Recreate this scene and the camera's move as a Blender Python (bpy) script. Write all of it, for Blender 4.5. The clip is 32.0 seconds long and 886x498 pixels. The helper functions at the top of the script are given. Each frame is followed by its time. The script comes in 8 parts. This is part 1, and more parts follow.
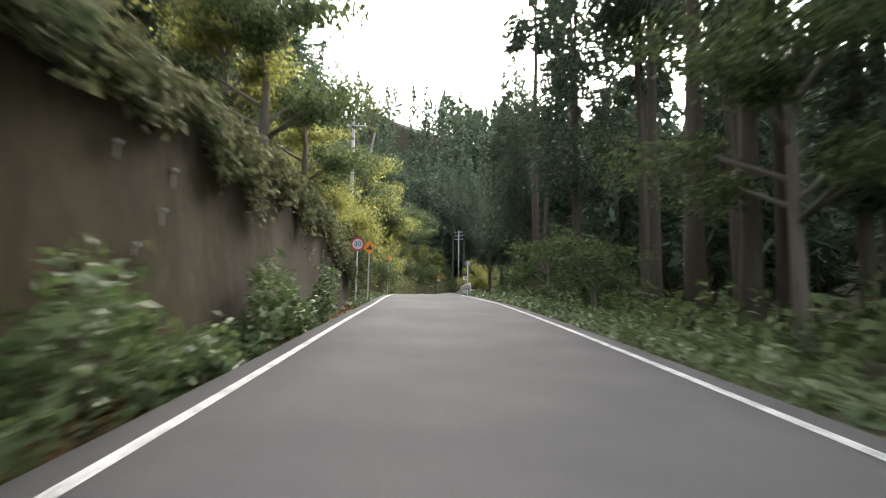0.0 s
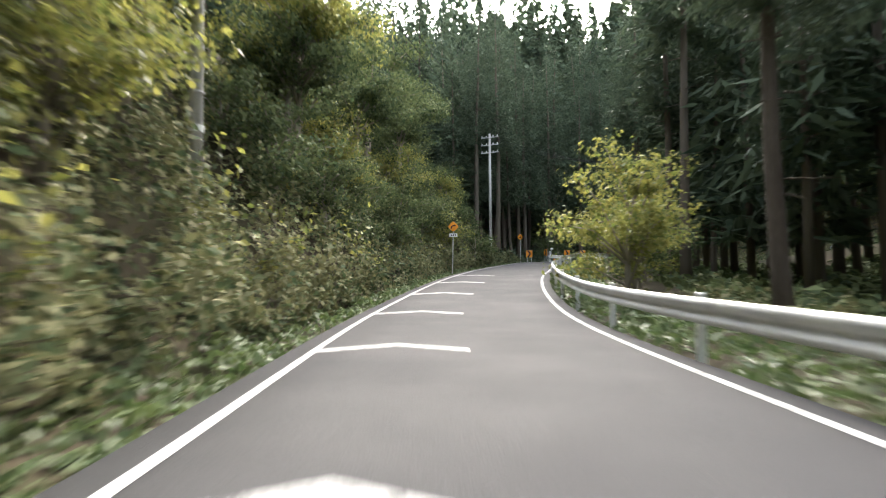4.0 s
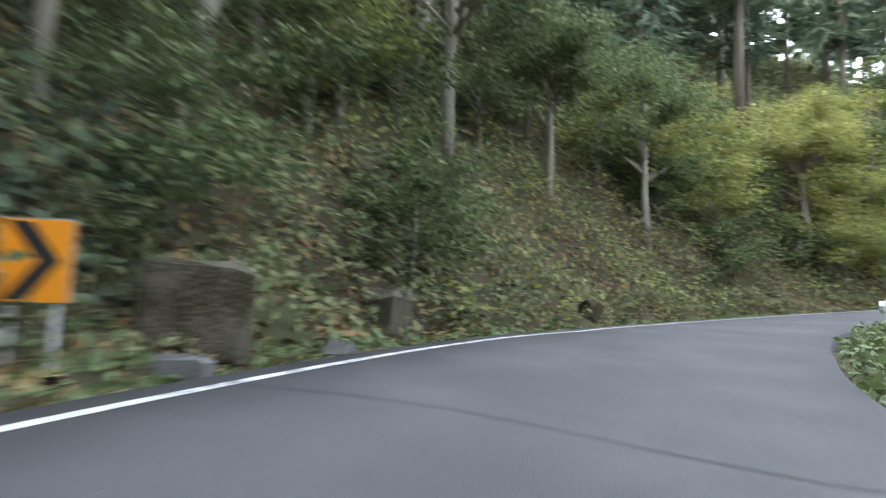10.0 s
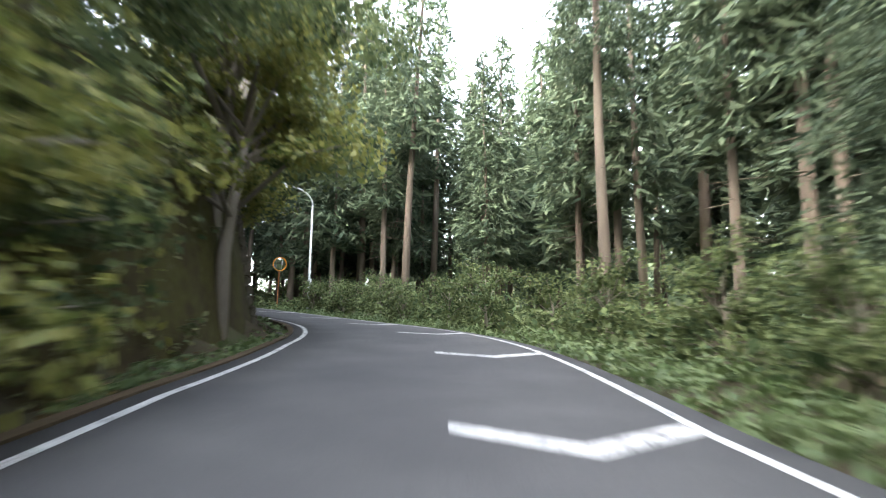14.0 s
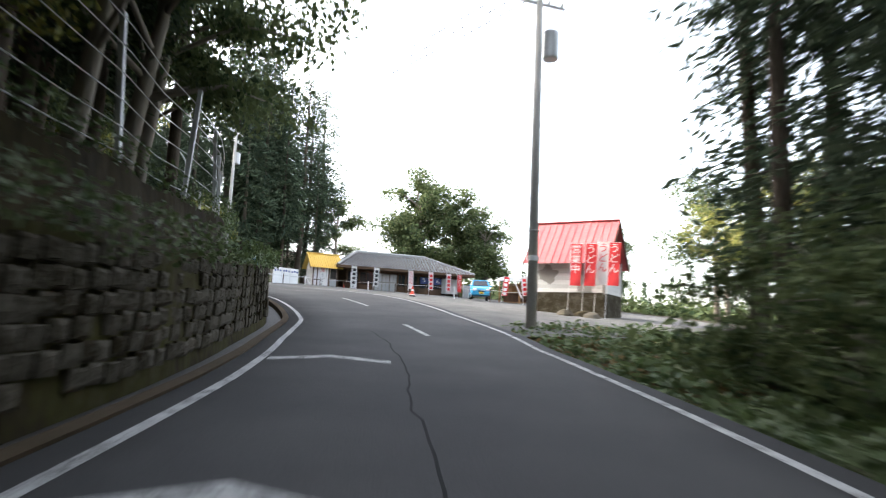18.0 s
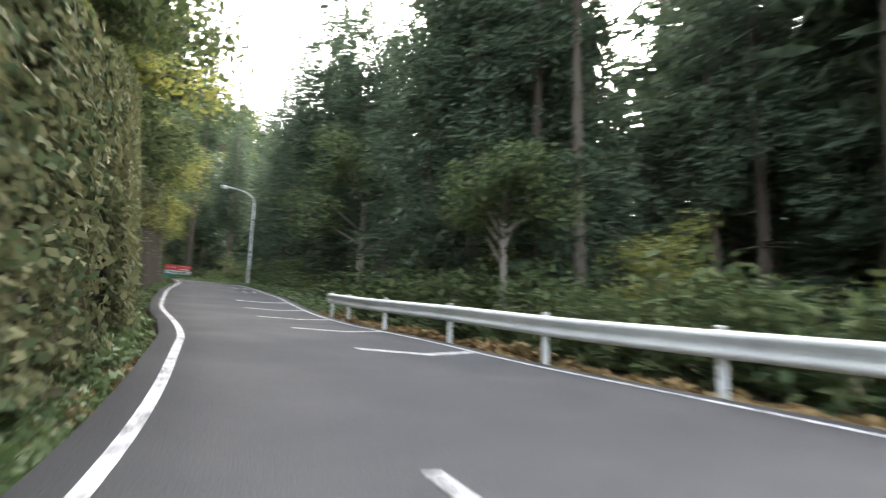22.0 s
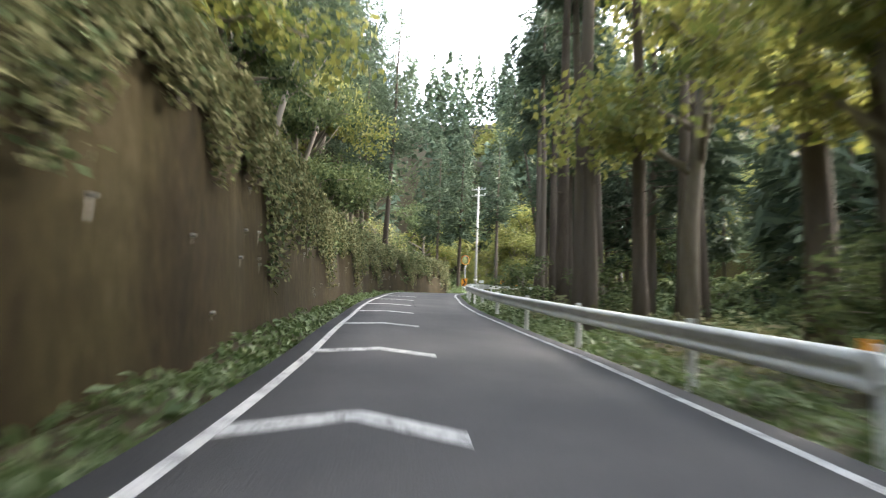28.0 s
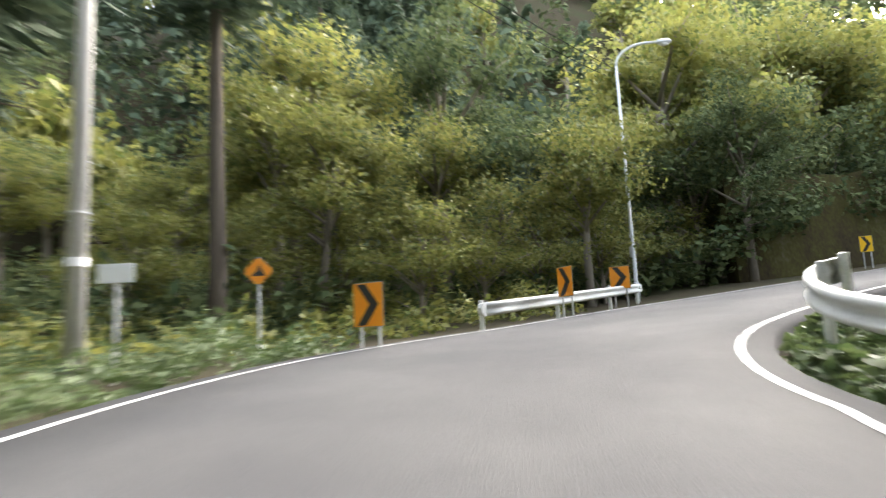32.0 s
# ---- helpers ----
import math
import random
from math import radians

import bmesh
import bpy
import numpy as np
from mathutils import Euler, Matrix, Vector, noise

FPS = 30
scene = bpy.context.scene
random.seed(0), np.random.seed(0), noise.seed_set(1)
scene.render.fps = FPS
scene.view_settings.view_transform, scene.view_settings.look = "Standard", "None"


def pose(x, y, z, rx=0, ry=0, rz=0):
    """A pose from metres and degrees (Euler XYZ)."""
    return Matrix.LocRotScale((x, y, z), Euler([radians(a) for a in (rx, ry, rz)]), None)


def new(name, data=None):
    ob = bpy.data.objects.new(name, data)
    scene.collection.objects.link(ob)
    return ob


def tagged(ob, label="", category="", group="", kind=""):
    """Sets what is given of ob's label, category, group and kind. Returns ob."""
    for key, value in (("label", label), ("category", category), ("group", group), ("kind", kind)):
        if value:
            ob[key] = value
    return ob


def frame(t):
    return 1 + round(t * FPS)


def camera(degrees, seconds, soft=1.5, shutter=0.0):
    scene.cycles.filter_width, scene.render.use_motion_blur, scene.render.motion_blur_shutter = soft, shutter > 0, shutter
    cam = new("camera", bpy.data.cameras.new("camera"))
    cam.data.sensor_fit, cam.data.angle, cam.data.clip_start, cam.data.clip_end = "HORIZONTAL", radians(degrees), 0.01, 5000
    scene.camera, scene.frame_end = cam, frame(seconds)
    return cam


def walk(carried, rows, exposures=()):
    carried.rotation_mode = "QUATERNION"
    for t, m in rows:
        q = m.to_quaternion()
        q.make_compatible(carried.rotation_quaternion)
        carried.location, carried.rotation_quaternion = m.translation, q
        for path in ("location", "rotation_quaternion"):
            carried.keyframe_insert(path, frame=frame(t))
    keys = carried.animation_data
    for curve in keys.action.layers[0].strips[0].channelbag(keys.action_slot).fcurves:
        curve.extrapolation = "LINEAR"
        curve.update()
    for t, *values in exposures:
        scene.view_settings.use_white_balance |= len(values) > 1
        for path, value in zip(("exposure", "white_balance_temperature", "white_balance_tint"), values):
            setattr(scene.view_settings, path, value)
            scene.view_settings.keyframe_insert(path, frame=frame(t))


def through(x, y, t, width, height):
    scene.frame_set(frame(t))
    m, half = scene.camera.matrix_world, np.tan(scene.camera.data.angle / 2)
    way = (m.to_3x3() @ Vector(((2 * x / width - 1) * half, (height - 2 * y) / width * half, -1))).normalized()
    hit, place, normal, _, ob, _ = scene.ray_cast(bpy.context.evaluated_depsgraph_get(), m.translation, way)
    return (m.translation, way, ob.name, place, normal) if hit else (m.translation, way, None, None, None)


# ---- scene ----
# The camera rides up a narrow mountain road: seconds, x, y, z, pitch, lean, yaw.
cam = camera(75.0, 32.0, soft=1.1, shutter=0.4)
DRIVE = [
    (0, -0.06, 0.38, 1.04, 6.20, 0.50, -0.28),
    (0.5, -0.18, 7.76, 1.53, 6.35, 0.87, 0.46),
    (1, -0.47, 15.77, 2.07, 6.08, 1.83, 1.08),
    (1.5, -0.76, 24.02, 2.56, 5.57, 1.96, 2.19),
    (2, -1.05, 32.24, 3.00, 5.16, 1.31, 1.82),
    (2.5, -1.31, 40.33, 3.36, 4.80, -2.24, 1.70),
    (3, -1.38, 48.31, 3.58, 3.96, -1.08, -0.09),
    (3.5, -1.25, 56.12, 3.72, 2.33, -0.06, -0.93),
    (4, -1.15, 63.68, 3.80, 2.85, -0.29, -0.17),
    (4.5, -1.25, 70.90, 3.91, 5.90, -1.14, 1.03),
    (5, -1.14, 77.89, 4.09, 7.39, -1.27, -3.01),
    (5.5, -0.50, 85.31, 4.47, 6.69, 1.00, -8.00),
    (6, 0.77, 92.90, 4.92, 6.51, 1.81, -11.47),
    (6.5, 2.28, 99.91, 5.28, 6.17, 1.28, -14.64),
    (7, 4.04, 106.52, 5.66, 5.74, 0.95, -16.93),
    (7.5, 6.19, 112.70, 6.04, 5.13, 1.71, -20.57),
    (8, 8.86, 118.36, 6.37, 3.91, 2.01, -26.11),
    (8.5, 11.82, 123.45, 6.50, 3.49, 2.36, -33.48),
    (9, 15.36, 127.72, 6.58, 4.95, 2.27, -40.82),
    (9.5, 19.27, 131.15, 6.53, 7.35, 2.35, -53.29),
    (10, 24.02, 133.46, 6.65, 5.27, 2.02, -69.03),
    (10.5, 29.59, 134.44, 6.89, 4.74, 2.22, -84.49),
    (11, 35.95, 133.91, 7.17, 4.26, 3.58, -99.16),
    (11.5, 42.65, 131.68, 7.44, 5.74, 1.38, -112.58),
    (12, 49.35, 127.87, 7.71, 7.67, -2.22, -122.49),
    (12.5, 55.24, 122.95, 8.18, 7.87, -0.86, -132.32),
    (13, 60.78, 116.66, 8.68, 7.58, -2.19, -140.14),
    (13.5, 65.94, 109.89, 9.26, 7.84, 1.88, -141.66),
    (14, 70.80, 103.04, 9.88, 8.65, 0.73, -145.20),
    (14.5, 75.47, 96.49, 10.48, 9.00, 0.43, -142.34),
    (15, 80.68, 91.04, 11.00, 8.37, 1.13, -131.54),
    (15.5, 86.93, 87.25, 11.47, 7.42, 2.64, -115.80),
    (16, 93.62, 84.52, 11.91, 7.49, 3.93, -111.45),
    (16.5, 100.34, 82.50, 12.49, 6.96, 2.74, -106.73),
    (17, 106.72, 81.46, 12.97, 6.98, 2.47, -101.40),
    (17.5, 112.35, 81.11, 13.40, 7.17, 2.44, -95.36),
    (18, 117.93, 81.22, 13.76, 7.24, 2.65, -89.85),
    (18.5, 124.20, 81.81, 14.16, 6.83, 0.31, -84.81),
    (19, 131.52, 83.01, 14.59, 6.60, 0.95, -78.49),
    (19.5, 138.31, 85.23, 15.11, 6.72, 0.84, -70.17),
    (20, 143.75, 88.46, 15.73, 6.49, -0.20, -61.26),
    (20.5, 148.52, 91.93, 16.26, 6.16, -0.96, -50.05),
    (21, 152.17, 96.26, 16.59, 7.72, 0.35, -36.63),
    (21.5, 154.02, 101.15, 17.10, 8.81, 1.36, -22.35),
    (22, 154.54, 106.10, 17.80, 9.07, 2.07, -5.94),
    (22.5, 153.85, 110.89, 18.37, 9.51, 1.95, 5.97),
    (23, 152.69, 115.62, 18.78, 9.93, 0.72, 12.98),
    (23.5, 151.02, 120.49, 19.22, 9.58, -0.34, 15.59),
    (24, 149.18, 125.51, 19.71, 8.82, -0.66, 16.14),
    (24.5, 147.43, 130.74, 20.31, 8.57, -0.07, 16.52),
    (25, 145.63, 136.39, 21.00, 8.39, 0.40, 16.93),
    (25.5, 143.57, 142.76, 21.73, 8.19, 1.33, 16.90),
    (26, 141.51, 149.15, 22.40, 8.40, 1.08, 18.72),
    (26.5, 139.07, 155.43, 23.03, 8.60, 1.20, 22.96),
    (27, 135.90, 161.47, 23.65, 8.71, 2.37, 30.37),
    (27.5, 131.75, 166.94, 24.28, 8.88, 4.46, 39.70),
    (28, 126.73, 171.88, 24.92, 8.64, 2.63, 46.74),
    (28.5, 121.18, 176.59, 25.61, 8.74, 0.51, 50.42),
    (29, 115.48, 181.22, 26.34, 9.25, -0.36, 50.65),
    (29.5, 110.01, 185.91, 27.07, 8.81, -0.79, 50.26),
    (30, 104.49, 190.46, 27.82, 8.74, -0.86, 48.72),
    (30.5, 99.27, 195.34, 28.56, 8.23, -0.01, 44.08),
    (31, 94.58, 200.88, 29.24, 8.35, -1.32, 37.28),
    (31.5, 91.11, 207.25, 29.81, 8.06, -2.28, 29.45),
    (32, 89.00, 213.53, 30.30, 7.67, -2.82, 19.39),
]
walk(cam, [(t, pose(x, y, z, 90 + pitch, -lean, yaw)) for t, x, y, z, pitch, lean, yaw in DRIVE],
     exposures=[(0, 2.9), (2.5, 3.1), (5, 3.4), (6, 3.8), (7, 4.3), (8, 5.0), (9, 4.8), (10, 4.8), (11, 4.9), (13.5, 4.4), (16, 4.8), (17, 4.0), (18, 2.95), (19, 2.2), (20, 2.0), (21, 2.9), (22, 3.8), (23, 4.2), (24, 4.4), (25, 4.5), (28, 3.9), (29, 4.2), (30, 4.2), (31, 4.1), (31.5, 4.0), (32, 3.6)])

# ---- world and light: hazy, overcast late afternoon ----
SUN_TURN, SUN_UP = -14.0, 34.0
world = bpy.data.worlds.new("world")
scene.world = world
world.use_nodes = True
wn, wl = world.node_tree.nodes, world.node_tree.links
wn.clear()
sky = wn.new("ShaderNodeTexSky")
sky.sky_type = "NISHITA"
sky.sun_disc = False
sky.sun_elevation, sky.sun_rotation = radians(SUN_UP), radians(-SUN_TURN)
sky.air_density, sky.dust_density, sky.ozone_density = 1.0, 4.0, 0.6
pale = wn.new("ShaderNodeHueSaturation")
pale.inputs["Saturation"].default_value = 0.5
back = wn.new("ShaderNodeBackground")
back.inputs["Strength"].default_value = 0.15
wout = wn.new("ShaderNodeOutputWorld")
wl.new(sky.outputs[0], pale.inputs["Color"])
wl.new(pale.outputs[0], back.inputs["Color"])
wl.new(back.outputs[0], wout.inputs["Surface"])
sun = new("sun", bpy.data.lights.new("sun", "SUN"))
sun.data.energy, sun.data.angle, sun.data.color = 0.7, radians(20), (1.0, 0.96, 0.9)
sun.matrix_world = pose(0, 0, 200, 90 - SUN_UP, 0, SUN_TURN + 180)


# ---- materials ----
def material(name, colours, scale=3.0, fine=40.0, rough=0.8, metal=0.0, bump=0.3, island=False, per_object=False,
             through=0.0, stretch=(1, 1, 1), contrast=1.0):
    """A surface whose colour wanders between the given ones at two sizes, with fine relief."""
    m = bpy.data.materials.new(name)
    m.use_nodes = True
    n, l = m.node_tree.nodes, m.node_tree.links
    b = n["Principled BSDF"]
    out = n["Material Output"]
    b.inputs["Roughness"].default_value, b.inputs["Metallic"].default_value = rough, metal
    b.inputs["Specular IOR Level"].default_value = 0.12 if rough > 0.68 else 0.5
    place = n.new("ShaderNodeTexCoord")
    size = n.new("ShaderNodeMapping")
    size.inputs["Scale"].default_value = stretch
    l.new(place.outputs["Object"], size.inputs["Vector"])
    big, small = n.new("ShaderNodeTexNoise"), n.new("ShaderNodeTexNoise")
    for tex, s, detail in ((big, scale, 4), (small, fine, 3)):
        tex.inputs["Scale"].default_value, tex.inputs["Detail"].default_value = s, detail
        l.new(size.outputs[0], tex.inputs["Vector"])
    mixed = n.new("ShaderNodeMath")
    mixed.operation = "MULTIPLY_ADD"
    mixed.inputs[1].default_value = 0.45
    l.new(small.outputs["Fac"], mixed.inputs[0])
    if island or per_object:
        rnd = n.new("ShaderNodeNewGeometry" if island else "ShaderNodeObjectInfo")
        half = n.new("ShaderNodeMath")
        half.operation = "MULTIPLY_ADD"
        half.inputs[1].default_value, half.inputs[2].default_value = 0.45 * contrast, 0.0
        l.new(rnd.outputs["Random Per Island" if island else "Random"], half.inputs[0])
        part_big = n.new("ShaderNodeMath")
        part_big.operation = "MULTIPLY_ADD"
        part_big.inputs[1].default_value = 0.5
        l.new(big.outputs["Fac"], part_big.inputs[0])
        l.new(half.outputs[0], part_big.inputs[2])
        l.new(part_big.outputs[0], mixed.inputs[2])
    else:
        part_big = n.new("ShaderNodeMath")
        part_big.operation = "MULTIPLY"
        part_big.inputs[1].default_value = 0.6
        l.new(big.outputs["Fac"], part_big.inputs[0])
        l.new(part_big.outputs[0], mixed.inputs[2])
    ramp = n.new("ShaderNodeValToRGB")
    e = ramp.color_ramp.elements
    while len(e) < len(colours):
        e.new(0.5)
    for i, c in enumerate(colours):
        e[i].position = 0.3 + 0.42 * i / max(1, len(colours) - 1)
        e[i].color = (*c, 1)
    l.new(mixed.outputs[0], ramp.inputs["Fac"])
    l.new(ramp.outputs["Color"], b.inputs["Base Color"])
    if bump:
        relief = n.new("ShaderNodeBump")
        relief.inputs["Strength"].default_value, relief.inputs["Distance"].default_value = bump, 0.02
        l.new(small.outputs["Fac"], relief.inputs["Height"])
        l.new(relief.outputs[0], b.inputs["Normal"])
    if through:
        t, mix = n.new("ShaderNodeBsdfTranslucent"), n.new("ShaderNodeMixShader")
        mix.inputs["Fac"].default_value = through
        l.new(ramp.outputs["Color"], t.inputs["Color"])
        l.new(b.outputs[0], mix.inputs[1])
        l.new(t.outputs[0], mix.inputs[2])
        l.new(mix.outputs[0], out.inputs["Surface"])
    return m


ASPHALT = material("asphalt", [(0.052, 0.052, 0.054), (0.07, 0.069, 0.068), (0.095, 0.093, 0.09)], 0.5, 60, 0.92, bump=0.5)
LINE = material("white_road_paint", [(0.07, 0.069, 0.067), (0.13, 0.128, 0.122), (0.36, 0.355, 0.34), (0.46, 0.455, 0.435), (0.52, 0.51, 0.49)], 5.0, 34, 0.8)
GRAVEL = material("packed_gravel", [(0.075, 0.072, 0.07), (0.11, 0.107, 0.1), (0.16, 0.152, 0.14)], 0.7, 45, 0.95, bump=0.6)
EARTH = material("forest_floor", [(0.03, 0.024, 0.015), (0.055, 0.045, 0.026), (0.04, 0.05, 0.02)], 0.35, 6, 1.0, bump=0.8)
CUT = material("cut_bank_earth", [(0.03, 0.022, 0.014), (0.07, 0.05, 0.03), (0.045, 0.036, 0.02)], 0.5, 7, 1.0, bump=0.9)
CONCRETE = material("stained_concrete", [(0.01, 0.007, 0.003), (0.022, 0.016, 0.007), (0.034, 0.027, 0.011), (0.065, 0.05, 0.026)], 0.5, 7, 0.95, bump=0.8, stretch=(1, 1, 0.35))
MOSS = material("mossy_concrete", [(0.02, 0.015, 0.009), (0.04, 0.03, 0.016), (0.06, 0.056, 0.016), (0.09, 0.076, 0.05)], 0.6, 9, 1.0, bump=0.9, stretch=(1, 1, 0.5))
BLOCK = material("weathered_stone_block", [(0.015, 0.011, 0.007), (0.034, 0.025, 0.014), (0.036, 0.029, 0.015), (0.1, 0.088, 0.066)], 2.2, 22, 0.95, bump=0.9, per_object=True)
STAIN = material("lime_streak", [(0.13, 0.12, 0.095), (0.32, 0.305, 0.265)], 3, 30, 0.9)
STEEL = material("galvanised_steel", [(0.38, 0.385, 0.38), (0.5, 0.5, 0.49), (0.6, 0.6, 0.58)], 1.2, 30, 0.5, 0.35, 0.15)
RAILW = material("chalky_white_rail", [(0.4, 0.4, 0.37), (0.56, 0.56, 0.52), (0.68, 0.68, 0.64)], 1.3, 25, 0.6, 0.1, 0.2)
POLE = material("concrete_pole", [(0.3, 0.285, 0.26), (0.4, 0.385, 0.35), (0.48, 0.46, 0.43)], 1.0, 35, 0.9, bump=0.3, stretch=(1, 1, 0.3))
LAMPM = material("painted_lamp_pole", [(0.45, 0.46, 0.45), (0.56, 0.57, 0.55)], 1.0, 30, 0.55, 0.2, 0.1)
BARK = material("cedar_bark", [(0.04, 0.031, 0.023), (0.075, 0.059, 0.045), (0.115, 0.095, 0.074)], 1.2, 14, 1.0, bump=0.8, stretch=(2.5, 2.5, 0.3), per_object=True)
PALEBARK = material("pale_bark", [(0.1, 0.085, 0.065), (0.18, 0.155, 0.12), (0.24, 0.21, 0.17)], 1.2, 14, 1.0, bump=0.6, stretch=(2, 2, 0.3), per_object=True)
CEDAR = material("cedar_needles", [(0.02, 0.032, 0.0213), (0.042, 0.064, 0.0400), (0.085, 0.112, 0.0650)], 0.25, 5, 0.7, bump=0, island=True, through=0.22)
LEAF = material("broad_leaves", [(0.022, 0.036, 0.0175), (0.056, 0.085, 0.0363), (0.125, 0.152, 0.0625)], 0.25, 3, 0.75, bump=0, island=True, through=0.3)
# yellow-green leaves, their colour raised to imitate sun shining through them
GOLD = material("sunlit_yellow_leaves", [(0.055, 0.075, 0.02), (0.14, 0.17, 0.042), (0.26, 0.255, 0.065)], 0.3, 3, 0.6, bump=0, island=True, through=0.5)
BANKLEAF = material("bank_leaves", [(0.022, 0.036, 0.0187), (0.055, 0.08, 0.0375), (0.1, 0.13, 0.0575), (0.17, 0.165, 0.0800)], 0.16, 1.6, 0.8, bump=0, island=True, through=0.25)
WEED = material("verge_weeds", [(0.035, 0.0636, 0.0184), (0.07, 0.1125, 0.0341), (0.11, 0.1468, 0.0525)], 0.3, 3, 0.65, bump=0, island=True, through=0.3)
DRY = material("dead_leaves", [(0.09, 0.055, 0.025), (0.17, 0.105, 0.045), (0.24, 0.17, 0.08)], 0.8, 12, 1.0, island=True, bump=0)
ORANGE = material("faded_orange_sheet", [(0.75, 0.24, 0.01), (0.85, 0.32, 0.015)], 2.5, 30, 0.45, bump=0.05)
YELLOWS = material("yellow_sheet", [(0.85, 0.5, 0.01), (0.9, 0.58, 0.02)], 2.5, 30, 0.45, bump=0.05)
BLACK = material("black_sheet", [(0.012, 0.012, 0.013), (0.025, 0.025, 0.026)], 2.5, 30, 0.5, bump=0.05)
WHITE = material("white_paint", [(0.6, 0.59, 0.56), (0.72, 0.71, 0.69), (0.8, 0.8, 0.78)], 1.5, 30, 0.6, bump=0.1)
RED = material("red_paint", [(0.45, 0.03, 0.025), (0.6, 0.05, 0.04)], 2.0, 30, 0.5, bump=0.05)
DIMBLUE = material("sign_blue", [(0.02, 0.04, 0.16), (0.03, 0.06, 0.22)], 2.0, 30, 0.5, bump=0.05)
GREENP = material("sign_green", [(0.02, 0.2, 0.13), (0.04, 0.27, 0.19)], 2.0, 30, 0.55, bump=0.05)
BACKS = material("sign_back", [(0.22, 0.2, 0.17), (0.32, 0.3, 0.27)], 2.0, 30, 0.6, 0.2, 0.1)
RUST = material("rusty_post", [(0.25, 0.09, 0.035), (0.4, 0.17, 0.07)], 4.0, 30, 0.8, bump=0.3)
MIRROR = material("mirror_face", [(0.7, 0.72, 0.73), (0.75, 0.77, 0.78)], 1.0, 20, 0.06, 1.0, 0)
RUBBER = material("black_rubber", [(0.012, 0.012, 0.012), (0.022, 0.022, 0.022)], 3, 40, 0.9)
CABLE = material("cable", [(0.015, 0.015, 0.015), (0.03, 0.03, 0.03)], 3, 40, 0.7)


# ---- building kit ----
class Kit:
    """Collects corners and faces of one mesh."""

    def __init__(self):
        self.v, self.f = [], []

    def add(self, verts, faces, m=None):
        k = len(self.v)
        self.v += [tuple(m @ Vector(p)) if m else tuple(p) for p in verts]
        self.f += [tuple(k + i for i in f) for f in faces]
        return self

    def box(self, c, s, bevel=0.0, m=None):
        x, y, z = (q / 2 for q in s)
        e = min(bevel, x * 0.8, y * 0.8, z * 0.8)
        if e <= 0:
            vs = [(c[0] + a * x, c[1] + b * y, c[2] + d * z) for a in (-1, 1) for b in (-1, 1) for d in (-1, 1)]
            fs = [(0, 1, 3, 2), (4, 6, 7, 5), (0, 4, 5, 1), (2, 3, 7, 6), (0, 2, 6, 4), (1, 5, 7, 3)]
            return self.add(vs, fs, m)
        ring = [(-x + e, -y), (x - e, -y), (x, -y + e), (x, y - e), (x - e, y), (-x + e, y), (-x, y - e), (-x, -y + e)]
        small = [(a * (1 - e / x), b * (1 - e / y)) for a, b in ring]
        vs = []
        for pts, h in ((small, -z), (ring, -z + e), (ring, z - e), (small, z)):
            vs += [(c[0] + a, c[1] + b, c[2] + h) for a, b in pts]
        fs = [tuple(range(7, -1, -1)), tuple(range(24, 32))]
        for r in range(3):
            fs += [(r * 8 + i, r * 8 + (i + 1) % 8, r * 8 + 8 + (i + 1) % 8, r * 8 + 8 + i) for i in range(8)]
        return self.add(vs, fs, m)

    def tube(self, pts, radii, n=8, m=None, caps=True):
        pts = [Vector(p) for p in pts]
        if not isinstance(radii, (list, tuple)):
            radii = [radii] * len(pts)
        vs, fs = [], []
        side = None
        for i, (p, r) in enumerate(zip(pts, radii)):
            d = (pts[min(i + 1, len(pts) - 1)] - pts[max(i - 1, 0)]).normalized()
            a = side if side and abs(side.dot(d)) < 0.9 else (Vector((1, 0, 0)) if abs(d.x) < 0.9 else Vector((0, 1, 0)))
            side = (a - d * a.dot(d)).normalized()
            up = d.cross(side)
            vs += [p + (side * math.cos(k * math.tau / n) + up * math.sin(k * math.tau / n)) * r for k in range(n)]
        for i in range(len(pts) - 1):
            fs += [(i * n + k, i * n + (k + 1) % n, (i + 1) * n + (k + 1) % n, (i + 1) * n + k) for k in range(n)]
        if caps:
            fs += [tuple(range(n - 1, -1, -1)), tuple(range((len(pts) - 1) * n, len(pts) * n))]
        return self.add(vs, fs, m)

    def slab(self, outline, y0, y1, m=None):
        """An outline in x and z, made thick from y0 to y1."""
        n = len(outline)
        vs = [(x, y0, z) for x, z in outline] + [(x, y1, z) for x, z in outline]
        fs = [tuple(range(n)), tuple(range(2 * n - 1, n - 1, -1))]
        fs += [(i, n + i, n + (i + 1) % n, (i + 1) % n) for i in range(n)]
        return self.add(vs, fs, m)

    def sweep(self, frames, outline, closed=True, caps=True):
        """An outline in x and z carried along the given poses."""
        n = len(outline)
        vs, fs = [], []
        for m in frames:
            vs += [m @ Vector((x, 0, z)) for x, z in outline]
        for i in range(len(frames) - 1):
            for k in range(n if closed else n - 1):
                fs.append((i * n + k, i * n + (k + 1) % n, (i + 1) * n + (k + 1) % n, (i + 1) * n + k))
        if caps and closed:
            fs += [tuple(range(n - 1, -1, -1)), tuple(range((len(frames) - 1) * n, len(frames) * n))]
        return self.add(vs, fs)

    def mesh(self, name, mat, smooth=False):
        me = bpy.data.meshes.new(name)
        me.from_pydata(self.v, [], self.f)
        me.materials.append(mat)
        if smooth:
            me.shade_smooth()
        me.update()
        return me


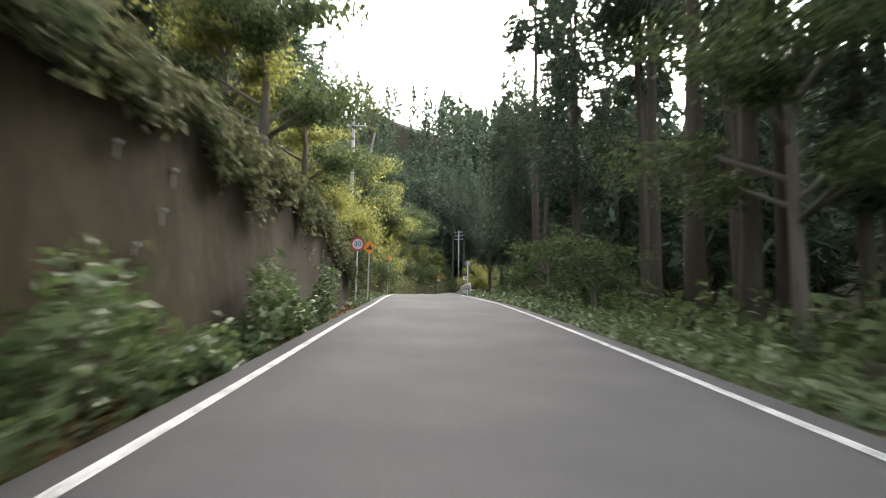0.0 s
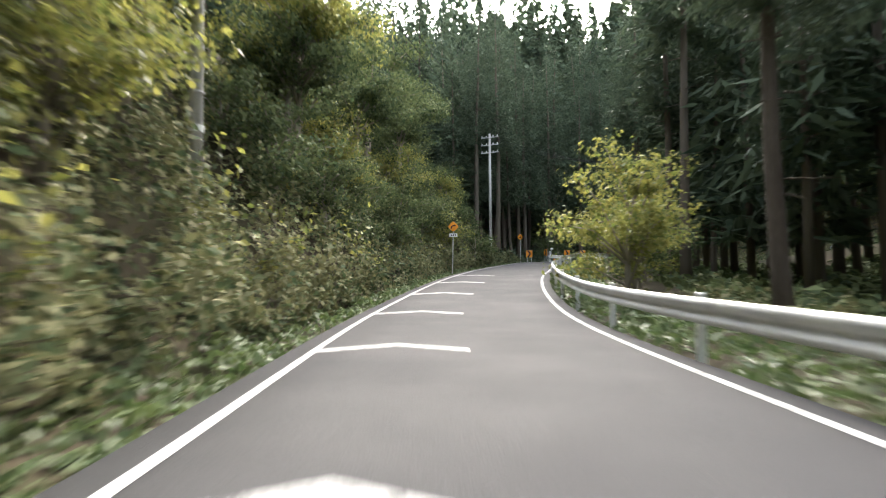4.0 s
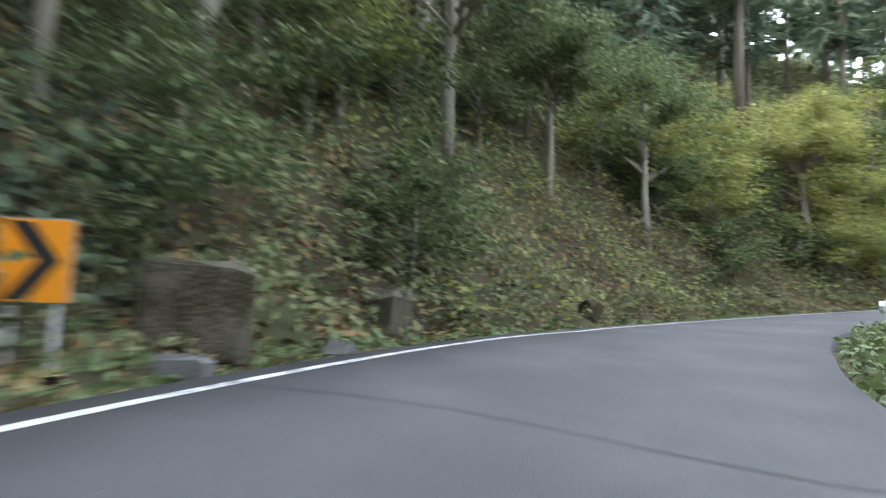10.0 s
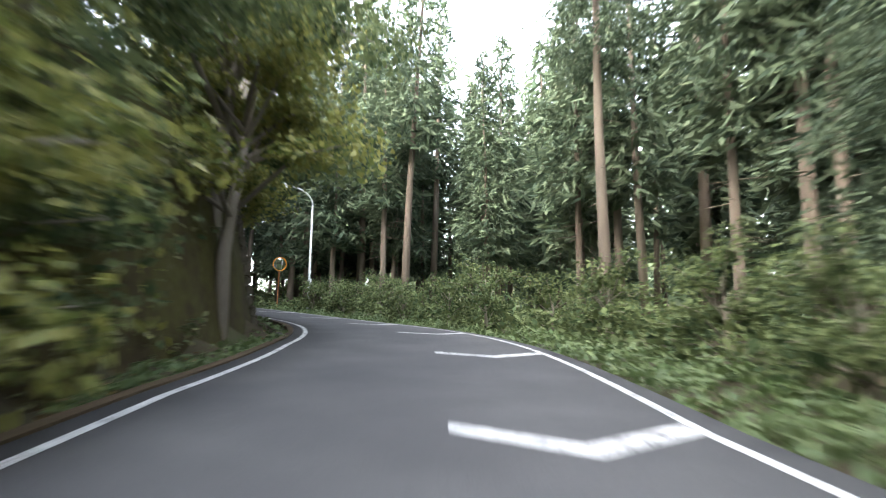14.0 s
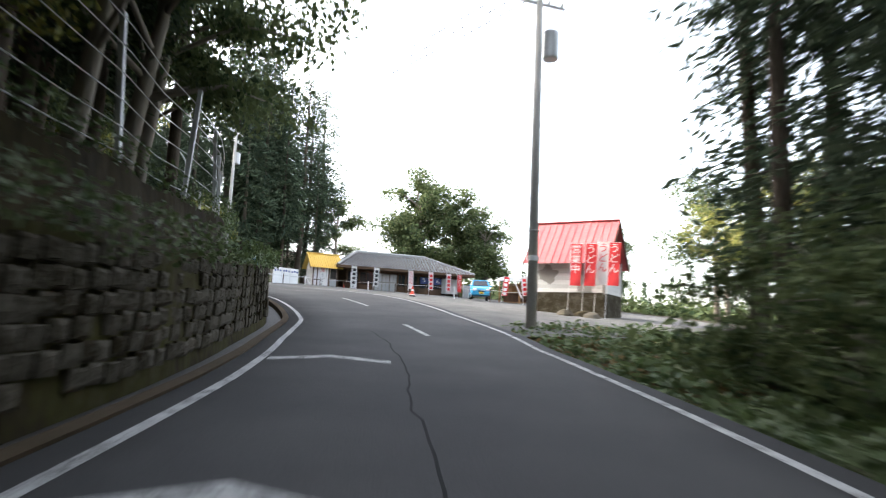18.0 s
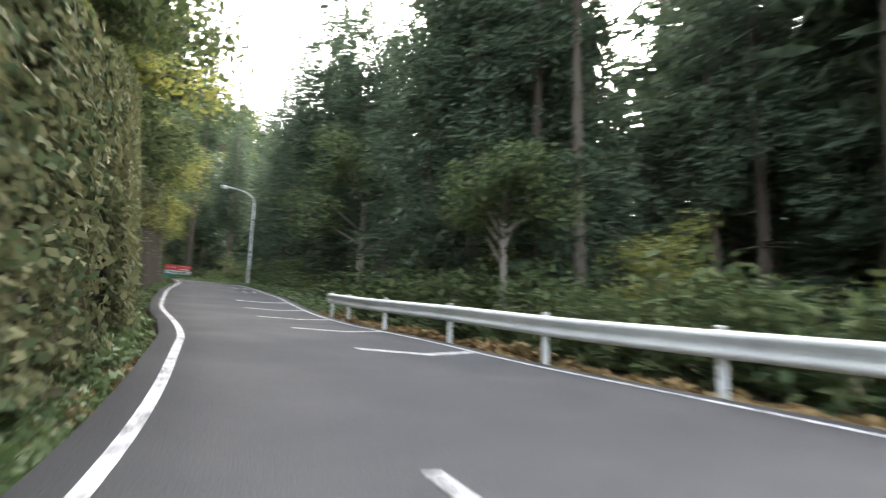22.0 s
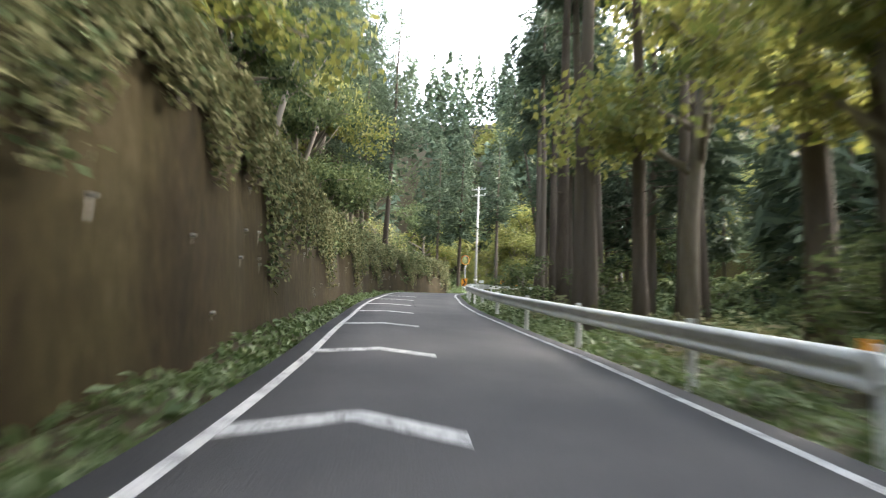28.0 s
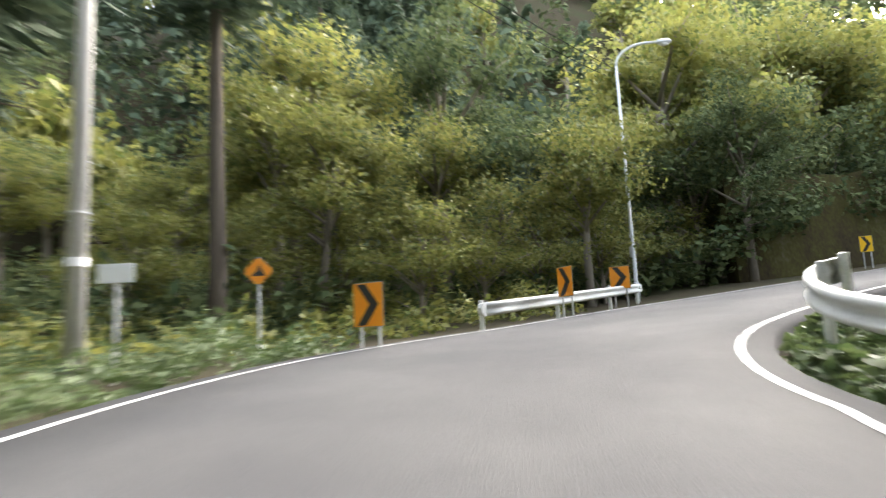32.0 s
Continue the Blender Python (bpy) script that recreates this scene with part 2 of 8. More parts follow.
def ring(r, n=24, x=0.0, z=0.0):
    return [(x + r * math.cos(i * math.tau / n), z + r * math.sin(i * math.tau / n)) for i in range(n)]


def part(name, kit, mat, parent, label="", smooth=False):
    me = kit if isinstance(kit, bpy.types.Mesh) else kit.mesh(name, mat, smooth)
    ob = new(name, me)
    ob.parent = parent
    return tagged(ob, label)


def thing(name, label, category, group="", kind="", m=None):
    ob = tagged(new(name), label, category, group, kind)
    if m:
        ob.matrix_basis = m
    return ob


def solid(name, kit, mat, label, category, group="", kind="", m=None, smooth=False):
    ob = tagged(new(name, kit if isinstance(kit, bpy.types.Mesh) else kit.mesh(name, mat, smooth)), label, category, group, kind)
    if m:
        ob.matrix_basis = m
    return ob


def quads_mesh(name, corners, mat):
    """A mesh of loose four-cornered leaves, from an array of n x 4 x 3."""
    n = len(corners)
    me = bpy.data.meshes.new(name)
    me.vertices.add(4 * n)
    me.vertices.foreach_set("co", corners.astype(np.float32).ravel())
    me.loops.add(4 * n)
    me.loops.foreach_set("vertex_index", np.arange(4 * n, dtype=np.int32))
    me.polygons.add(n)
    me.polygons.foreach_set("loop_start", np.arange(0, 4 * n, 4, dtype=np.int32))
    me.polygons.foreach_set("loop_total", np.full(n, 4, np.int32))
    me.materials.append(mat)
    me.update(calc_edges=True)
    return me


def leaves(rng, centres, facing, size, long=1.7, wild=0.8):
    """Leaf-shaped quads at the centres, that face roughly the given way."""
    n = len(centres)
    nrm = facing + rng.normal(0, wild, (n, 3))
    nrm /= np.linalg.norm(nrm, axis=1)[:, None] + 1e-9
    a = np.cross(nrm, rng.normal(0, 1, (n, 3)))
    a /= np.linalg.norm(a, axis=1)[:, None] + 1e-9
    b = np.cross(nrm, a)
    s = (size * rng.uniform(0.6, 1.4, n))[:, None]
    fold = nrm * s * 0.18
    return np.stack([centres - a * s * long / 2, centres + b * s / 2 + fold, centres + a * s * long / 2, centres - b * s / 2 + fold], 1)


# ---- the line of the road ----
ROAD_XY = [
    (-0.06, 0.38), (-0.47, 15.77), (-1.05, 32.24), (-1.38, 48.31), (-1.15, 63.68), (-1.14, 77.89), (0.77, 92.90), (4.04, 106.52),
    (8.86, 118.36), (15.36, 127.72), (24.02, 133.46), (35.95, 133.91), (49.35, 127.87), (60.78, 116.66), (70.80, 103.04), (80.68, 91.04),
    (93.62, 84.52), (106.72, 81.46), (117.93, 81.22), (131.52, 83.01), (143.75, 88.46), (152.17, 96.26), (154.54, 106.10), (152.69, 115.62),
    (149.18, 125.51), (145.63, 136.39), (141.51, 149.15), (135.90, 161.47), (126.73, 171.88), (115.48, 181.22), (104.49, 190.46), (94.58, 200.88),
    (89.00, 213.53), (86.70, 220.73), (89.20, 226.53), (94.30, 231.93), (100.90, 238.63), (107.60, 247.63),
]
ROAD_Z = [-0.08, 0.95, 1.88, 2.46, 2.68, 2.97, 3.80, 4.54, 5.25, 5.46, 5.53, 6.05, 6.59, 7.56, 8.76, 9.88,
          10.79, 11.85, 12.64, 13.47, 14.61, 15.47, 16.68, 17.66, 18.59, 19.88, 21.28, 22.53, 23.80, 25.22, 26.70, 28.12,
          29.18, 29.87, 30.42, 31.07, 31.87, 32.87]
FIRST, LAST = -1.5, 37.0
_x = np.array([-0.4 - 0.0] + [p[0] for p in ROAD_XY])
_y = np.array([-24.0] + [p[1] for p in ROAD_XY])
_z = np.array([-1.5] + ROAD_Z)
_k = np.array([-1.5] + list(range(len(ROAD_XY))), float)


def spline(k, v, q):
    """A smooth curve through values v at the stations k."""
    d = np.gradient(v, k)
    i = np.clip(np.searchsorted(k, q) - 1, 0, len(k) - 2)
    h = k[i + 1] - k[i]
    s = (q - k[i]) / h
    return (2 * s**3 - 3 * s**2 + 1) * v[i] + (s**3 - 2 * s**2 + s) * h * d[i] + (3 * s**2 - 2 * s**3) * v[i + 1] + (s**3 - s**2) * h * d[i + 1]


ST = np.arange(FIRST, LAST + 0.001, 0.05)
LX, LY, LZ = spline(_k, _x, ST), spline(_k, _y, ST), spline(_k, _z, ST)
_g = np.stack([np.gradient(LX), np.gradient(LY)], 1)
_g = np.stack([np.convolve(np.pad(_g[:, j], 4, "edge"), np.ones(9) / 9, "valid") for j in (0, 1)], 1)
_g /= np.hypot(_g[:, 0], _g[:, 1])[:, None]
TX, TY = _g[:, 0], _g[:, 1]
LEFT_AT = ([-1.5, 0, 1.4, 2, 4.5, 6, 7, 8.6, 9.2, 9.5, 9.85, 10.15, 10.5, 10.85, 11.05, 11.35, 12, 12.9, 13.15, 13.5, 13.7, 14.05, 14.4, 14.8, 15.3, 16, 16.8, 17.45, 17.9, 18.5, 18.85, 19.0, 19.2, 19.85, 20.1, 20.85, 21.3, 21.9, 22.2, 23.05, 24.0, 24.8, 26.2, 28.6, 29.3, 30.1, 31.0, 31.65, 31.9, 32.4, 33.0, 33.6, 37],
           [-2.0, -1.95, -1.85, -1.95, -1.7, -1.55, -1.65, -1.75, -2.1, -2.7, -3.2, -3.2, -2.6, -2.0, -1.55, -1.35, -1.6, -1.55, -1.4, -1.5, -1.9, -2.55, -2.85, -2.7, -2.0, -1.2, -0.95, -1.65, -2.0, -1.87, -1.9, -1.75, -1.4, -0.95, -0.85, -0.7, -0.8, -0.95, -1.2, -1.3, -1.7, -1.85, -1.6, -1.5, -1.66, -1.65, -2.0, -2.9, -3.4, -3.5, -2.8, -2.0, -2.3])
RIGHT_AT = ([-1.5, 1.4, 1.75, 2.1, 3, 4.5, 5.95, 6.5, 7.2, 8.0, 8.95, 9.4, 9.9, 10.5, 11.0, 11.3, 11.6, 12, 12.9, 13.3, 13.7, 14.3, 15, 16, 16.8, 17.1, 17.5, 17.9, 18.2, 18.8, 19.05, 19.4, 19.9, 20.2, 20.6, 21.0, 21.5, 21.85, 22.1, 22.35, 22.6, 22.95, 23.5, 24.75, 25.65, 28, 28.65, 29.35, 30.2, 31.2, 31.75, 32.05, 32.5, 33.6, 37],
           [2.8, 2.95, 2.7, 2.5, 2.7, 2.9, 3.2, 3.4, 3.15, 3.3, 3.8, 3.6, 3.1, 2.9, 2.85, 2.6, 2.45, 2.7, 2.76, 3.1, 3.0, 2.4, 2.6, 3.3, 3.8, 3.7, 3.0, 2.75, 2.8, 3.15, 3.7, 4.3, 5.6, 6.15, 6.6, 6.9, 6.8, 6.2, 5.3, 4.65, 4.2, 3.6, 3.0, 3.2, 2.7, 2.75, 2.85, 2.5, 2.5, 2.2, 1.85, 2.5, 3.2, 3.4, 3.0])
# the road leans into its bends
BANK_AT = ([8.6, 9.3, 10.2, 10.9, 11.6, 18.6, 19.5, 20.3, 21.3, 22.0, 22.8], [0.0, -0.05, -0.07, -0.04, 0.0, 0.0, 0.03, 0.05, 0.05, 0.035, 0.0])


def left(u):
    return float(np.interp(u, *LEFT_AT))


def right(u):
    return float(np.interp(u, *RIGHT_AT))


def end_spot(a, b, up=0.0):
    """A place by the last bend: a metres to the right and b metres ahead of the last straight."""
    m = at(32.0)
    d = m.to_3x3() @ Vector((a, b, 0))
    p = m.translation + d
    return Vector((p.x, p.y, float(ground_z([p.x], [p.y])[0]) + up))


def at(u, lat=0.0, up=0.0, turn=0.0, on=None):
    """The pose at a station of the road: x to its right, y along it, up metres over the road (or over the ground, if on)."""
    x, y, z, tx, ty = (float(np.interp(u, ST, a)) for a in (LX, LY, LZ, TX, TY))
    n = math.hypot(tx, ty)
    tx, ty = tx / n, ty / n
    px, py = x + ty * lat, y - tx * lat
    z += float(np.interp(u, *BANK_AT)) * max(-6.0, min(lat, 9.0))
    if on:
        z = float(ground_z(np.array([px]), np.array([py]))[0])
    return Matrix.Translation((px, py, z + up)) @ Matrix.Rotation(math.atan2(-tx, ty) + radians(turn), 4, "Z")


def spot(u, lat, up=0.0, on=None):
    return at(u, lat, up, 0, on).translation


# How steeply the land rises on either side, by station: near the road, and farther off.
L_NEAR = ([-2, 7.6, 8.2, 9.6, 10.2, 15, 16.3, 20.6, 21.4, 31.9, 32.3, 38], [1.5, 1.5, 0.3, 0.35, 1.6, 1.5, 1.0, 0.8, 1.2, 1.3, 0.06, 0.06])
L_START = ([-2, 7.6, 8.2, 9.6, 10.2, 16, 26.8, 27.2, 31.9, 32.3, 38], [2.2, 2.2, 3.0, 3.5, 2.0, 1.9, 1.9, 2.6, 2.6, 4.0, 4.0])
R_NEAR = ([-2, 9, 11, 14, 18, 18.5, 21.3, 22, 27, 31, 33, 38], [-0.10, -0.08, 0.02, 0.04, 0.0, 0.0, 0.0, -0.12, -0.1, -0.08, -0.02, 0.02])


def yard_share(u, off):
    """How far the ground off metres right of the road edge belongs to the shop's yard."""
    return np.clip((off - 0.4) / 5, 0, 1) * np.clip((u - 18.55) / 0.35, 0, 1) * np.clip((21.75 - u) / 0.3, 0, 1) * np.clip((58 - off) / 14, 0, 1)


def yard_plane(px, py):
    return 13.72 + 0.062 * (px - 131) + 0.045 * (py - 82)


def raw_ground(px, py):
    """Height of the land, and how far it lies from the road."""
    out, far = np.empty(len(px)), np.empty(len(px))
    sx, sy, sz, stx, sty, su = (a[::4] for a in (LX, LY, LZ, TX, TY, ST))
    grade = np.gradient(LZ)[::4] / np.hypot(np.gradient(LX), np.gradient(LY))[::4]
    for a in range(0, len(px), 4000):
        qx, qy = px[a:a + 4000], py[a:a + 4000]
        dx, dy = qx[:, None] - sx, qy[:, None] - sy
        d2 = dx * dx + dy * dy
        i = d2.argmin(1)
        r = np.arange(len(i))
        d = np.sqrt(d2[r, i])
        lat = dx[r, i] * sty[i] - dy[r, i] * stx[i]
        along = np.clip(dx[r, i] * stx[i] + dy[r, i] * sty[i], -3, 3)
        w = 1 / (d2 + 4) ** 2
        mean = (w * sz).sum(1) / w.sum(1)
        u = su[i]
        near = np.clip((d - 6) / 8, 0, 1)
        base = (sz[i] + grade[i] * along) * (1 - near) + mean * near
        base = base + np.interp(u, *BANK_AT) * np.clip(lat, -6, 9)
        le, re = np.interp(u, *LEFT_AT), np.interp(u, *RIGHT_AT)
        off_l = np.maximum(0, -lat + le - np.interp(u, *L_START))
        off_l = np.where(lat < 0, np.maximum(off_l, (d - 12) * (d > 12)), 0)
        off_r = np.where(lat > 0, np.maximum(0, lat - re - 1.5), 0)
        off_r = np.where(lat > 0, np.maximum(off_r, (d - 9) * (d > 9)), 0)
        rise = np.interp(u, *L_NEAR) * np.minimum(off_l, 5.5) + 0.66 * np.clip(off_l - 5.5, 0, 110) + 0.2 * np.maximum(0, off_l - 116)
        rise *= np.interp(u, [7.2, 8.0, 10.4, 11.2], [1, 0.62, 0.62, 1])
        rise *= np.where((u > 32.1) & (off_l < 40), 0.25, 1.0)
        fall = np.interp(u, *R_NEAR) * np.minimum(off_r, 40) + 0.3 * np.clip(off_r - 75, 0, 250) * np.interp(u, [17.4, 18.4, 21.5, 22.3], [1, 0.12, 0.12, 1])
        rough = (np.sin(qx * 0.31 + 1.3) * np.cos(qy * 0.27) + 0.6 * np.sin(qx * 0.11 - qy * 0.13)) * 0.35
        rough *= np.clip((np.maximum(off_l, off_r) - 0.5) / 6, 0, 1)
        rough *= np.where((u > 17.8) & (u < 21.6) & (lat > 0) & (d < 45), 0, 1)
        out[a:a + 4000] = base - 0.2 - 0.3 * ((lat > le + 0.3) & (lat < re - 0.3) & (d < 6)) + rise + fall + rough
        w = np.where(lat > 0, yard_share(u, lat - re), 0)
        out[a:a + 4000] = out[a:a + 4000] * (1 - w) + (yard_plane(qx, qy) - 0.12) * w
        far[a:a + 4000] = d
    return out, far


def ground_z(px, py):
    """Height of the finished ground at some places."""
    px, py = np.asarray(px, float), np.asarray(py, float)
    i = np.clip(np.searchsorted(gx, px) - 1, 0, len(gx) - 2)
    j = np.clip(np.searchsorted(gy, py) - 1, 0, len(gy) - 2)
    a, b = (px - gx[i]) / (gx[i + 1] - gx[i]), (py - gy[j]) / (gy[j + 1] - gy[j])
    return (HILL[j, i] * (1 - a) + HILL[j, i + 1] * a) * (1 - b) + (HILL[j + 1, i] * (1 - a) + HILL[j + 1, i + 1] * a) * b


# ---- ground and road ----
def span(a, b, step, far):
    """Even steps from a to b, and ever longer ones out to far on both sides."""
    mid = np.arange(a, b + step, step)
    o, s, edge = [], step, 0.0
    while edge < far:
        s *= 1.35
        edge += s
        o.append(edge)
    o = np.array(o)
    return np.concatenate([(a - o)[::-1], mid, b + o])


gx, gy = span(-40, 200, 1.5, 1800), span(-30, 275, 1.5, 1800)
GX, GY = np.meshgrid(gx, gy)
HILL, away = (v.reshape(GX.shape) for v in raw_ground(GX.ravel(), GY.ravel()))
far_off = np.maximum(0, np.hypot(GX - 80, GY - 110) - 230)
HILL = HILL * np.exp(-far_off / 900) + 45 * np.sin(GX / 160 + 2) * np.cos(GY / 190) * np.clip(far_off / 300, 0, 1)
HILL = HILL + 62 * np.exp(-((GX - 82) ** 2 + (GY - 345) ** 2) / 2 / 32 ** 2) * np.clip((away - 50) / 40, 0, 1)
keep = np.clip((away - 9) / 8, 0, 1)
for _ in range(10):
    p = np.pad(HILL, 1, "edge")
    soft = (p[:-2, 1:-1] + p[2:, 1:-1] + p[1:-1, :-2] + p[1:-1, 2:] + p[:-2, :-2] + p[2:, 2:] + p[:-2, 2:] + p[2:, :-2]) / 8
    HILL = HILL * (1 - keep * 0.8) + soft * keep * 0.8
GZ = HILL.ravel()
nx, ny = len(gx), len(gy)
cells = (np.arange(ny - 1)[:, None] * nx + np.arange(nx - 1)).ravel()
gm = bpy.data.meshes.new("ground")
gm.from_pydata(np.stack([GX.ravel(), GY.ravel(), GZ], 1).tolist(), [], np.stack([cells, cells + 1, cells + nx + 1, cells + nx], 1).tolist())
gm.materials.append(EARTH)
gm.shade_smooth()
tagged(new("ground", gm), "steep wooded hillside of dark earth and leaf litter", "ground", kind="structure")


def stretch(u0, u1, step=0.1):
    n = max(2, int(round((u1 - u0) / step)) + 1)
    return [u0 + (u1 - u0) * i / (n - 1) for i in range(n)]


def ribbon(u0, u1, lat0, lat1, up=0.0, thick=0.0, step=0.1, across=1):
    """A strip along the road between two sideways offsets (numbers or functions of the station)."""
    k = Kit()
    us = stretch(u0, u1, step)
    f0 = lat0 if callable(lat0) else (lambda u: lat0)
    f1 = lat1 if callable(lat1) else (lambda u: lat1)
    n = across + 1
    vs = [spot(u, f0(u) + (f1(u) - f0(u)) * j / across, up) for u in us for j in range(n)]
    fs = [(i * n + j, i * n + j + 1, (i + 1) * n + j + 1, (i + 1) * n + j) for i in range(len(us) - 1) for j in range(across)]
    k.add(vs, fs)
    if thick:
        low = [spot(u, f(u), up - thick) for u in us for f in (f0, f1)]
        b = len(k.v)
        k.v += [tuple(p) for p in low]
        for i in range(len(us) - 1):
            k.f.append((i * n, (i + 1) * n, b + 2 * i + 2, b + 2 * i))
            k.f.append(((i + 1) * n + across, i * n + across, b + 2 * i + 1, b + 2 * i + 3))
    return k


road = solid("road", ribbon(-1.5, 36.5, lambda u: left(u) - 0.28, lambda u: right(u) + 0.28, 0, 0.45, 0.05, 4), ASPHALT,
             "narrow grey asphalt mountain road with worn patches", "road", kind="structure", smooth=True)
solid("edge_line", ribbon(-1.5, 36, lambda u: left(u), lambda u: left(u) + 0.115, 0.005, 0, 0.05), LINE, "worn white line along the road edge", "road marking", "edge lines", "structure")
for _u0, _u1 in ((-1.5, 10.2), (12.3, 17.2)):
    solid("edge_line", ribbon(_u0, _u1, lambda u: right(u) - 0.115, lambda u: right(u), 0.005, 0, 0.05), LINE, "worn white line along the road edge", "road marking", "edge lines", "structure")
solid("edge_line", ribbon(17.2, 36, lambda u: right(u) - 0.115, lambda u: right(u), 0.005, 0, 0.05), LINE, "worn white line along the road edge", "road marking", "edge lines", "structure")
# the yard before the shop
yard_wide = lambda u: float(np.interp(u, [19.0, 19.4, 20.6, 21.3], [6, 20, 30, 10]))
yk, us = Kit(), stretch(19.0, 21.3, 0.05)
for u in us:
    for j in range(13):
        off = 0.2 + yard_wide(u) * (j / 12) ** 1.3
        p = spot(u, right(u) + off, -0.03)
        w = float(yard_share(u, off))
        yk.v.append((p.x, p.y, p.z * (1 - w) + w * (float(yard_plane(p.x, p.y)) - 0.02)))
yk.f = [(i * 13 + j, i * 13 + j + 1, i * 13 + j + 14, i * 13 + j + 13) for i in range(len(us) - 1) for j in range(12)]
solid("yard", yk, GRAVEL, "bare grey gravel and tarmac yard in front of the shop", "yard", kind="structure")


# ---- retaining walls ----
def table(*pairs):
    xs, ys = zip(*pairs)
    return lambda u: float(np.interp(u, xs, ys))


def wall(name, label, u0, u1, off, tall, mat, thick=0.5, batter=0.12, holes=0, step=0.06):
    """A leaning wall off metres left of the edge line, with a coping and drain holes with lime streaks under them."""
    k = Kit()
    us = stretch(u0, u1, step)
    rows = 6
    vs, fs = [], []
    n = rows + 3
    for u in us:
        h, a = tall(u), left(u) - off
        wob = 0.05 * math.sin(u * 17) + 0.04 * math.sin(u * 41 + 1)
        for j in range(rows + 1):
            g = j / rows
            vs.append(spot(u, a - batter * h * g + wob * g, -0.5 + (h + 0.5) * g + (0.06 * math.sin(u * 23) if j == rows else 0)))
        vs.append(spot(u, a - batter * h - thick, h))
        vs.append(spot(u, a - batter * h - thick, -0.5))
    for i in range(len(us) - 1):
        fs += [(i * n + j, i * n + (j + 1) % n, (i + 1) * n + (j + 1) % n, (i + 1) * n + j) for j in range(n)]
    fs += [tuple(range(n - 1, -1, -1)), tuple(range((len(us) - 1) * n, len(us) * n))]
    k.add(vs, fs)
    w = solid(name, k, mat, label, "wall", kind="structure")
    rng = np.random.default_rng(int(u0 * 10) + 100)
    made = {}
    for _ in range(holes):
        u = float(rng.uniform(u0 + 0.1, u1 - 0.1))
        h = float(rng.uniform(0.4, tall(u) * 0.85))
        kind = int(rng.integers(3))
        if kind not in made:
            d = Kit()
            d.tube([(0, -0.03, 0), (0, 0.035, 0)], 0.028, 8)
            x = 0.014 + 0.009 * kind
            d.add([(-x, 0.012, 0), (x, 0.012, -0.02), (x * 0.6, 0.012, -0.1 - 0.06 * kind), (-x * 0.5, 0.012, -0.14 - 0.06 * kind)], [(0, 1, 2, 3)])
            made[kind] = d.mesh("drain_hole", STAIN)
        o = part("drain_hole", made[kind], None, w)
        o.matrix_basis = at(u, left(u) - off - batter * h * (h / (h + 0.5)) + 0.03, h, 90)
    return w


wall("wall_south", "tall brown stained concrete retaining wall with drain holes", -1.5, 1.52, 1.15, table((-1.5, 3.6), (0.8, 3.2), (1.3, 2.6), (1.52, 1.2)), CONCRETE, holes=40)
wall("wall_bend", "tall weathered retaining wall under trees", 13.95, 16.95, 1.3, table((13.95, 1.6), (14.3, 4.2), (15.1, 5.5), (16.2, 5.2), (16.6, 3.8), (16.95, 3.0)), MOSS, batter=0.22)
wall("wall_lower", "low mossy concrete wall with rough stone face", 16.86, 20.72, 0.85, table((16.86, 1.2), (16.95, 1.5), (18, 1.45), (20.72, 1.3)), MOSS, batter=0.1)
wall("wall_upper", "second tier of brown stained wall", 16.9, 20.74, 1.9, table((16.9, 2.9), (19, 2.7), (20.3, 2.6), (20.74, 2.35)), CONCRETE, batter=0.15)
wall("wall_north", "high brown stained concrete retaining wall with drain holes", 22.3, 27.05, 1.0, table((22.3, 2.6), (23.2, 4.0), (24, 4.6), (26.2, 4.4), (27.05, 3.0)), CONCRETE, holes=110)
wall("wall_far", "brown stained concrete retaining wall with drain holes", 27.0, 32.05, 1.35, table((27.0, 3.0), (27.5, 4.4), (28.8, 4.0), (29.6, 3.2), (31.4, 3.0), (31.95, 2.9), (32.05, 2.2)), CONCRETE, holes=110)


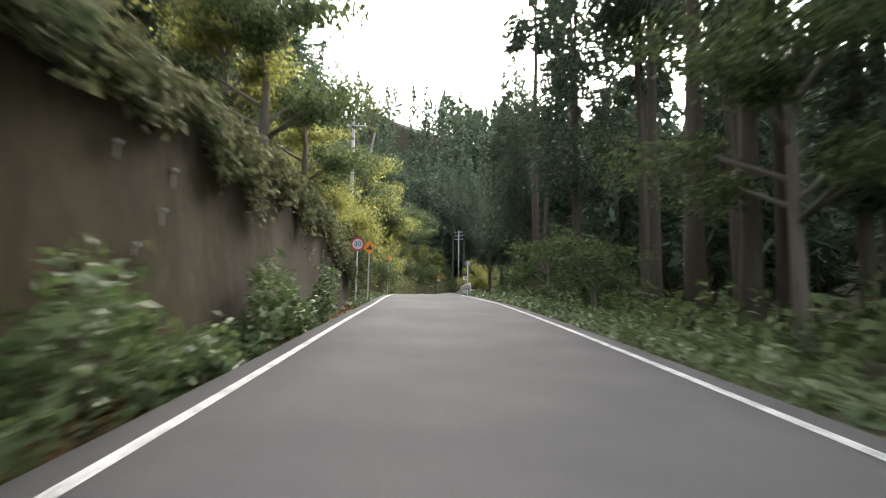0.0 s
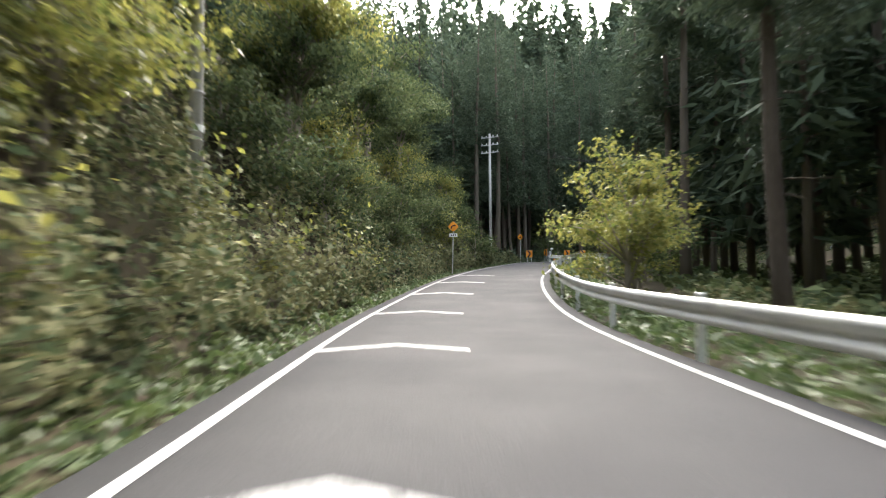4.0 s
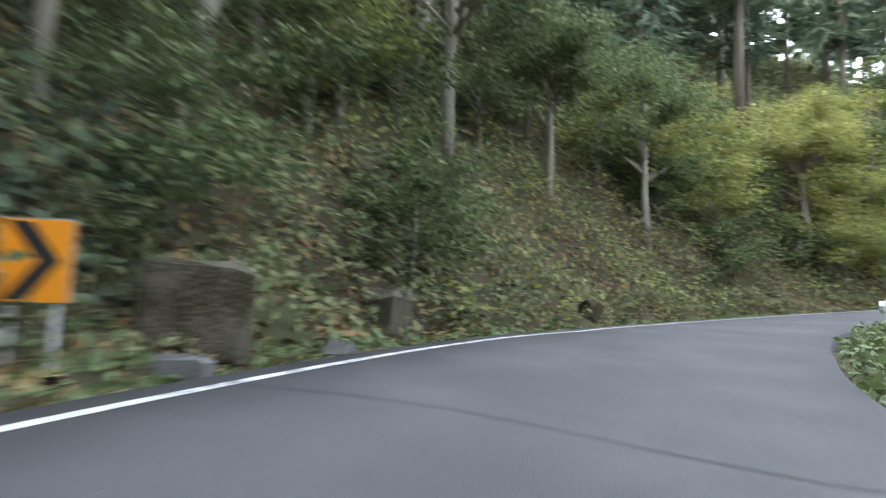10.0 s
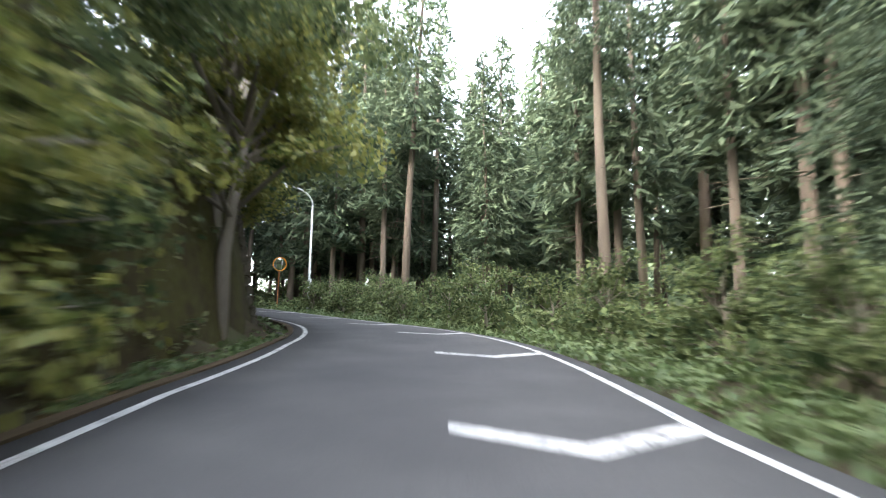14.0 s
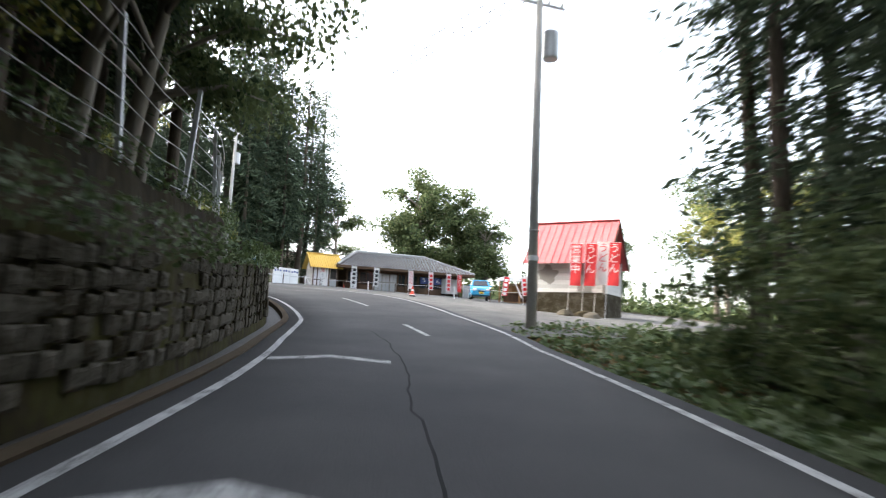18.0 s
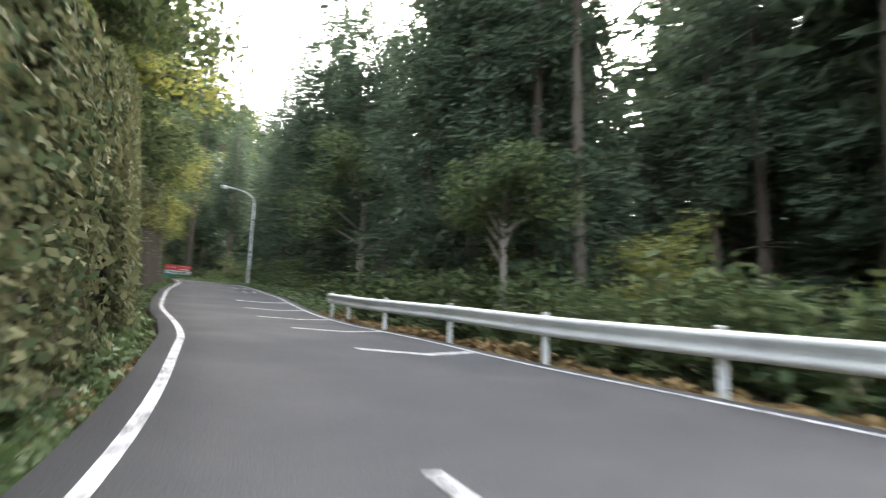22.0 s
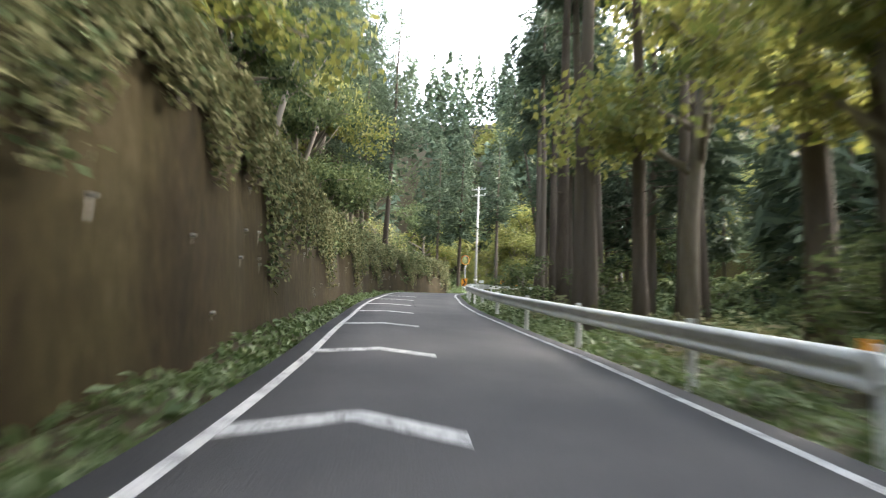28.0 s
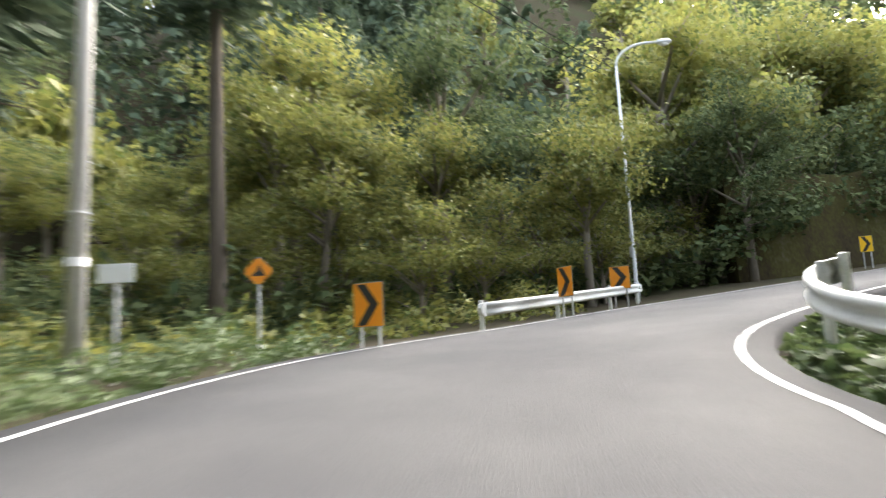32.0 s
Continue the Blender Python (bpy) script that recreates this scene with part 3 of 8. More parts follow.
def block_course(u0, u1, off, tall, batter, w, h, deep, label="dark brown rough stones facing the tall wall", skip=0.0, top=5.2):
    """Rough stones that stand out of a wall's face: the first 300 single, the higher ones joined."""
    rng = np.random.default_rng(5)
    shapes = []
    for _ in range(6):
        a, b = w * 0.48, h * 0.47
        c, d = float(rng.uniform(-0.15, 0.15)) * w, float(rng.uniform(-0.05, 0.2)) * h
        g = float(rng.uniform(0.45, 0.7))
        k = Kit()
        k.add([(x * a * float(rng.uniform(0.85, 1.0)), 0.05, z * b * float(rng.uniform(0.85, 1.0))) for x, z in ((-1, -1), (1, -1), (1, 1), (-1, 1))] +
              [(x * a, -0.02, z * b) for x, z in ((-1, -0.9), (0.95, -1), (1, 0.92), (-0.9, 1))] +
              [(c + x * a * g, -deep * float(rng.uniform(0.7, 1.1)), d + z * b * g) for x, z in ((-1, -1), (1, -0.9), (0.9, 1), (-1, 0.9))],
              [(0, 1, 5, 4), (1, 2, 6, 5), (2, 3, 7, 6), (3, 0, 4, 7), (4, 5, 9, 8), (5, 6, 10, 9), (6, 7, 11, 10), (7, 4, 8, 11), (8, 9, 10, 11)])
        shapes.append(k)
    meshes = [k.mesh("block", BLOCK) for k in shapes]
    base = thing("stone_facing", label, "wall", kind="structure")
    rest, made = Kit(), 0
    rate = 13.5
    row, z = 0, 0.05
    while z < top:
        u = u0 + (row % 2) * w / 2 / rate
        while u < u1:
            if z + h < tall(u) and rng.uniform() >= skip:
                g = (z + h / 2 + 0.5) / (tall(u) + 0.5)
                m = at(u, left(u) - off - batter * tall(u) * g + 0.02 + 0.02 * math.sin(u * 61 + row * 5), z + h / 2 + 0.02 * math.sin(u * 83 + row), 90)
                i = int(rng.integers(6))
                if made < 300:
                    part("block", meshes[i], None, base).matrix_basis = m
                else:
                    rest.add(shapes[i].v, shapes[i].f, m)
                made += 1
            u += w / rate
        z, row = z + h, row + 1
    if rest.v:
        tagged(part("blocks", rest, BLOCK, base, "rough stones higher up the wall"), kind="stuff")
    return base


# ---- road markings ----
def strip(pts, width, up=0.006):
    """A painted strip through (station, offset) points."""
    k = Kit()
    ps = [spot(u, a, up) for u, a in pts]
    for i in range(len(ps) - 1):
        d = (ps[i + 1] - ps[i])
        d.z = 0
        s = Vector((-d.y, d.x, 0)).normalized() * width / 2
        k.add([ps[i] - s, ps[i] + s, ps[i + 1] + s, ps[i + 1] - s], [(0, 1, 2, 3)])
    return k


def bent(u, a, b, ahead, width=0.3):
    """A bent bar across a lane from offset a to b, its middle ahead (or back) along the road."""
    m, d = (a + b) / 2, 0.075
    k = Kit()
    pts = [(a, 0), (m, ahead), (b, 0)]
    row0, row1 = [spot(u + y * d, x, 0.007) for x, y in pts], [spot(u + (y + width) * d, x, 0.007) for x, y in pts]
    k.add(row0 + row1, [(0, 1, 4, 3), (1, 2, 5, 4)])
    return k


def slow_bars(stations, a, b, ahead, width, label="worn white bent bar painted across the lane"):
    for u in stations:
        solid("slow_chevron", bent(u, a(u), b(u), ahead, width), LINE, label, "road marking", "slow-down bars", "structure")


slow_bars((2.55, 2.95, 3.35, 3.75, 4.15, 4.55, 4.95, 5.35, 5.72, 6.1), lambda u: left(u) + 0.12, lambda u: left(u) + 2.2, 0.55, 0.34)
slow_bars((18.2, 18.62), lambda u: left(u) + 0.15, lambda u: left(u) + 1.9, 0.45, 0.3, "half worn away white bent bar painted across the lane")
slow_bars((27.95, 28.28, 28.58, 28.92, 29.25, 29.56, 29.88, 30.2), lambda u: left(u) + 0.12, lambda u: left(u) + 1.85, 0.55, 0.34)
slow_bars((13.22, 13.52, 13.9, 14.3, 14.7, 15.1, 15.5, 15.95, 16.37, 16.78, 17.2, 17.68), lambda u: right(u) - (2.9 if u > 16 else 2.2), lambda u: right(u) - 0.12, -0.6, 0.34)
slow_bars((22.95, 23.33, 23.7, 24.08, 24.45), lambda u: right(u) - 2.2, lambda u: right(u) - 0.1, -0.7, 0.36)
for u0, u1, a, b in ((18.95, 19.15, 1.3, 1.35), (19.62, 19.95, 2.05, 2.5), (20.4, 20.85, 2.75, 2.75), (21.25, 21.55, 2.45, 2.1), (21.95, 22.35, 1.45, 0.6)):
    solid("centre_dash", strip([(q, a + (b - a) * (q - u0) / (u1 - u0)) for q in stretch(u0, u1, 0.1)], 0.14), LINE, "worn white dash in the middle of the road", "road marking", "centre dashes", "structure")
for u, rows in ((25.0, 4), (25.4, 3), (25.9, 4), (26.35, 3)):
    k = Kit()
    mid = right(u) - 0.95
    for j in range(rows):
        v = u + j * 0.055
        k.v += strip([(v, mid - 0.55 + 0.12 * (j % 2)), (v, mid + 0.5 - 0.15 * (j % 3))], 0.14).v
        k.f.append(tuple(range(len(k.v) - 4, len(k.v))))
    a, b = strip([(u, mid - 0.2), (u + rows * 0.055, mid - 0.25)], 0.13), strip([(u + 0.05, mid + 0.3), (u + rows * 0.05, mid + 0.32)], 0.13)
    for q in (a, b):
        c = len(k.v)
        k.v += q.v
        k.f += [tuple(c + i for i in f) for f in q.f]
    solid("painted_word", k, LINE, "worn white painted characters on the lane, unreadable", "road marking", "painted words", "structure")


# ---- guard rails ----
RAIL = [(-0.02, 0.0), (0.05, 0.03), (0.06, 0.09), (0.0, 0.14), (0.0, 0.19), (0.06, 0.24), (0.05, 0.3), (-0.02, 0.33),
        (-0.035, 0.32), (0.035, 0.29), (0.045, 0.25), (-0.015, 0.2), (-0.015, 0.13), (0.045, 0.085), (0.035, 0.04), (-0.035, 0.01)]


def guard_rail(frames, label, mat=RAILW, face=1, gap=3.0, low=0.42, group="guard rails", knob=False):
    """A corrugated rail along poses on the ground (x away from the road for face 1), on posts, with rounded ends."""
    base = thing("guard_rail", label, "guard rail", group, m=Matrix.Translation(frames[0].translation))
    inv = base.matrix_basis.inverted()
    fr = [inv @ f @ Matrix.Translation((0, 0, low)) for f in frames]
    prof = [(-face * x, z) for x, z in RAIL]
    part("rail", Kit().sweep(fr, prof), mat, base, smooth=True)
    post, far = None, gap
    for i, f in enumerate(fr):
        if i:
            far += (f.translation - fr[i - 1].translation).length
        if far >= gap or i == len(fr) - 1:
            far = 0
            if post is None:
                post = Kit().tube([(0, 0, -low - 0.5), (0, 0, 0.36)], 0.06, 10).mesh("post", mat)
                cap = Kit().tube([(0, 0, 0.36), (0, 0, 0.375), (0, 0, 0.385)], [0.065, 0.065, 0.03], 10).mesh("post_cap", mat)
            o = part("post", post, None, base)
            o.matrix_basis = f @ Matrix.Translation((face * 0.1, 0, 0))
            c = part("post_cap", cap, None, o)
    for f, way in ((fr[0], -1), (fr[-1], 1)):
        k = Kit()
        pts = [(0.0, 0.0), (0.12, 0.02), (0.2, 0.08), (0.22, 0.2), (0.16, 0.3), (0.0, 0.33)]
        k.add([(-face * 0.05, way * y, z) for y, z in pts] + [(face * 0.06, way * y, z) for y, z in pts],
              [tuple(range(6)), tuple(range(11, 5, -1))] + [(i, 6 + i, 6 + (i + 1) % 6, (i + 1) % 6) for i in range(6)], f)
        part("end_cap", k, mat, base, "rounded end of the rail")
    if knob:
        o = part("reflector", Kit().tube([(0, 0, 0.33), (0, 0, 0.42)], 0.045, 10), ORANGE, base, "orange round reflector")
        o.matrix_basis = fr[0]
    return base


def rail_at(u0, u1, lat, **kw):
    f = lat if callable(lat) else (lambda u: lat)
    return guard_rail([at(u, f(u)) for u in stretch(u0, u1, 0.1)], **kw)


rail_at(2.34, 6.1, lambda u: right(u) + 0.42, label="long pale steel guard rail beside the straight", knob=True)
rail_at(6.22, 10.3, lambda u: right(u) + 0.45, label="curved pale steel guard rail inside the bend", knob=True)
_p, _q, _r = Vector((10.8, 127.15)), Vector((17.2, 133.4)), Vector((24.5, 138.6))
_w = [(_p * (1 - g) ** 2 + _q * 2 * g * (1 - g) + _r * g * g) for g in [i / 16 for i in range(17)]]
_w = [Vector((v.x, v.y, float(spot(8.7 + 1.3 * i / 16, -3.2).z))) for i, v in enumerate(_w)]
_t = [(_w[min(i + 1, 16)] - _w[max(i - 1, 0)]) for i in range(17)]
guard_rail([Matrix.Translation(v) @ Matrix.Rotation(math.atan2(-d.x, d.y), 4, "Z") for v, d in zip(_w, _t)], "white steel guard rail in front of the arrow boards", face=-1)
rail_at(11.6, 12.6, lambda u: right(u) + 0.8, label="short grey steel guard rail at the verge", mat=STEEL)
rail_at(13.25, 13.95, lambda u: right(u) + 1.7, label="weathered grey guard rail half hidden by bushes", mat=STEEL, low=0.2)
rail_at(17.02, 17.98, lambda u: right(u) + 0.25, label="pale steel guard rail before the yard")
rail_at(21.38, 23.95, lambda u: right(u) + 0.45, label="long white steel guard rail before the forest", knob=True)
rail_at(28.3, 30.5, lambda u: right(u) + 0.6, label="pale steel guard rail beside the dark forest", knob=True)
rail_at(30.85, 33.6, lambda u: right(u) + 0.7, label="pale steel guard rail inside the last bend")
_a, _b = (Vector((x, y, float(ground_z([x], [y])[0]))) for x, y in ((85.4, 226.8), (88.8, 236.4)))
_d = _b - _a
guard_rail([Matrix.Translation(_a.lerp(_b, i / 8)) @ Matrix.Rotation(math.atan2(-_d.x, _d.y), 4, "Z") for i in range(9)],
           "white steel guard rail at the outside of the last bend", face=-1)
# the retaining wall across from the last bend
k = Kit()
_row = []
for i in range(17):
    q = i / 16
    p = end_spot(15.4 + 20 * q, 27.2 + 4.2 * q)
    n = (end_spot(0, 1) - end_spot(0, 0)).normalized()
    n.z = 0
    h = 5.3 - 0.5 * q + 0.12 * math.sin(i * 1.9)
    _row += [p - Vector((0, 0, 0.8)), p + n * 0.3 + Vector((0, 0, h * 0.5)), p + n * 0.6 + Vector((0, 0, h)), p + n * 1.15 + Vector((0, 0, h)), p + n * 1.15 - Vector((0, 0, 0.8))]
_f = [(i * 5 + j, i * 5 + (j + 1) % 5, i * 5 + 5 + (j + 1) % 5, i * 5 + 5 + j) for i in range(16) for j in range(5)]
k.add(_row, _f + [(4, 3, 2, 1, 0), (80, 81, 82, 83, 84)])
solid("wall_last", k, MOSS, "tall mossy retaining wall beyond the last bend", "wall", kind="structure")
# the fence on the upper wall
fence = thing("wire_fence", "tall grey steel fence posts with sagging wires on the wall", "fence")
posts = [u / 10 for u in range(163, 207, 3)]
for i, u in enumerate(posts):
    lean = Matrix.Rotation(radians(-4 if i % 3 else 3), 4, "Y")
    h = 2.7 if u < 20.2 else 2.2
    o = part("post", Kit().box((0, 0, h / 2 - 0.4), (0.1, 0.1, h + 0.8), 0.01), STEEL, fence)
    o.matrix_basis = at(u, left(u) - 2.5, table((16.9, 2.9), (19, 2.6), (20.3, 2.3), (20.6, 1.9))(u)) @ lean
for j in range(6):
    part("wire", Kit().tube([spot(u, left(u) - 2.5, table((16.9, 2.9), (19, 2.6), (20.3, 2.3), (20.6, 1.9))(u) + 0.35 + 0.42 * j - (0.05 if k % 2 else 0)) for k, u in enumerate(stretch(16.3, 20.5, 0.15))], 0.012, 4), STEEL, fence)
block_course(15.15, 16.6, 1.3, table((14.5, 2.5), (15.1, 5.5), (16.2, 5.2), (16.6, 3.8), (16.95, 3.0)), 0.22, 0.32, 0.29, 0.11)

block_course(17.0, 20.66, 0.85, table((16.9, 1.5), (18, 1.45), (20.72, 1.3)), 0.1, 0.3, 0.22, 0.05, "dark rough stones with pale lichen facing the low wall", 0.06)

# broad steel posts with mesh where the wall ends
stop = thing("rockfall_fence", "broad grey steel posts with wire mesh at the wall end", "fence")
_stops = [Vector((x, y, z)) for x, y, z in ((143.4, 92.0, 16.55), (145.1, 92.85, 16.75), (146.5, 93.7, 16.95))]
for i, p in enumerate(_stops):
    k = Kit().sweep([Matrix.Translation((0, 0, z)) @ Matrix.Rotation(radians(90), 4, "X") for z in (-0.4, 1.1)], [(-0.08, -0.1), (0.08, -0.1), (0.08, -0.08), (0.015, -0.08), (0.015, 0.08), (0.08, 0.08), (0.08, 0.1), (-0.08, 0.1), (-0.08, 0.08), (-0.015, 0.08), (-0.015, -0.08), (-0.08, -0.08)])
    o = part("post", k, STEEL, stop)
    o.matrix_basis = Matrix.Translation(p - Vector((0, 0, 0.15))) @ Matrix.Rotation(radians(-60), 4, "Z") @ Matrix.Rotation(radians(6), 4, "Y")
for j in range(6):
    part("wire", Kit().tube([p + Vector((0.1, 0.05, 0.02 + 0.17 * j)) for p in _stops], 0.009, 4), STEEL, stop)
# an open gutter with a low kerb along the foot of the walls
MUD = material("wet_gutter_mud", [(0.008, 0.007, 0.005), (0.018, 0.015, 0.01), (0.03, 0.024, 0.014)], 1.5, 20, 0.6, bump=0.6)
solid("gutter", ribbon(13.3, 20.9, lambda u: left(u) - 0.84, lambda u: left(u) - 0.42, -0.13, 0, 0.08), MUD, "dark open gutter with wet mud and leaves", "gutter", kind="structure")
solid("kerb", ribbon(13.3, 20.9, lambda u: left(u) - 0.43, lambda u: left(u) - 0.27, 0.03, 0.4, 0.08), CUT, "low earth-covered worn concrete kerb beside the gutter", "kerb", kind="structure")
# steel posts and braces on top of the high wall
crest = thing("slope_fence", "leaning grey steel posts and braces on the wall top", "fence")
for i, u in enumerate((24.55, 24.8, 25.05, 25.3, 25.55, 25.8, 26.05, 26.3)):
    h = table((23.2, 4.0), (24, 4.6), (26.2, 4.4), (27.05, 3.0))(u)
    m = at(u, left(u) - 1.0 - 0.12 * h - 0.35, h)
    o = part("post", Kit().box((0, 0, 0.9), (0.09, 0.09, 2.5), 0.008), STEEL, crest)
    o.matrix_basis = m @ Matrix.Rotation(radians(8 if i % 2 else -3), 4, "Y")
    o = part("brace", Kit().tube([(-0.05, 0, 1.9), (-0.9, 0.3, 0.2)], 0.035, 6), STEEL, crest)
    o.matrix_basis = m
for z in (0.5, 1.0, 1.5, 1.95):
    part("wire", Kit().tube([spot(u, left(u) - 1.0 - 0.12 * 4.4 - 0.35, table((23.2, 4.0), (24, 4.6), (26.2, 4.4))(u) + z) for u in stretch(24.5, 26.3, 0.2)], 0.012, 4), STEEL, crest)


# cracks and tarred seams in the asphalt
def crack(u0, u1, lat, seed, width=0.035):
    rng = np.random.default_rng(seed)
    us = stretch(u0, u1, 0.025)
    drift = np.cumsum(rng.normal(0, 0.025, len(us)))
    solid("road_crack", strip([(u, lat + float(d)) for u, d in zip(us, drift)], width, 0.004), RUBBER, "thin dark crack running along the asphalt", "road marking", "cracks in the road", "structure")


for i, (u0, u1, lat) in enumerate(((29.5, 30.6, 0.35), (18.1, 19.0, 0.4))):
    crack(u0, u1, lat, 300 + i, 0.026)
for i, u in enumerate((4.9, 10.4, 16.9, 25.2, 31.4)):
    solid("road_seam", strip([(u + 0.02 * math.sin(q * 0.9), left(u) + 0.2 + (right(u) - left(u) - 0.4) * q / 6) for q in range(7)], 0.03, 0.003), RUBBER, "dark tarred seam across the asphalt", "road marking", "cracks in the road", "structure")


# ---- trees ----
def sprays(rng, centres, out, size, long):
    """Narrow drooping needle sprays that point along the branches."""
    n = len(centres)
    a = out * np.array([1, 1, 0]) + np.array([0, 0, -0.35]) + rng.normal(0, 0.55, (n, 3))
    a /= np.linalg.norm(a, axis=1)[:, None] + 1e-9
    b = np.cross(a, rng.normal(0, 1, (n, 3)))
    b /= np.linalg.norm(b, axis=1)[:, None] + 1e-9
    s = (size * rng.uniform(0.6, 1.4, n))[:, None]
    mid = centres - a * s * long * 0.12
    return np.stack([centres - a * s * long / 2, mid + b * s / 2, centres + a * s * long / 2, mid - b * s / 2], 1)


def cedar_meshes(seed, tall, bare, spread, fine=1.0, raw=False):
    """A straight trunk and a narrow crown of drooping tufts in whorls."""
    rng = np.random.default_rng(seed)
    n = 9
    k = Kit()
    bend = rng.normal(0, 0.12, (n, 2)).cumsum(0) * 0.4
    pts = [(bend[i, 0] * (i > 0), bend[i, 1] * (i > 0), -0.8 + (tall * 0.97 + 0.8) * i / (n - 1)) for i in range(n)]
    r0 = tall * 0.0105
    k.tube(pts, [r0 * (1.25 if i == 0 else 1) * (1 - 0.9 * i / (n - 1)) + 0.015 for i in range(n)], 8)
    for _ in range(16):
        z = float(rng.uniform(tall * 0.15, tall * (bare + 0.25)))
        a = float(rng.uniform(0, math.tau))
        q = float(rng.uniform(0.5, 1.5))
        k.tube([(0, 0, z), (math.cos(a) * q, math.sin(a) * q, z - 0.15 * q)], [0.03, 0.008], 4)
    trunk = k.mesh("trunk", BARK, True)
    cs, fc, sz = [], [], []
    z = tall * bare
    while z < tall:
        g = (z - tall * bare) / (tall * (1 - bare))
        reach = spread * (1 - g) ** 0.75 * (0.55 + 0.45 * min(1, g * 6)) + 0.25
        for _ in range(int(5 + 5 * (1 - g))):
            a, ln = rng.uniform(0, math.tau), reach * rng.uniform(0.55, 1.15)
            m = int((7 + 10 * (1 - g)) * fine)
            s = rng.uniform(0.25, 1.0, m) ** 0.7
            x, y = np.cos(a) * ln * s, np.sin(a) * ln * s
            zz = z + ln * (0.12 * s - 0.42 * s**2) + rng.normal(0, 0.16, m)
            cs.append(np.stack([x + rng.normal(0, 0.2, m), y + rng.normal(0, 0.2, m), zz], 1))
            fc.append(np.stack([x, y, np.full(m, 0.9)], 1))
            sz.append(np.full(m, (0.19 + 0.07 * (1 - g)) * fine ** -0.5))
        z += tall * 0.018
    cs, fc, sz = np.concatenate(cs), np.concatenate(fc), np.concatenate(sz)
    fc /= np.linalg.norm(fc, axis=1)[:, None]
    quads = sprays(rng, cs, fc, sz * (0.55 if fine > 1 else 0.62), 3.6 if fine > 1 else 5.0)
    if raw:
        return pts, r0, quads
    return trunk, quads_mesh("crown", quads, CEDAR)


def broad_meshes(seed, tall, spread, mat, count=2600, size=0.2, lean=0.0, low=0.3, limbs=13):
    """A branching trunk and a loose crown of leaf clumps."""
    rng = np.random.default_rng(seed)
    k = Kit()
    r0 = tall * 0.016 + 0.02
    top = (lean * tall * 0.3, 0, tall * 0.75)
    k.tube([(0, 0, -0.6), (lean * 0.1, 0.05, tall * 0.25), (lean * tall * 0.12, -0.05, tall * 0.5), top], [r0 * 1.2, r0, r0 * 0.7, 0.03], 8)
    clumps = []
    for i in range(limbs):
        a, e = i * 2.4 + rng.uniform(-0.4, 0.4), rng.uniform(0.15, 1.1)
        h = tall * rng.uniform(low, 0.65)
        ln = spread * rng.uniform(0.6, 1.05)
        p0 = (lean * h * 0.25, 0, h)
        p2 = (p0[0] + math.cos(a) * ln * math.cos(e), math.sin(a) * ln * math.cos(e), h + ln * math.sin(e) * 1.1)
        p1 = (p0[0] * 0.4 + p2[0] * 0.6, p2[1] * 0.55, h * 0.45 + p2[2] * 0.55 + 0.15 * ln)
        k.tube([p0, p1, p2], [r0 * 0.45, r0 * 0.25, 0.012], 5)
        clumps += [(p1, 0.6), (p2, 1.0)]
    clumps.append(((top[0], 0, tall * 0.88), 1.0))
    trunk = k.mesh("trunk", PALEBARK, True)
    cs, fc = [], []
    each = max(20, count // len(clumps))
    for c, w in clumps:
        v = rng.normal(0, 1, (each, 3))
        v /= np.linalg.norm(v, axis=1)[:, None]
        r = spread * 0.36 * w * rng.uniform(0.35, 1.15, each)[:, None]
        cs.append(np.array(c) + v * r * np.array([1, 1, 0.62]))
        fc.append(v + np.array([0, 0, 0.5]))
    return trunk, quads_mesh("crown", leaves(rng, np.concatenate(cs), np.concatenate(fc), np.full(each * len(clumps), size), 1.6), mat)


def tree(kind, meshes, m, label, group):
    t = thing(kind, label, "bush" if kind in ("bush", "shrub") else "tree", group, m=m)
    part("trunk", meshes[0], None, t)
    part("crown", meshes[1], None, t)
    return t


CEDARS = [cedar_meshes(1, 22, 0.34, 2.9, 0.95), cedar_meshes(2, 25, 0.42, 3.0, 0.95), cedar_meshes(3, 19, 0.25, 2.9, 0.95), cedar_meshes(4, 27, 0.5, 3.1, 0.95)]
NEAR_CEDARS = [cedar_meshes(8, 22, 0.36, 2.9, 2.9), cedar_meshes(9, 25, 0.45, 3.0, 2.9), cedar_meshes(10, 20, 0.28, 2.9, 2.9)]
BARE_CEDARS = [cedar_meshes(13, 26, 0.6, 2.8, 0.95), cedar_meshes(14, 24, 0.66, 2.6, 0.95), cedar_meshes(15, 28, 0.56, 2.9, 0.95)]
FULL_CEDARS = [cedar_meshes(11, 23, 0.1, 3.6, 2.6), cedar_meshes(12, 20, 0.12, 3.4, 2.6)]
MID_CEDARS = [cedar_meshes(16, 24, 0.3, 3.2, 0.75, True), cedar_meshes(17, 26, 0.42, 3.2, 0.75, True), cedar_meshes(18, 21, 0.2, 3.3, 0.75, True)]
DEEP_CEDARS = [cedar_meshes(5, 23, 0.3, 3.0, 0.3, True), cedar_meshes(6, 26, 0.38, 3.1, 0.3, True), cedar_meshes(7, 20, 0.15, 3.2, 0.3, True)]
GREENS = [broad_meshes(21, 8, 3.0, LEAF, 7200, 0.105), broad_meshes(22, 10, 3.6, LEAF, 8800, 0.115), broad_meshes(23, 7, 2.8, GOLD, 6600, 0.1), broad_meshes(24, 9, 3.4, GOLD, 8000, 0.115, 0.3)]
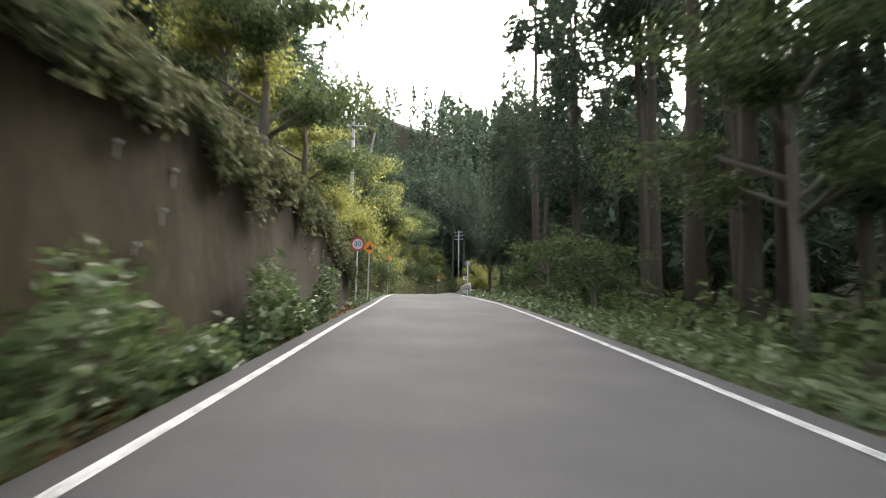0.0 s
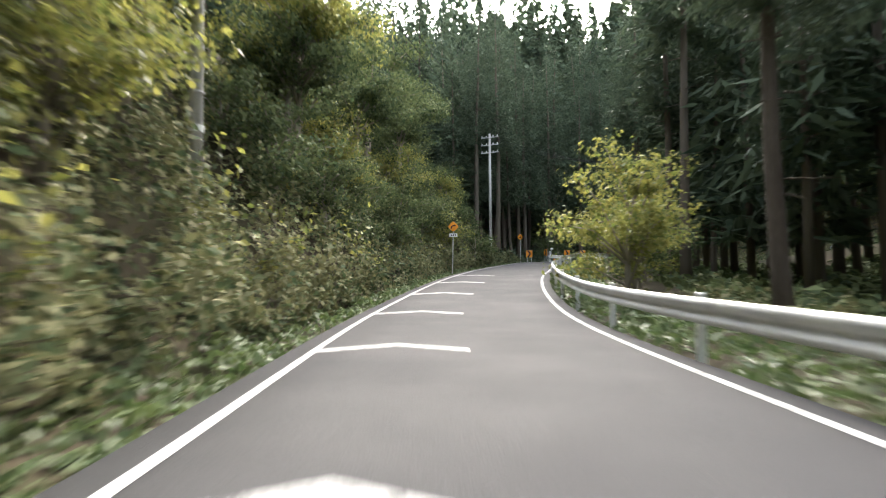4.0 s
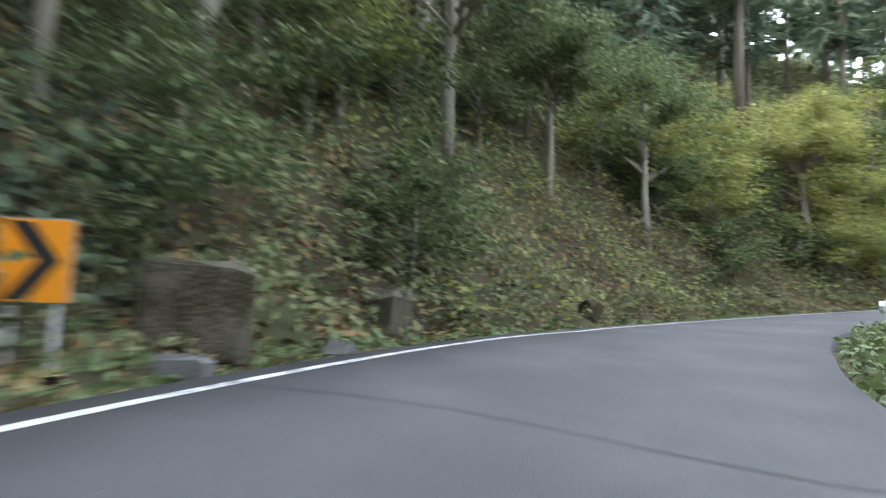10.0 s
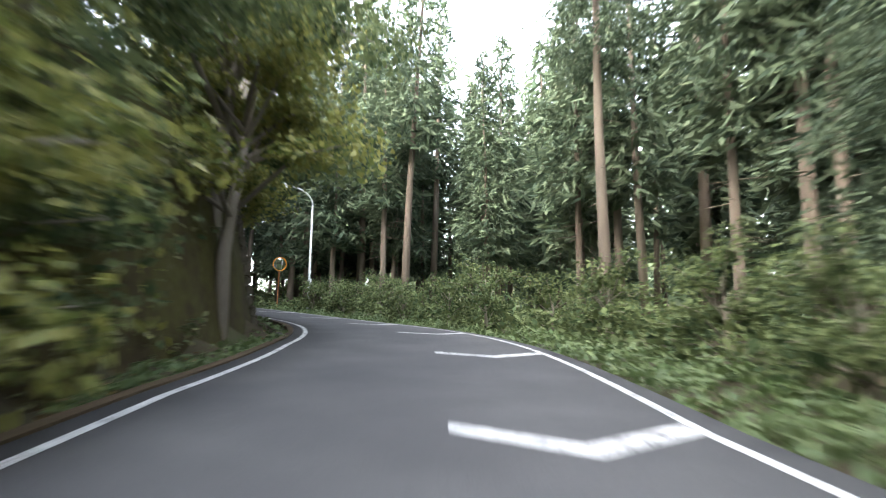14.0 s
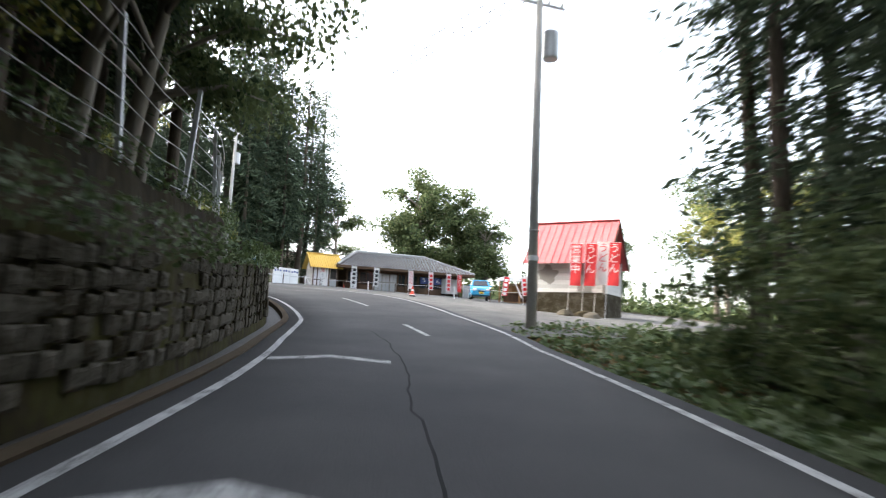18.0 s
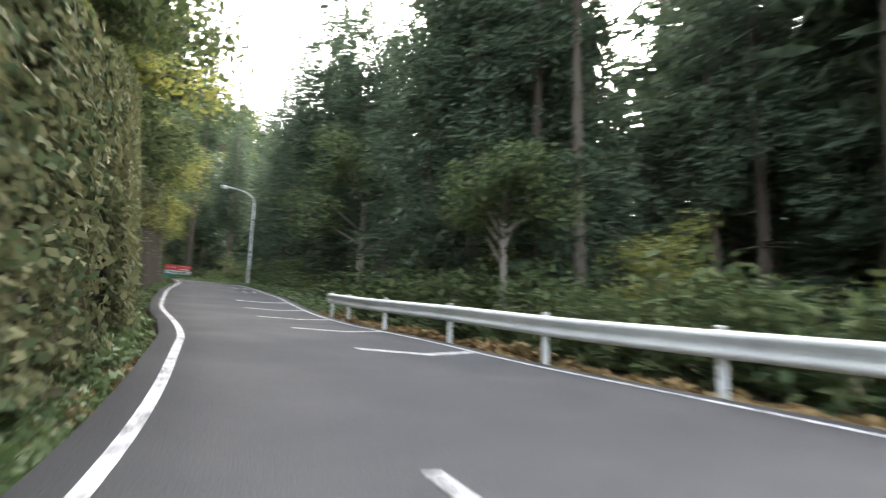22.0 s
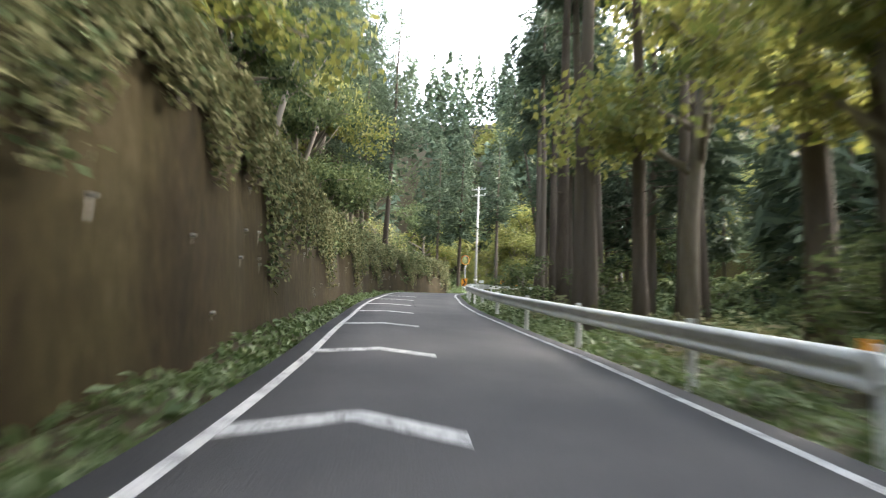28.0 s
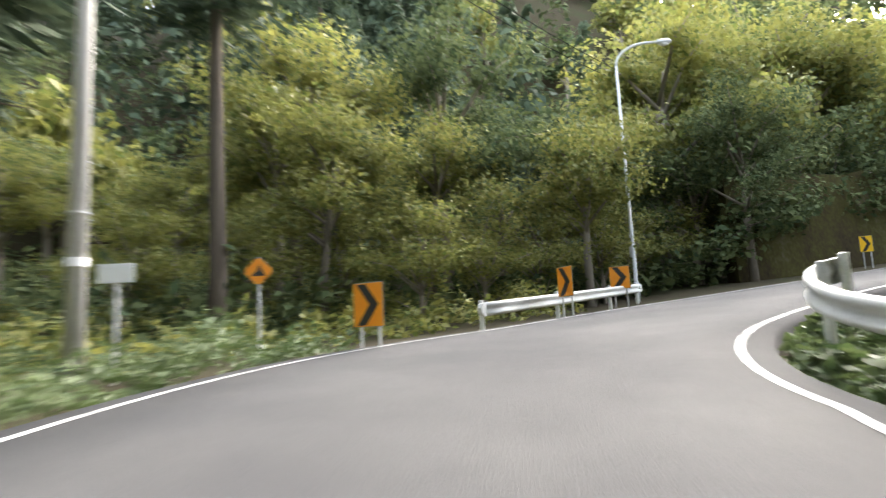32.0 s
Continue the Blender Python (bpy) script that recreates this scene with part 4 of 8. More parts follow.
FAR_GREENS = [broad_meshes(26, 8, 3.0, LEAF, 1000, 0.32), broad_meshes(27, 10, 3.6, LEAF, 1100, 0.34), broad_meshes(28, 7, 2.8, GOLD, 950, 0.3), broad_meshes(29, 9, 3.4, GOLD, 1000, 0.34, 0.3)]
YARD_TREE = broad_meshes(25, 10, 3.0, LEAF, 16000, 0.15, 0, 0.14, 46)
BUSHES = [broad_meshes(31, 3.4, 2.0, LEAF, 3400, 0.088, 0, 0.1), broad_meshes(32, 4.4, 2.4, GOLD, 3800, 0.095, 0.2, 0.12), broad_meshes(33, 2.4, 1.6, LEAF, 2300, 0.085, 0, 0.05)]
grow = np.random.default_rng(77)


def place_on(u, lat, sink=0.15):
    m = at(u, lat, -sink, 0, True)
    s = float(grow.uniform(0.85, 1.18))
    return m @ Matrix.Rotation(float(grow.uniform(0, math.tau)), 4, "Z") @ Matrix.Rotation(float(grow.normal(0, 0.025)), 4, "X") @ Matrix.Scale(s, 4)


def clear(p, room=3.6):
    """Whether a place keeps off the road."""
    return float(np.hypot(LX - p.x, LY - p.y).min()) > room


def deep_wood(u0, u1, lat0, lat1, n, label, places=(), kinds=None):
    """Cedars deep in the forest, too many to count: their trunks and crowns joined."""
    trunks, crowns = Kit(), []
    for m in list(places) + [place_on(float(grow.uniform(u0, u1)), float(grow.uniform(lat0, lat1))) for _ in range(n)]:
        if clear(m.translation, 7.5):
            pts, r0, quads = (kinds or DEEP_CEDARS)[int(grow.integers(3))]
            trunks.tube([pts[0], pts[3], pts[-1]], [r0 * 1.1, r0 * 0.8, 0.03], 6, m)
            a = np.array(m)
            crowns.append(quads @ a[:3, :3].T + a[:3, 3])
    t = thing("cedar_stand", label, "forest", kind="stuff")
    part("trunks", trunks, BARK, t, smooth=True)
    part("crowns", quads_mesh("crowns", np.concatenate(crowns), CEDAR), None, t)


def wood(u0, u1, lat0, lat1, n, kinds, kind, label, group, gap=None):
    for _ in range(n):
        u, lat = float(grow.uniform(u0, u1)), float(grow.uniform(lat0, lat1))
        m = place_on(u, lat)
        if clear(m.translation, min(abs(lat0), abs(lat1), 6.0) - 0.3):
            pick = NEAR_CEDARS if kinds is CEDARS and abs(lat) < 9.5 else kinds
            one = pick[int(grow.integers(len(pick)))]
            if not (gap and gap[0] < u < gap[1] and lat < gap[2]):
                tree(kind, one, m, label, group)


DARK = "tall dark cedar with a bare straight trunk"
FULL = "tall dense cedar with branches down to the ground"
# right of the first straight, and inside the hairpin
wood(-0.5, 8.5, 7.0, 13, 34, CEDARS, "cedar", DARK, "cedars by the first straight", (5.0, 7.8, 10.5))
deep_wood(-0.5, 8.5, 13, 32, 60, "dense stand of dark cedars by the first straight")
# left hillside above the first straight
deep_wood(-0.5, 7.6, -24, -11, 36, "dense stand of dark cedars on the hillside")
wood(-0.8, 7.6, -10, -5.5, 26, GREENS[:2] + GREENS[:1] + GREENS[3:], "hillside_tree", "leafy yellow-green tree leaning over the bank", "trees on the bank")
# beyond the hairpin: a dark wall of cedars
wood(7.9, 10.2, -13, -6.0, 26, CEDARS, "cedar", DARK, "cedars beyond the hairpin")
deep_wood(7.8, 10.7, -18, -12, 14, "stand of dark cedars beyond the hairpin", (), MID_CEDARS)
deep_wood(7.6, 10.9, -26, -15, 24, "dense stand of dark cedars beyond the hairpin")
deep_wood(7.4, 11.4, -60, -24, 70, "dense stand of dark cedars beyond the hairpin")
deep_wood(10.2, 14.8, -24, -9, 34, "dense stand of dark cedars above the cut bank")
wood(10.7, 15.2, -9, -5.0, 19, GREENS, "hillside_tree", "leafy tree leaning out over the cut bank", "trees on the bank")
# right of the leg after the hairpin
wood(12.4, 18.6, 8.5, 15, 30, CEDARS, "cedar", DARK, "cedars inside the bend")
deep_wood(12.2, 17.6, 13.5, 19, 24, "stand of dark cedars inside the bend", (), MID_CEDARS)
deep_wood(12.0, 18.4, 19, 42, 84, "dense stand of dark cedars inside the bend")
for u, lat, i in ((17.45, 5.8, 0), (17.7, 7.4, 1), (17.95, 6.6, 2), (18.1, 8.4, 0), (18.3, 7.4, 1), (18.5, 8.8, 2), (18.72, 7.6, 0), (18.85, 8.8, 1), (18.2, 10.5, 1), (18.6, 11.0, 2)):
    tree("cedar", NEAR_CEDARS[i], place_on(u, lat), DARK, "cedars inside the bend")
# above the walls
wood(14.8, 17.0, -7, -4.0, 12, GREENS, "hillside_tree", "dark leafy tree reaching out over the wall", "trees above the walls")
wood(16.4, 20.3, -12, -4.8, 24, CEDARS, "cedar", DARK, "cedars above the walls")
for u, lat, i, q in ((16.15, -4.9, 1, 1.15), (16.45, -4.6, 0, 1.2), (16.75, -4.8, 1, 1.0), (17.1, -6.3, 0, 1.35), (17.35, -6.8, 1, 1.2), (17.6, -6.3, 0, 1.35), (17.85, -6.8, 1, 1.2), (18.1, -6.4, 0, 1.3), (18.35, -6.8, 1, 1.15), (18.6, -6.6, 0, 1.2)):
    tree("hillside_tree", GREENS[i], place_on(u, lat) @ Matrix.Scale(q, 4), "dark leafy tree reaching out over the wall", "trees above the walls")
# behind the shop and beyond the left bend
wood(23.3, 27.5, 7.5, 14, 26, FULL_CEDARS + CEDARS, "cedar", FULL, "cedars beyond the guard rail")
wood(21.9, 23.3, 14, 19, 16, NEAR_CEDARS, "cedar", DARK, "cedars beyond the guard rail")
deep_wood(22.1, 28.5, 14, 32, 54, "dense stand of dark cedars beyond the guard rail")
wood(20.8, 27.2, -9, -4.2, 26, GREENS, "hillside_tree", "leafy tree overhanging the brown wall", "trees above the walls")
deep_wood(22.0, 27.0, -24, -9, 22, "dense stand of dark cedars above the brown wall")
wood(27.0, 31.6, -13, -6.0, 26, CEDARS, "cedar", DARK, "cedars above the brown wall")
deep_wood(27.0, 31.6, -26, -12, 24, "dense stand of dark cedars above the brown wall")
wood(26.8, 31.2, -7, -4.6, 6, GREENS[:2], "hillside_tree", "leafy yellow-green tree overhanging the brown wall", "trees above the walls")
wood(28.0, 32.5, 5.5, 12, 24, BARE_CEDARS, "cedar", DARK, "cedars in the forest edge")
deep_wood(28.0, 33.0, 12, 30, 22, "dense stand of dark cedars in the forest edge")
for a, b, i in ((-8, 10, 0), (-6, 17, 1), (-3.5, 21, 3), (-10, 24, 2), (0.5, 24, 3), (4, 27, 1), (-14, 16, 0), (8, 31, 2), (-5, 32, 1), (2, 36, 0), (12, 35, 3), (16, 27, 1), (-12, 34, 2)):
    p = end_spot(a, b, -0.15)
    kinds = CEDARS if i in (0, 1) and a < 0 else GREENS
    tree("cedar" if kinds is CEDARS else "hillside_tree", kinds[i], Matrix.Translation(p) @ Matrix.Rotation(a * 1.7, 4, "Z"), DARK if kinds is CEDARS else "sunlit yellow-green tree beyond the last bend", "trees beyond the last bend")
# trees that lean out over the road
for u, lat, i, q, lean, lab in ((15.4, -5.4, 1, 1.3, 14, 0), (15.9, -5.2, 1, 1.35, 16, 0), (16.25, -4.8, 0, 1.6, 20, 0), (16.6, -4.9, 1, 1.4, 18, 0), (16.95, -5.2, 0, 1.6, 18, 0), (17.3, -5.6, 1, 1.35, 14, 0), (17.1, -5.4, 1, 1.4, 20, 0), (17.7, -5.6, 0, 1.5, 18, 0),
                                (22.5, -5.4, 3, 1.1, 6, 1), (22.9, -5.6, 0, 1.25, 6, 0), (23.35, -5.4, 1, 1.05, 8, 0), (23.75, -5.4, 3, 1.1, 8, 1), (24.15, -5.4, 0, 1.3, 10, 0), (24.95, -5.6, 1, 1.1, 8, 0),
                                (25.35, -5.4, 0, 1.2, 8, 0), (25.75, -5.4, 3, 1.1, 8, 1), (26.15, -5.4, 1, 1.0, 8, 0), (26.55, -5.4, 0, 1.3, 10, 0), (26.95, -5.4, 0, 1.3, 8, 0), (27.4, -5.6, 1, 1.1, 8, 0), (27.8, -5.4, 3, 1.15, 10, 1),
                                (28.25, -5.4, 2, 1.5, 12, 1), (28.65, -5.6, 3, 1.1, 10, 1), (29.15, -6.2, 0, 1.1, 4, 0), (30.0, -6.4, 3, 1.1, 6, 1),
                                (0.1, -6.4, 3, 1.1, 4, 1), (0.7, -6.6, 2, 1.2, 4, 1), (3.0, -6.4, 3, 1.1, 4, 1), (3.8, -6.6, 0, 1.1, 4, 0), (4.8, -6.4, 3, 1.0, 3, 1),
                                (12.7, -6.8, 3, 1.0, 2, 1), (13.8, -6.0, 2, 1.25, 8, 1), (14.3, -6.0, 1, 1.1, 8, 0)):
    m = at(u, lat, -0.2, 0, True) @ Matrix.Rotation(radians(lean), 4, "Y") @ Matrix.Rotation(u * 2.7, 4, "Z") @ Matrix.Scale(q, 4)
    tree("hillside_tree", GREENS[i], m, ("dark leafy tree leaning out over the road", "yellow-green leafy tree leaning out over the road")[lab], "trees leaning over the road")
for u, lat, i, q in ((25.3, 8.8, 1, 1.1), (28.55, 7.4, 2, 1.7), (29.1, 8.0, 3, 1.5), (13.6, 8.5, 1, 1.1), (0.75, 7.6, 1, 0.75), (23.4, 6.8, 0, 0.75)):
    tree("hillside_tree", GREENS[i], place_on(u, lat) @ Matrix.Scale(q, 4), "leafy green tree at the forest edge" if i < 2 else "yellow-green leafy tree at the forest edge", "trees at the forest edge")
for i in range(16):
    u = 21.62 + 0.135 * i
    tree("bush", BUSHES[(0, 2, 0, 1)[i % 4]], place_on(u, right(u) + (3.2, 4.6, 2.8, 6.0)[i % 4]) @ Matrix.Scale((0.62, 0.8, 0.55, 0.7)[i % 4], 4), "green leafy bush behind the guard rail", "roadside bushes")
# the first four are added to shade the hairpin bank; the rest stand behind the fence
for u, lat, i, q, lean in ((10.0, -10.0, 0, 1.6, 4), (10.4, -9.4, 1, 1.4, 6), (10.75, -8.8, 0, 1.6, 8), (11.15, -8.0, 1, 1.3, 8), (17.85, -5.0, 3, 1.0, 10), (18.15, -5.2, 2, 1.2, 8), (18.45, -5.4, 3, 0.95, 6), (18.75, -5.6, 0, 1.2, 6), (19.05, -5.8, 1, 1.1, 6), (19.35, -6.0, 0, 1.3, 4), (19.7, -6.4, 1, 1.0, 2)):
    m = at(u, lat, -0.2, 0, True) @ Matrix.Rotation(radians(lean), 4, "Y") @ Matrix.Rotation(u * 2.7, 4, "Z") @ Matrix.Scale(q, 4)
    tree("hillside_tree", GREENS[i], m, "leafy tree added to shade the bank" if u < 12 else "green leafy tree behind the wire fence", "trees leaning over the road")
trunk = thing("bare_tree", "pale bare trunk leaning on the dark bank", "tree", m=Matrix.Translation((29.6, 142.3, float(ground_z([29.6], [142.3])[0]))))
part("stem", Kit().tube([(0, 0, -0.5), (0.1, 0.0, 2.5), (0.35, -0.1, 5.0), (0.8, -0.2, 8.5)], [0.19, 0.15, 0.13, 0.08], 10), PALEBARK, trunk, smooth=True)
part("branch", Kit().tube([(0.3, -0.1, 4.6), (1.2, 0.4, 6.2), (1.8, 0.5, 7.4)], [0.06, 0.04, 0.015], 7), PALEBARK, trunk, smooth=True)
_rk = np.random.default_rng(41)
for i, (u, off, w, h, mat, lab) in enumerate(((10.42, 0.75, 0.5, 0.5, GRAVEL, "broken grey concrete block at the foot of the bank"), (10.62, 0.8, 0.45, 0.45, GRAVEL, "broken grey concrete block at the foot of the bank"),
                                              (10.5, 1.7, 1.1, 1.3, BLOCK, "dark rock standing out of the bank"), (10.3, 2.1, 1.3, 1.0, BLOCK, "dark rock standing out of the bank"), (10.8, 1.9, 0.9, 0.9, BLOCK, "dark rock standing out of the bank"),
                                              (11.3, 1.6, 0.8, 0.6, BLOCK, "dark rock standing out of the bank"), (12.4, 1.2, 0.6, 0.45, BLOCK, "dark rock standing out of the bank"))):
    k = Kit().box((0, 0, h * 0.3), (w, w * 0.7, h), 0.12 if mat is BLOCK else 0.04)
    k.v = [tuple(c + float(q) for c, q in zip(v, _rk.normal(0, 0.06 if mat is BLOCK else 0.02, 3))) for v in k.v]
    solid("rock" if mat is BLOCK else "concrete_block", k, mat, lab, "rock" if mat is BLOCK else "block", "rocks on the bank", m=at(u, left(u) - off, -0.05, float(_rk.uniform(-40, 40)), True) @ Matrix.Rotation(float(_rk.normal(0, 0.2)), 4, "X"))
for u, lat, i in ((18.5, -8.0, 0), (18.8, -8.6, 1), (19.1, -8.0, 0), (19.4, -8.8, 1), (13.35, 8.8, 0), (13.75, 9.6, 1), (14.15, 8.6, 0), (14.6, 9.6, 1)):
    tree("cedar", FULL_CEDARS[i], place_on(u, lat), FULL, "cedars above the walls" if lat < 0 else "cedars inside the bend")
for x, y, i, q in ((177.5, 97.0, 0, 1.05), (180.0, 96.6, 2, 1.1), (182.8, 96.0, 1, 0.95)):
    tree("cedar", NEAR_CEDARS[i], Matrix.Translation((x, y, float(ground_z([x], [y])[0]) - 0.2)) @ Matrix.Rotation(x, 4, "Z") @ Matrix.Diagonal((q * 1.3, q * 1.3, q, 1)), DARK, "cedars behind the yard")
tree("yard_tree", GREENS[1], Matrix.Translation((186.0, 94.6, float(ground_z([186.0], [94.6])[0]) - 0.2)) @ Matrix.Scale(1.25, 4), "round dark green tree behind the yellow-roofed hut", "trees round the yard")
for u, lat, i in ((17.62, 9.4, 0), (17.85, 10.8, 2), (18.1, 12.5, 0), (18.3, 15.0, 2), (18.0, 14.5, 1)):
    tree("cedar", NEAR_CEDARS[i], place_on(u, lat), DARK, "cedars inside the bend")
for u, lat, q in ((17.7, 7.4, 1.2), (17.95, 8.6, 1.4), (18.2, 10.0, 1.4), (18.05, 11.5, 1.5)):
    tree("bush", BUSHES[0], place_on(u, lat) @ Matrix.Scale(q, 4), "green leafy bush at the roadside", "roadside bushes")
for u, lat, lean, q in ((29.5, -6.2, 9, 1.0), (29.72, -5.9, 13, 0.8), (2.75, -6.0, 10, 1.1)):
    m = at(u, lat, -0.1, 0, True) @ Matrix.Rotation(radians(lean), 4, "Y") @ Matrix.Scale(q, 4)
    bare = thing("bare_tree", "pale bare trunk leaning over the bank", "tree", "bare leaning trunks", m=m)
    part("stem", Kit().tube([(0, 0, -0.5), (0.1, 0.0, 2.5), (0.1, -0.1, 5.0), (0.3, -0.2, 9.5)], [0.19, 0.15, 0.13, 0.07], 10), PALEBARK, bare, smooth=True)
    part("branch", Kit().tube([(0.1, -0.1, 5.6), (0.9, 0.4, 7.0), (1.3, 0.5, 8.4)], [0.055, 0.035, 0.012], 7), PALEBARK, bare, smooth=True)
# the forest comes close to the road
wood(-0.2, 5.0, 7.5, 11, 14, BARE_CEDARS, "cedar", DARK, "cedars by the first straight")
wood(23.3, 28.4, 8.5, 11.5, 24, NEAR_CEDARS + FULL_CEDARS[:1], "cedar", DARK, "cedars beyond the guard rail")
deep_wood(16.8, 17.7, 11, 24, 11, "stand of dark cedars inside the bend", (), MID_CEDARS)
deep_wood(17.3, 18.55, 10.5, 24, 9, "stand of dark cedars between the bend and the yard", (), MID_CEDARS)
deep_wood(22.5, 27.2, -12, -8.5, 16, "stand of dark cedars above the brown wall", (), MID_CEDARS)
deep_wood(16.9, 19.6, -13, -8.5, 20, "stand of dark cedars above the walls", (), MID_CEDARS)
yard_cedars = []
for _ in range(60):
    p = Vector((float(grow.uniform(161, 188)), float(grow.uniform(99, 134)), 0))
    if clear(p, 15.0):
        p.z = float(ground_z([p.x], [p.y])[0]) - 0.2
        yard_cedars.append(Matrix.Translation(p) @ Matrix.Rotation(p.x * 2.3, 4, "Z") @ Matrix.Scale(float(grow.uniform(0.75, 0.95)) + (0.15 if p.y < 108 else 0), 4))
deep_wood(0, 0, 0, 0, 0, "tall dark cedars behind the yard and the mirror", yard_cedars, MID_CEDARS)
for x, y, i, q in ((173.0, 99.5, 0, 1.1), (176.5, 101.0, 1, 1.05), (179.5, 100.5, 2, 1.1), (182.0, 101.5, 0, 0.9), (185.0, 100.0, 2, 0.75)):
    tree("cedar", NEAR_CEDARS[i], Matrix.Translation((x, y, float(ground_z([x], [y])[0]) - 0.2)) @ Matrix.Rotation(x, 4, "Z") @ Matrix.Diagonal((q * 1.25, q * 1.25, q, 1)), DARK, "cedars behind the yard")
# bright bushes by the first bend and shrubs on the verges
for u, lat, i in ((5.35, 5.6, 1), (5.6, 6.6, 1), (5.9, 7.6, 0), (6.3, 8.6, 1), (6.7, 7.0, 1), (7.1, 8.4, 1), (6.6, 10.5, 0), (7.6, 7.6, 1), (1.3, 6.0, 0), (1.9, 6.6, 0), (2.6, 6.4, 2),
                  (17.9, 6.6, 2), (18.35, 7.4, 2), (18.0, 8.5, 0), (18.1, 4.9, 2), (18.3, 4.6, 2), (18.45, 5.2, 2), (18.6, 5.6, 2), (17.85, 4.7, 2), (17.6, 4.4, 2), (18.45, 6.6, 2), (16.6, 6.5, 2), (27.3, 6.2, 0), (28.6, 8.2, 0), (29.5, 7.5, 2), (30.3, 6.2, 2), (25.9, 5.8, 0), (26.6, 6.0, 0)):
    b = thing("bush", "yellow-green leafy bush at the roadside" if i == 1 else "green leafy bush at the roadside", "bush", "roadside bushes", m=place_on(u, lat))
    part("stem", BUSHES[i][0], None, b)
    part("foliage", BUSHES[i][1], None, b)


def shrubs(u0, u1, lat0, lat1, n, label, kinds=None):
    wood(u0, u1, lat0, lat1, n, kinds or BUSHES, "shrub", label, "shrubs on the banks")


shrubs(1.6, 7.9, -8.5, -3.7, 60, "leafy shrub growing on the steep bank", BUSHES[::2] + BUSHES[:2])
shrubs(10.4, 11.0, -8.5, -4.2, 4, "leafy shrub growing on the cut bank", BUSHES[:1])
shrubs(10.9, 14.6, -8.5, -3.5, 46, "leafy shrub growing on the cut bank", BUSHES + BUSHES[1:2])
shrubs(21.4, 22.6, -7.5, -4.0, 10, "leafy shrub growing on the bank")
shrubs(22.4, 27.1, -8.0, -4.2, 34, "leafy shrub growing above the brown wall")
shrubs(27.0, 31.6, -6.6, -4.4, 30, "leafy shrub growing above the brown wall", BUSHES[::2])
shrubs(7.7, 10.2, -13, -5.5, 9, "dark leafy shrub under the cedars", BUSHES[:1])
deep_wood(29.3, 32.2, -30, -10, 30, "stand of dark cedars on the hillside above the brown wall", (), MID_CEDARS)
wood(29.0, 31.6, -9.4, -6.0, 12, CEDARS, "cedar", DARK, "cedars above the brown wall")
for a, b, i in ((7.0, -1.5, 0), (8.6, 1.8, 1), (10.5, -3.0, 2), (12.0, 1.5, 0), (13.5, 5.0, 1), (15.0, -1.0, 2), (9.0, -6.0, 1), (17.0, 4.0, 0)):
    p = end_spot(a, b, -0.2)
    if clear(p, 4.6):
        tree("cedar", NEAR_CEDARS[i], Matrix.Translation(p) @ Matrix.Rotation(a, 4, "Z"), DARK, "cedars in the forest edge")
for a, b, i in ((7.6, 12.0, 0), (8.3, 15.5, 1), (9.6, 10.0, 2), (10.8, 17.0, 0), (12.0, 13.0, 1), (14.0, 18.0, 2)):
    p = at(31.0) @ Vector((a, b, 0))
    if clear(p, 4.4):
        p.z = float(ground_z([p.x], [p.y])[0]) - 0.2
        tree("cedar", NEAR_CEDARS[i], Matrix.Translation(p) @ Matrix.Rotation(a, 4, "Z") @ Matrix.Rotation(0.06, 4, "X"), DARK, "cedars in the forest edge")
# bushes in the same raised leaf colour, standing in for sunlit growth
for a, b in ((-9, 18), (-6, 20.5), (-3, 22), (0, 19.5), (2.5, 22), (5, 24), (8, 25), (10.5, 27.5), (-11, 23), (-1, 26), (4, 29), (14, 30), (-7, 27), (18, 33), (22, 34), (26, 37)):
    p = end_spot(a, b, -0.2)
    if clear(p, 4.6):
        tree("shrub", BUSHES[1], Matrix.Translation(p) @ Matrix.Rotation(a * 1.3, 4, "Z"), "bright yellow-green bush beyond the last bend", "shrubs on the banks")
for x, y, tilt in ((92.4, 218.3, -11), (95.5, 222.5, -5), (97.0, 216.5, -3)):
    tree("cedar", BARE_CEDARS[1], Matrix.Translation((x, y, float(ground_z([x], [y])[0]) - 0.2)) @ at(31.5).to_3x3().to_4x4() @ Matrix.Rotation(radians(tilt), 4, "Y"), "dark bare cedar trunk leaning inside the bend", "cedars in the forest edge")
# the wood beyond the last bend: mostly GOLD, whose colour imitates sunlit leaves
for _ in range(74):
    a, b = float(grow.uniform(-24, 66)), float(grow.uniform(20, 82))
    p = end_spot(a, b, -0.2)
    if clear(p, 7.5):
        k = int(grow.integers(6))
        tree("hillside_tree", (GREENS if math.hypot(a, b) < 36 else FAR_GREENS)[(2, 3, 2, 3, 2, 1)[k]], Matrix.Translation(p) @ Matrix.Rotation(a * 2.1, 4, "Z") @ Matrix.Scale(float(grow.uniform(1.0, 1.7)), 4), "sunlit yellow-green tree beyond the last bend" if k < 4 else "leafy green tree beyond the last bend", "trees beyond the last bend")


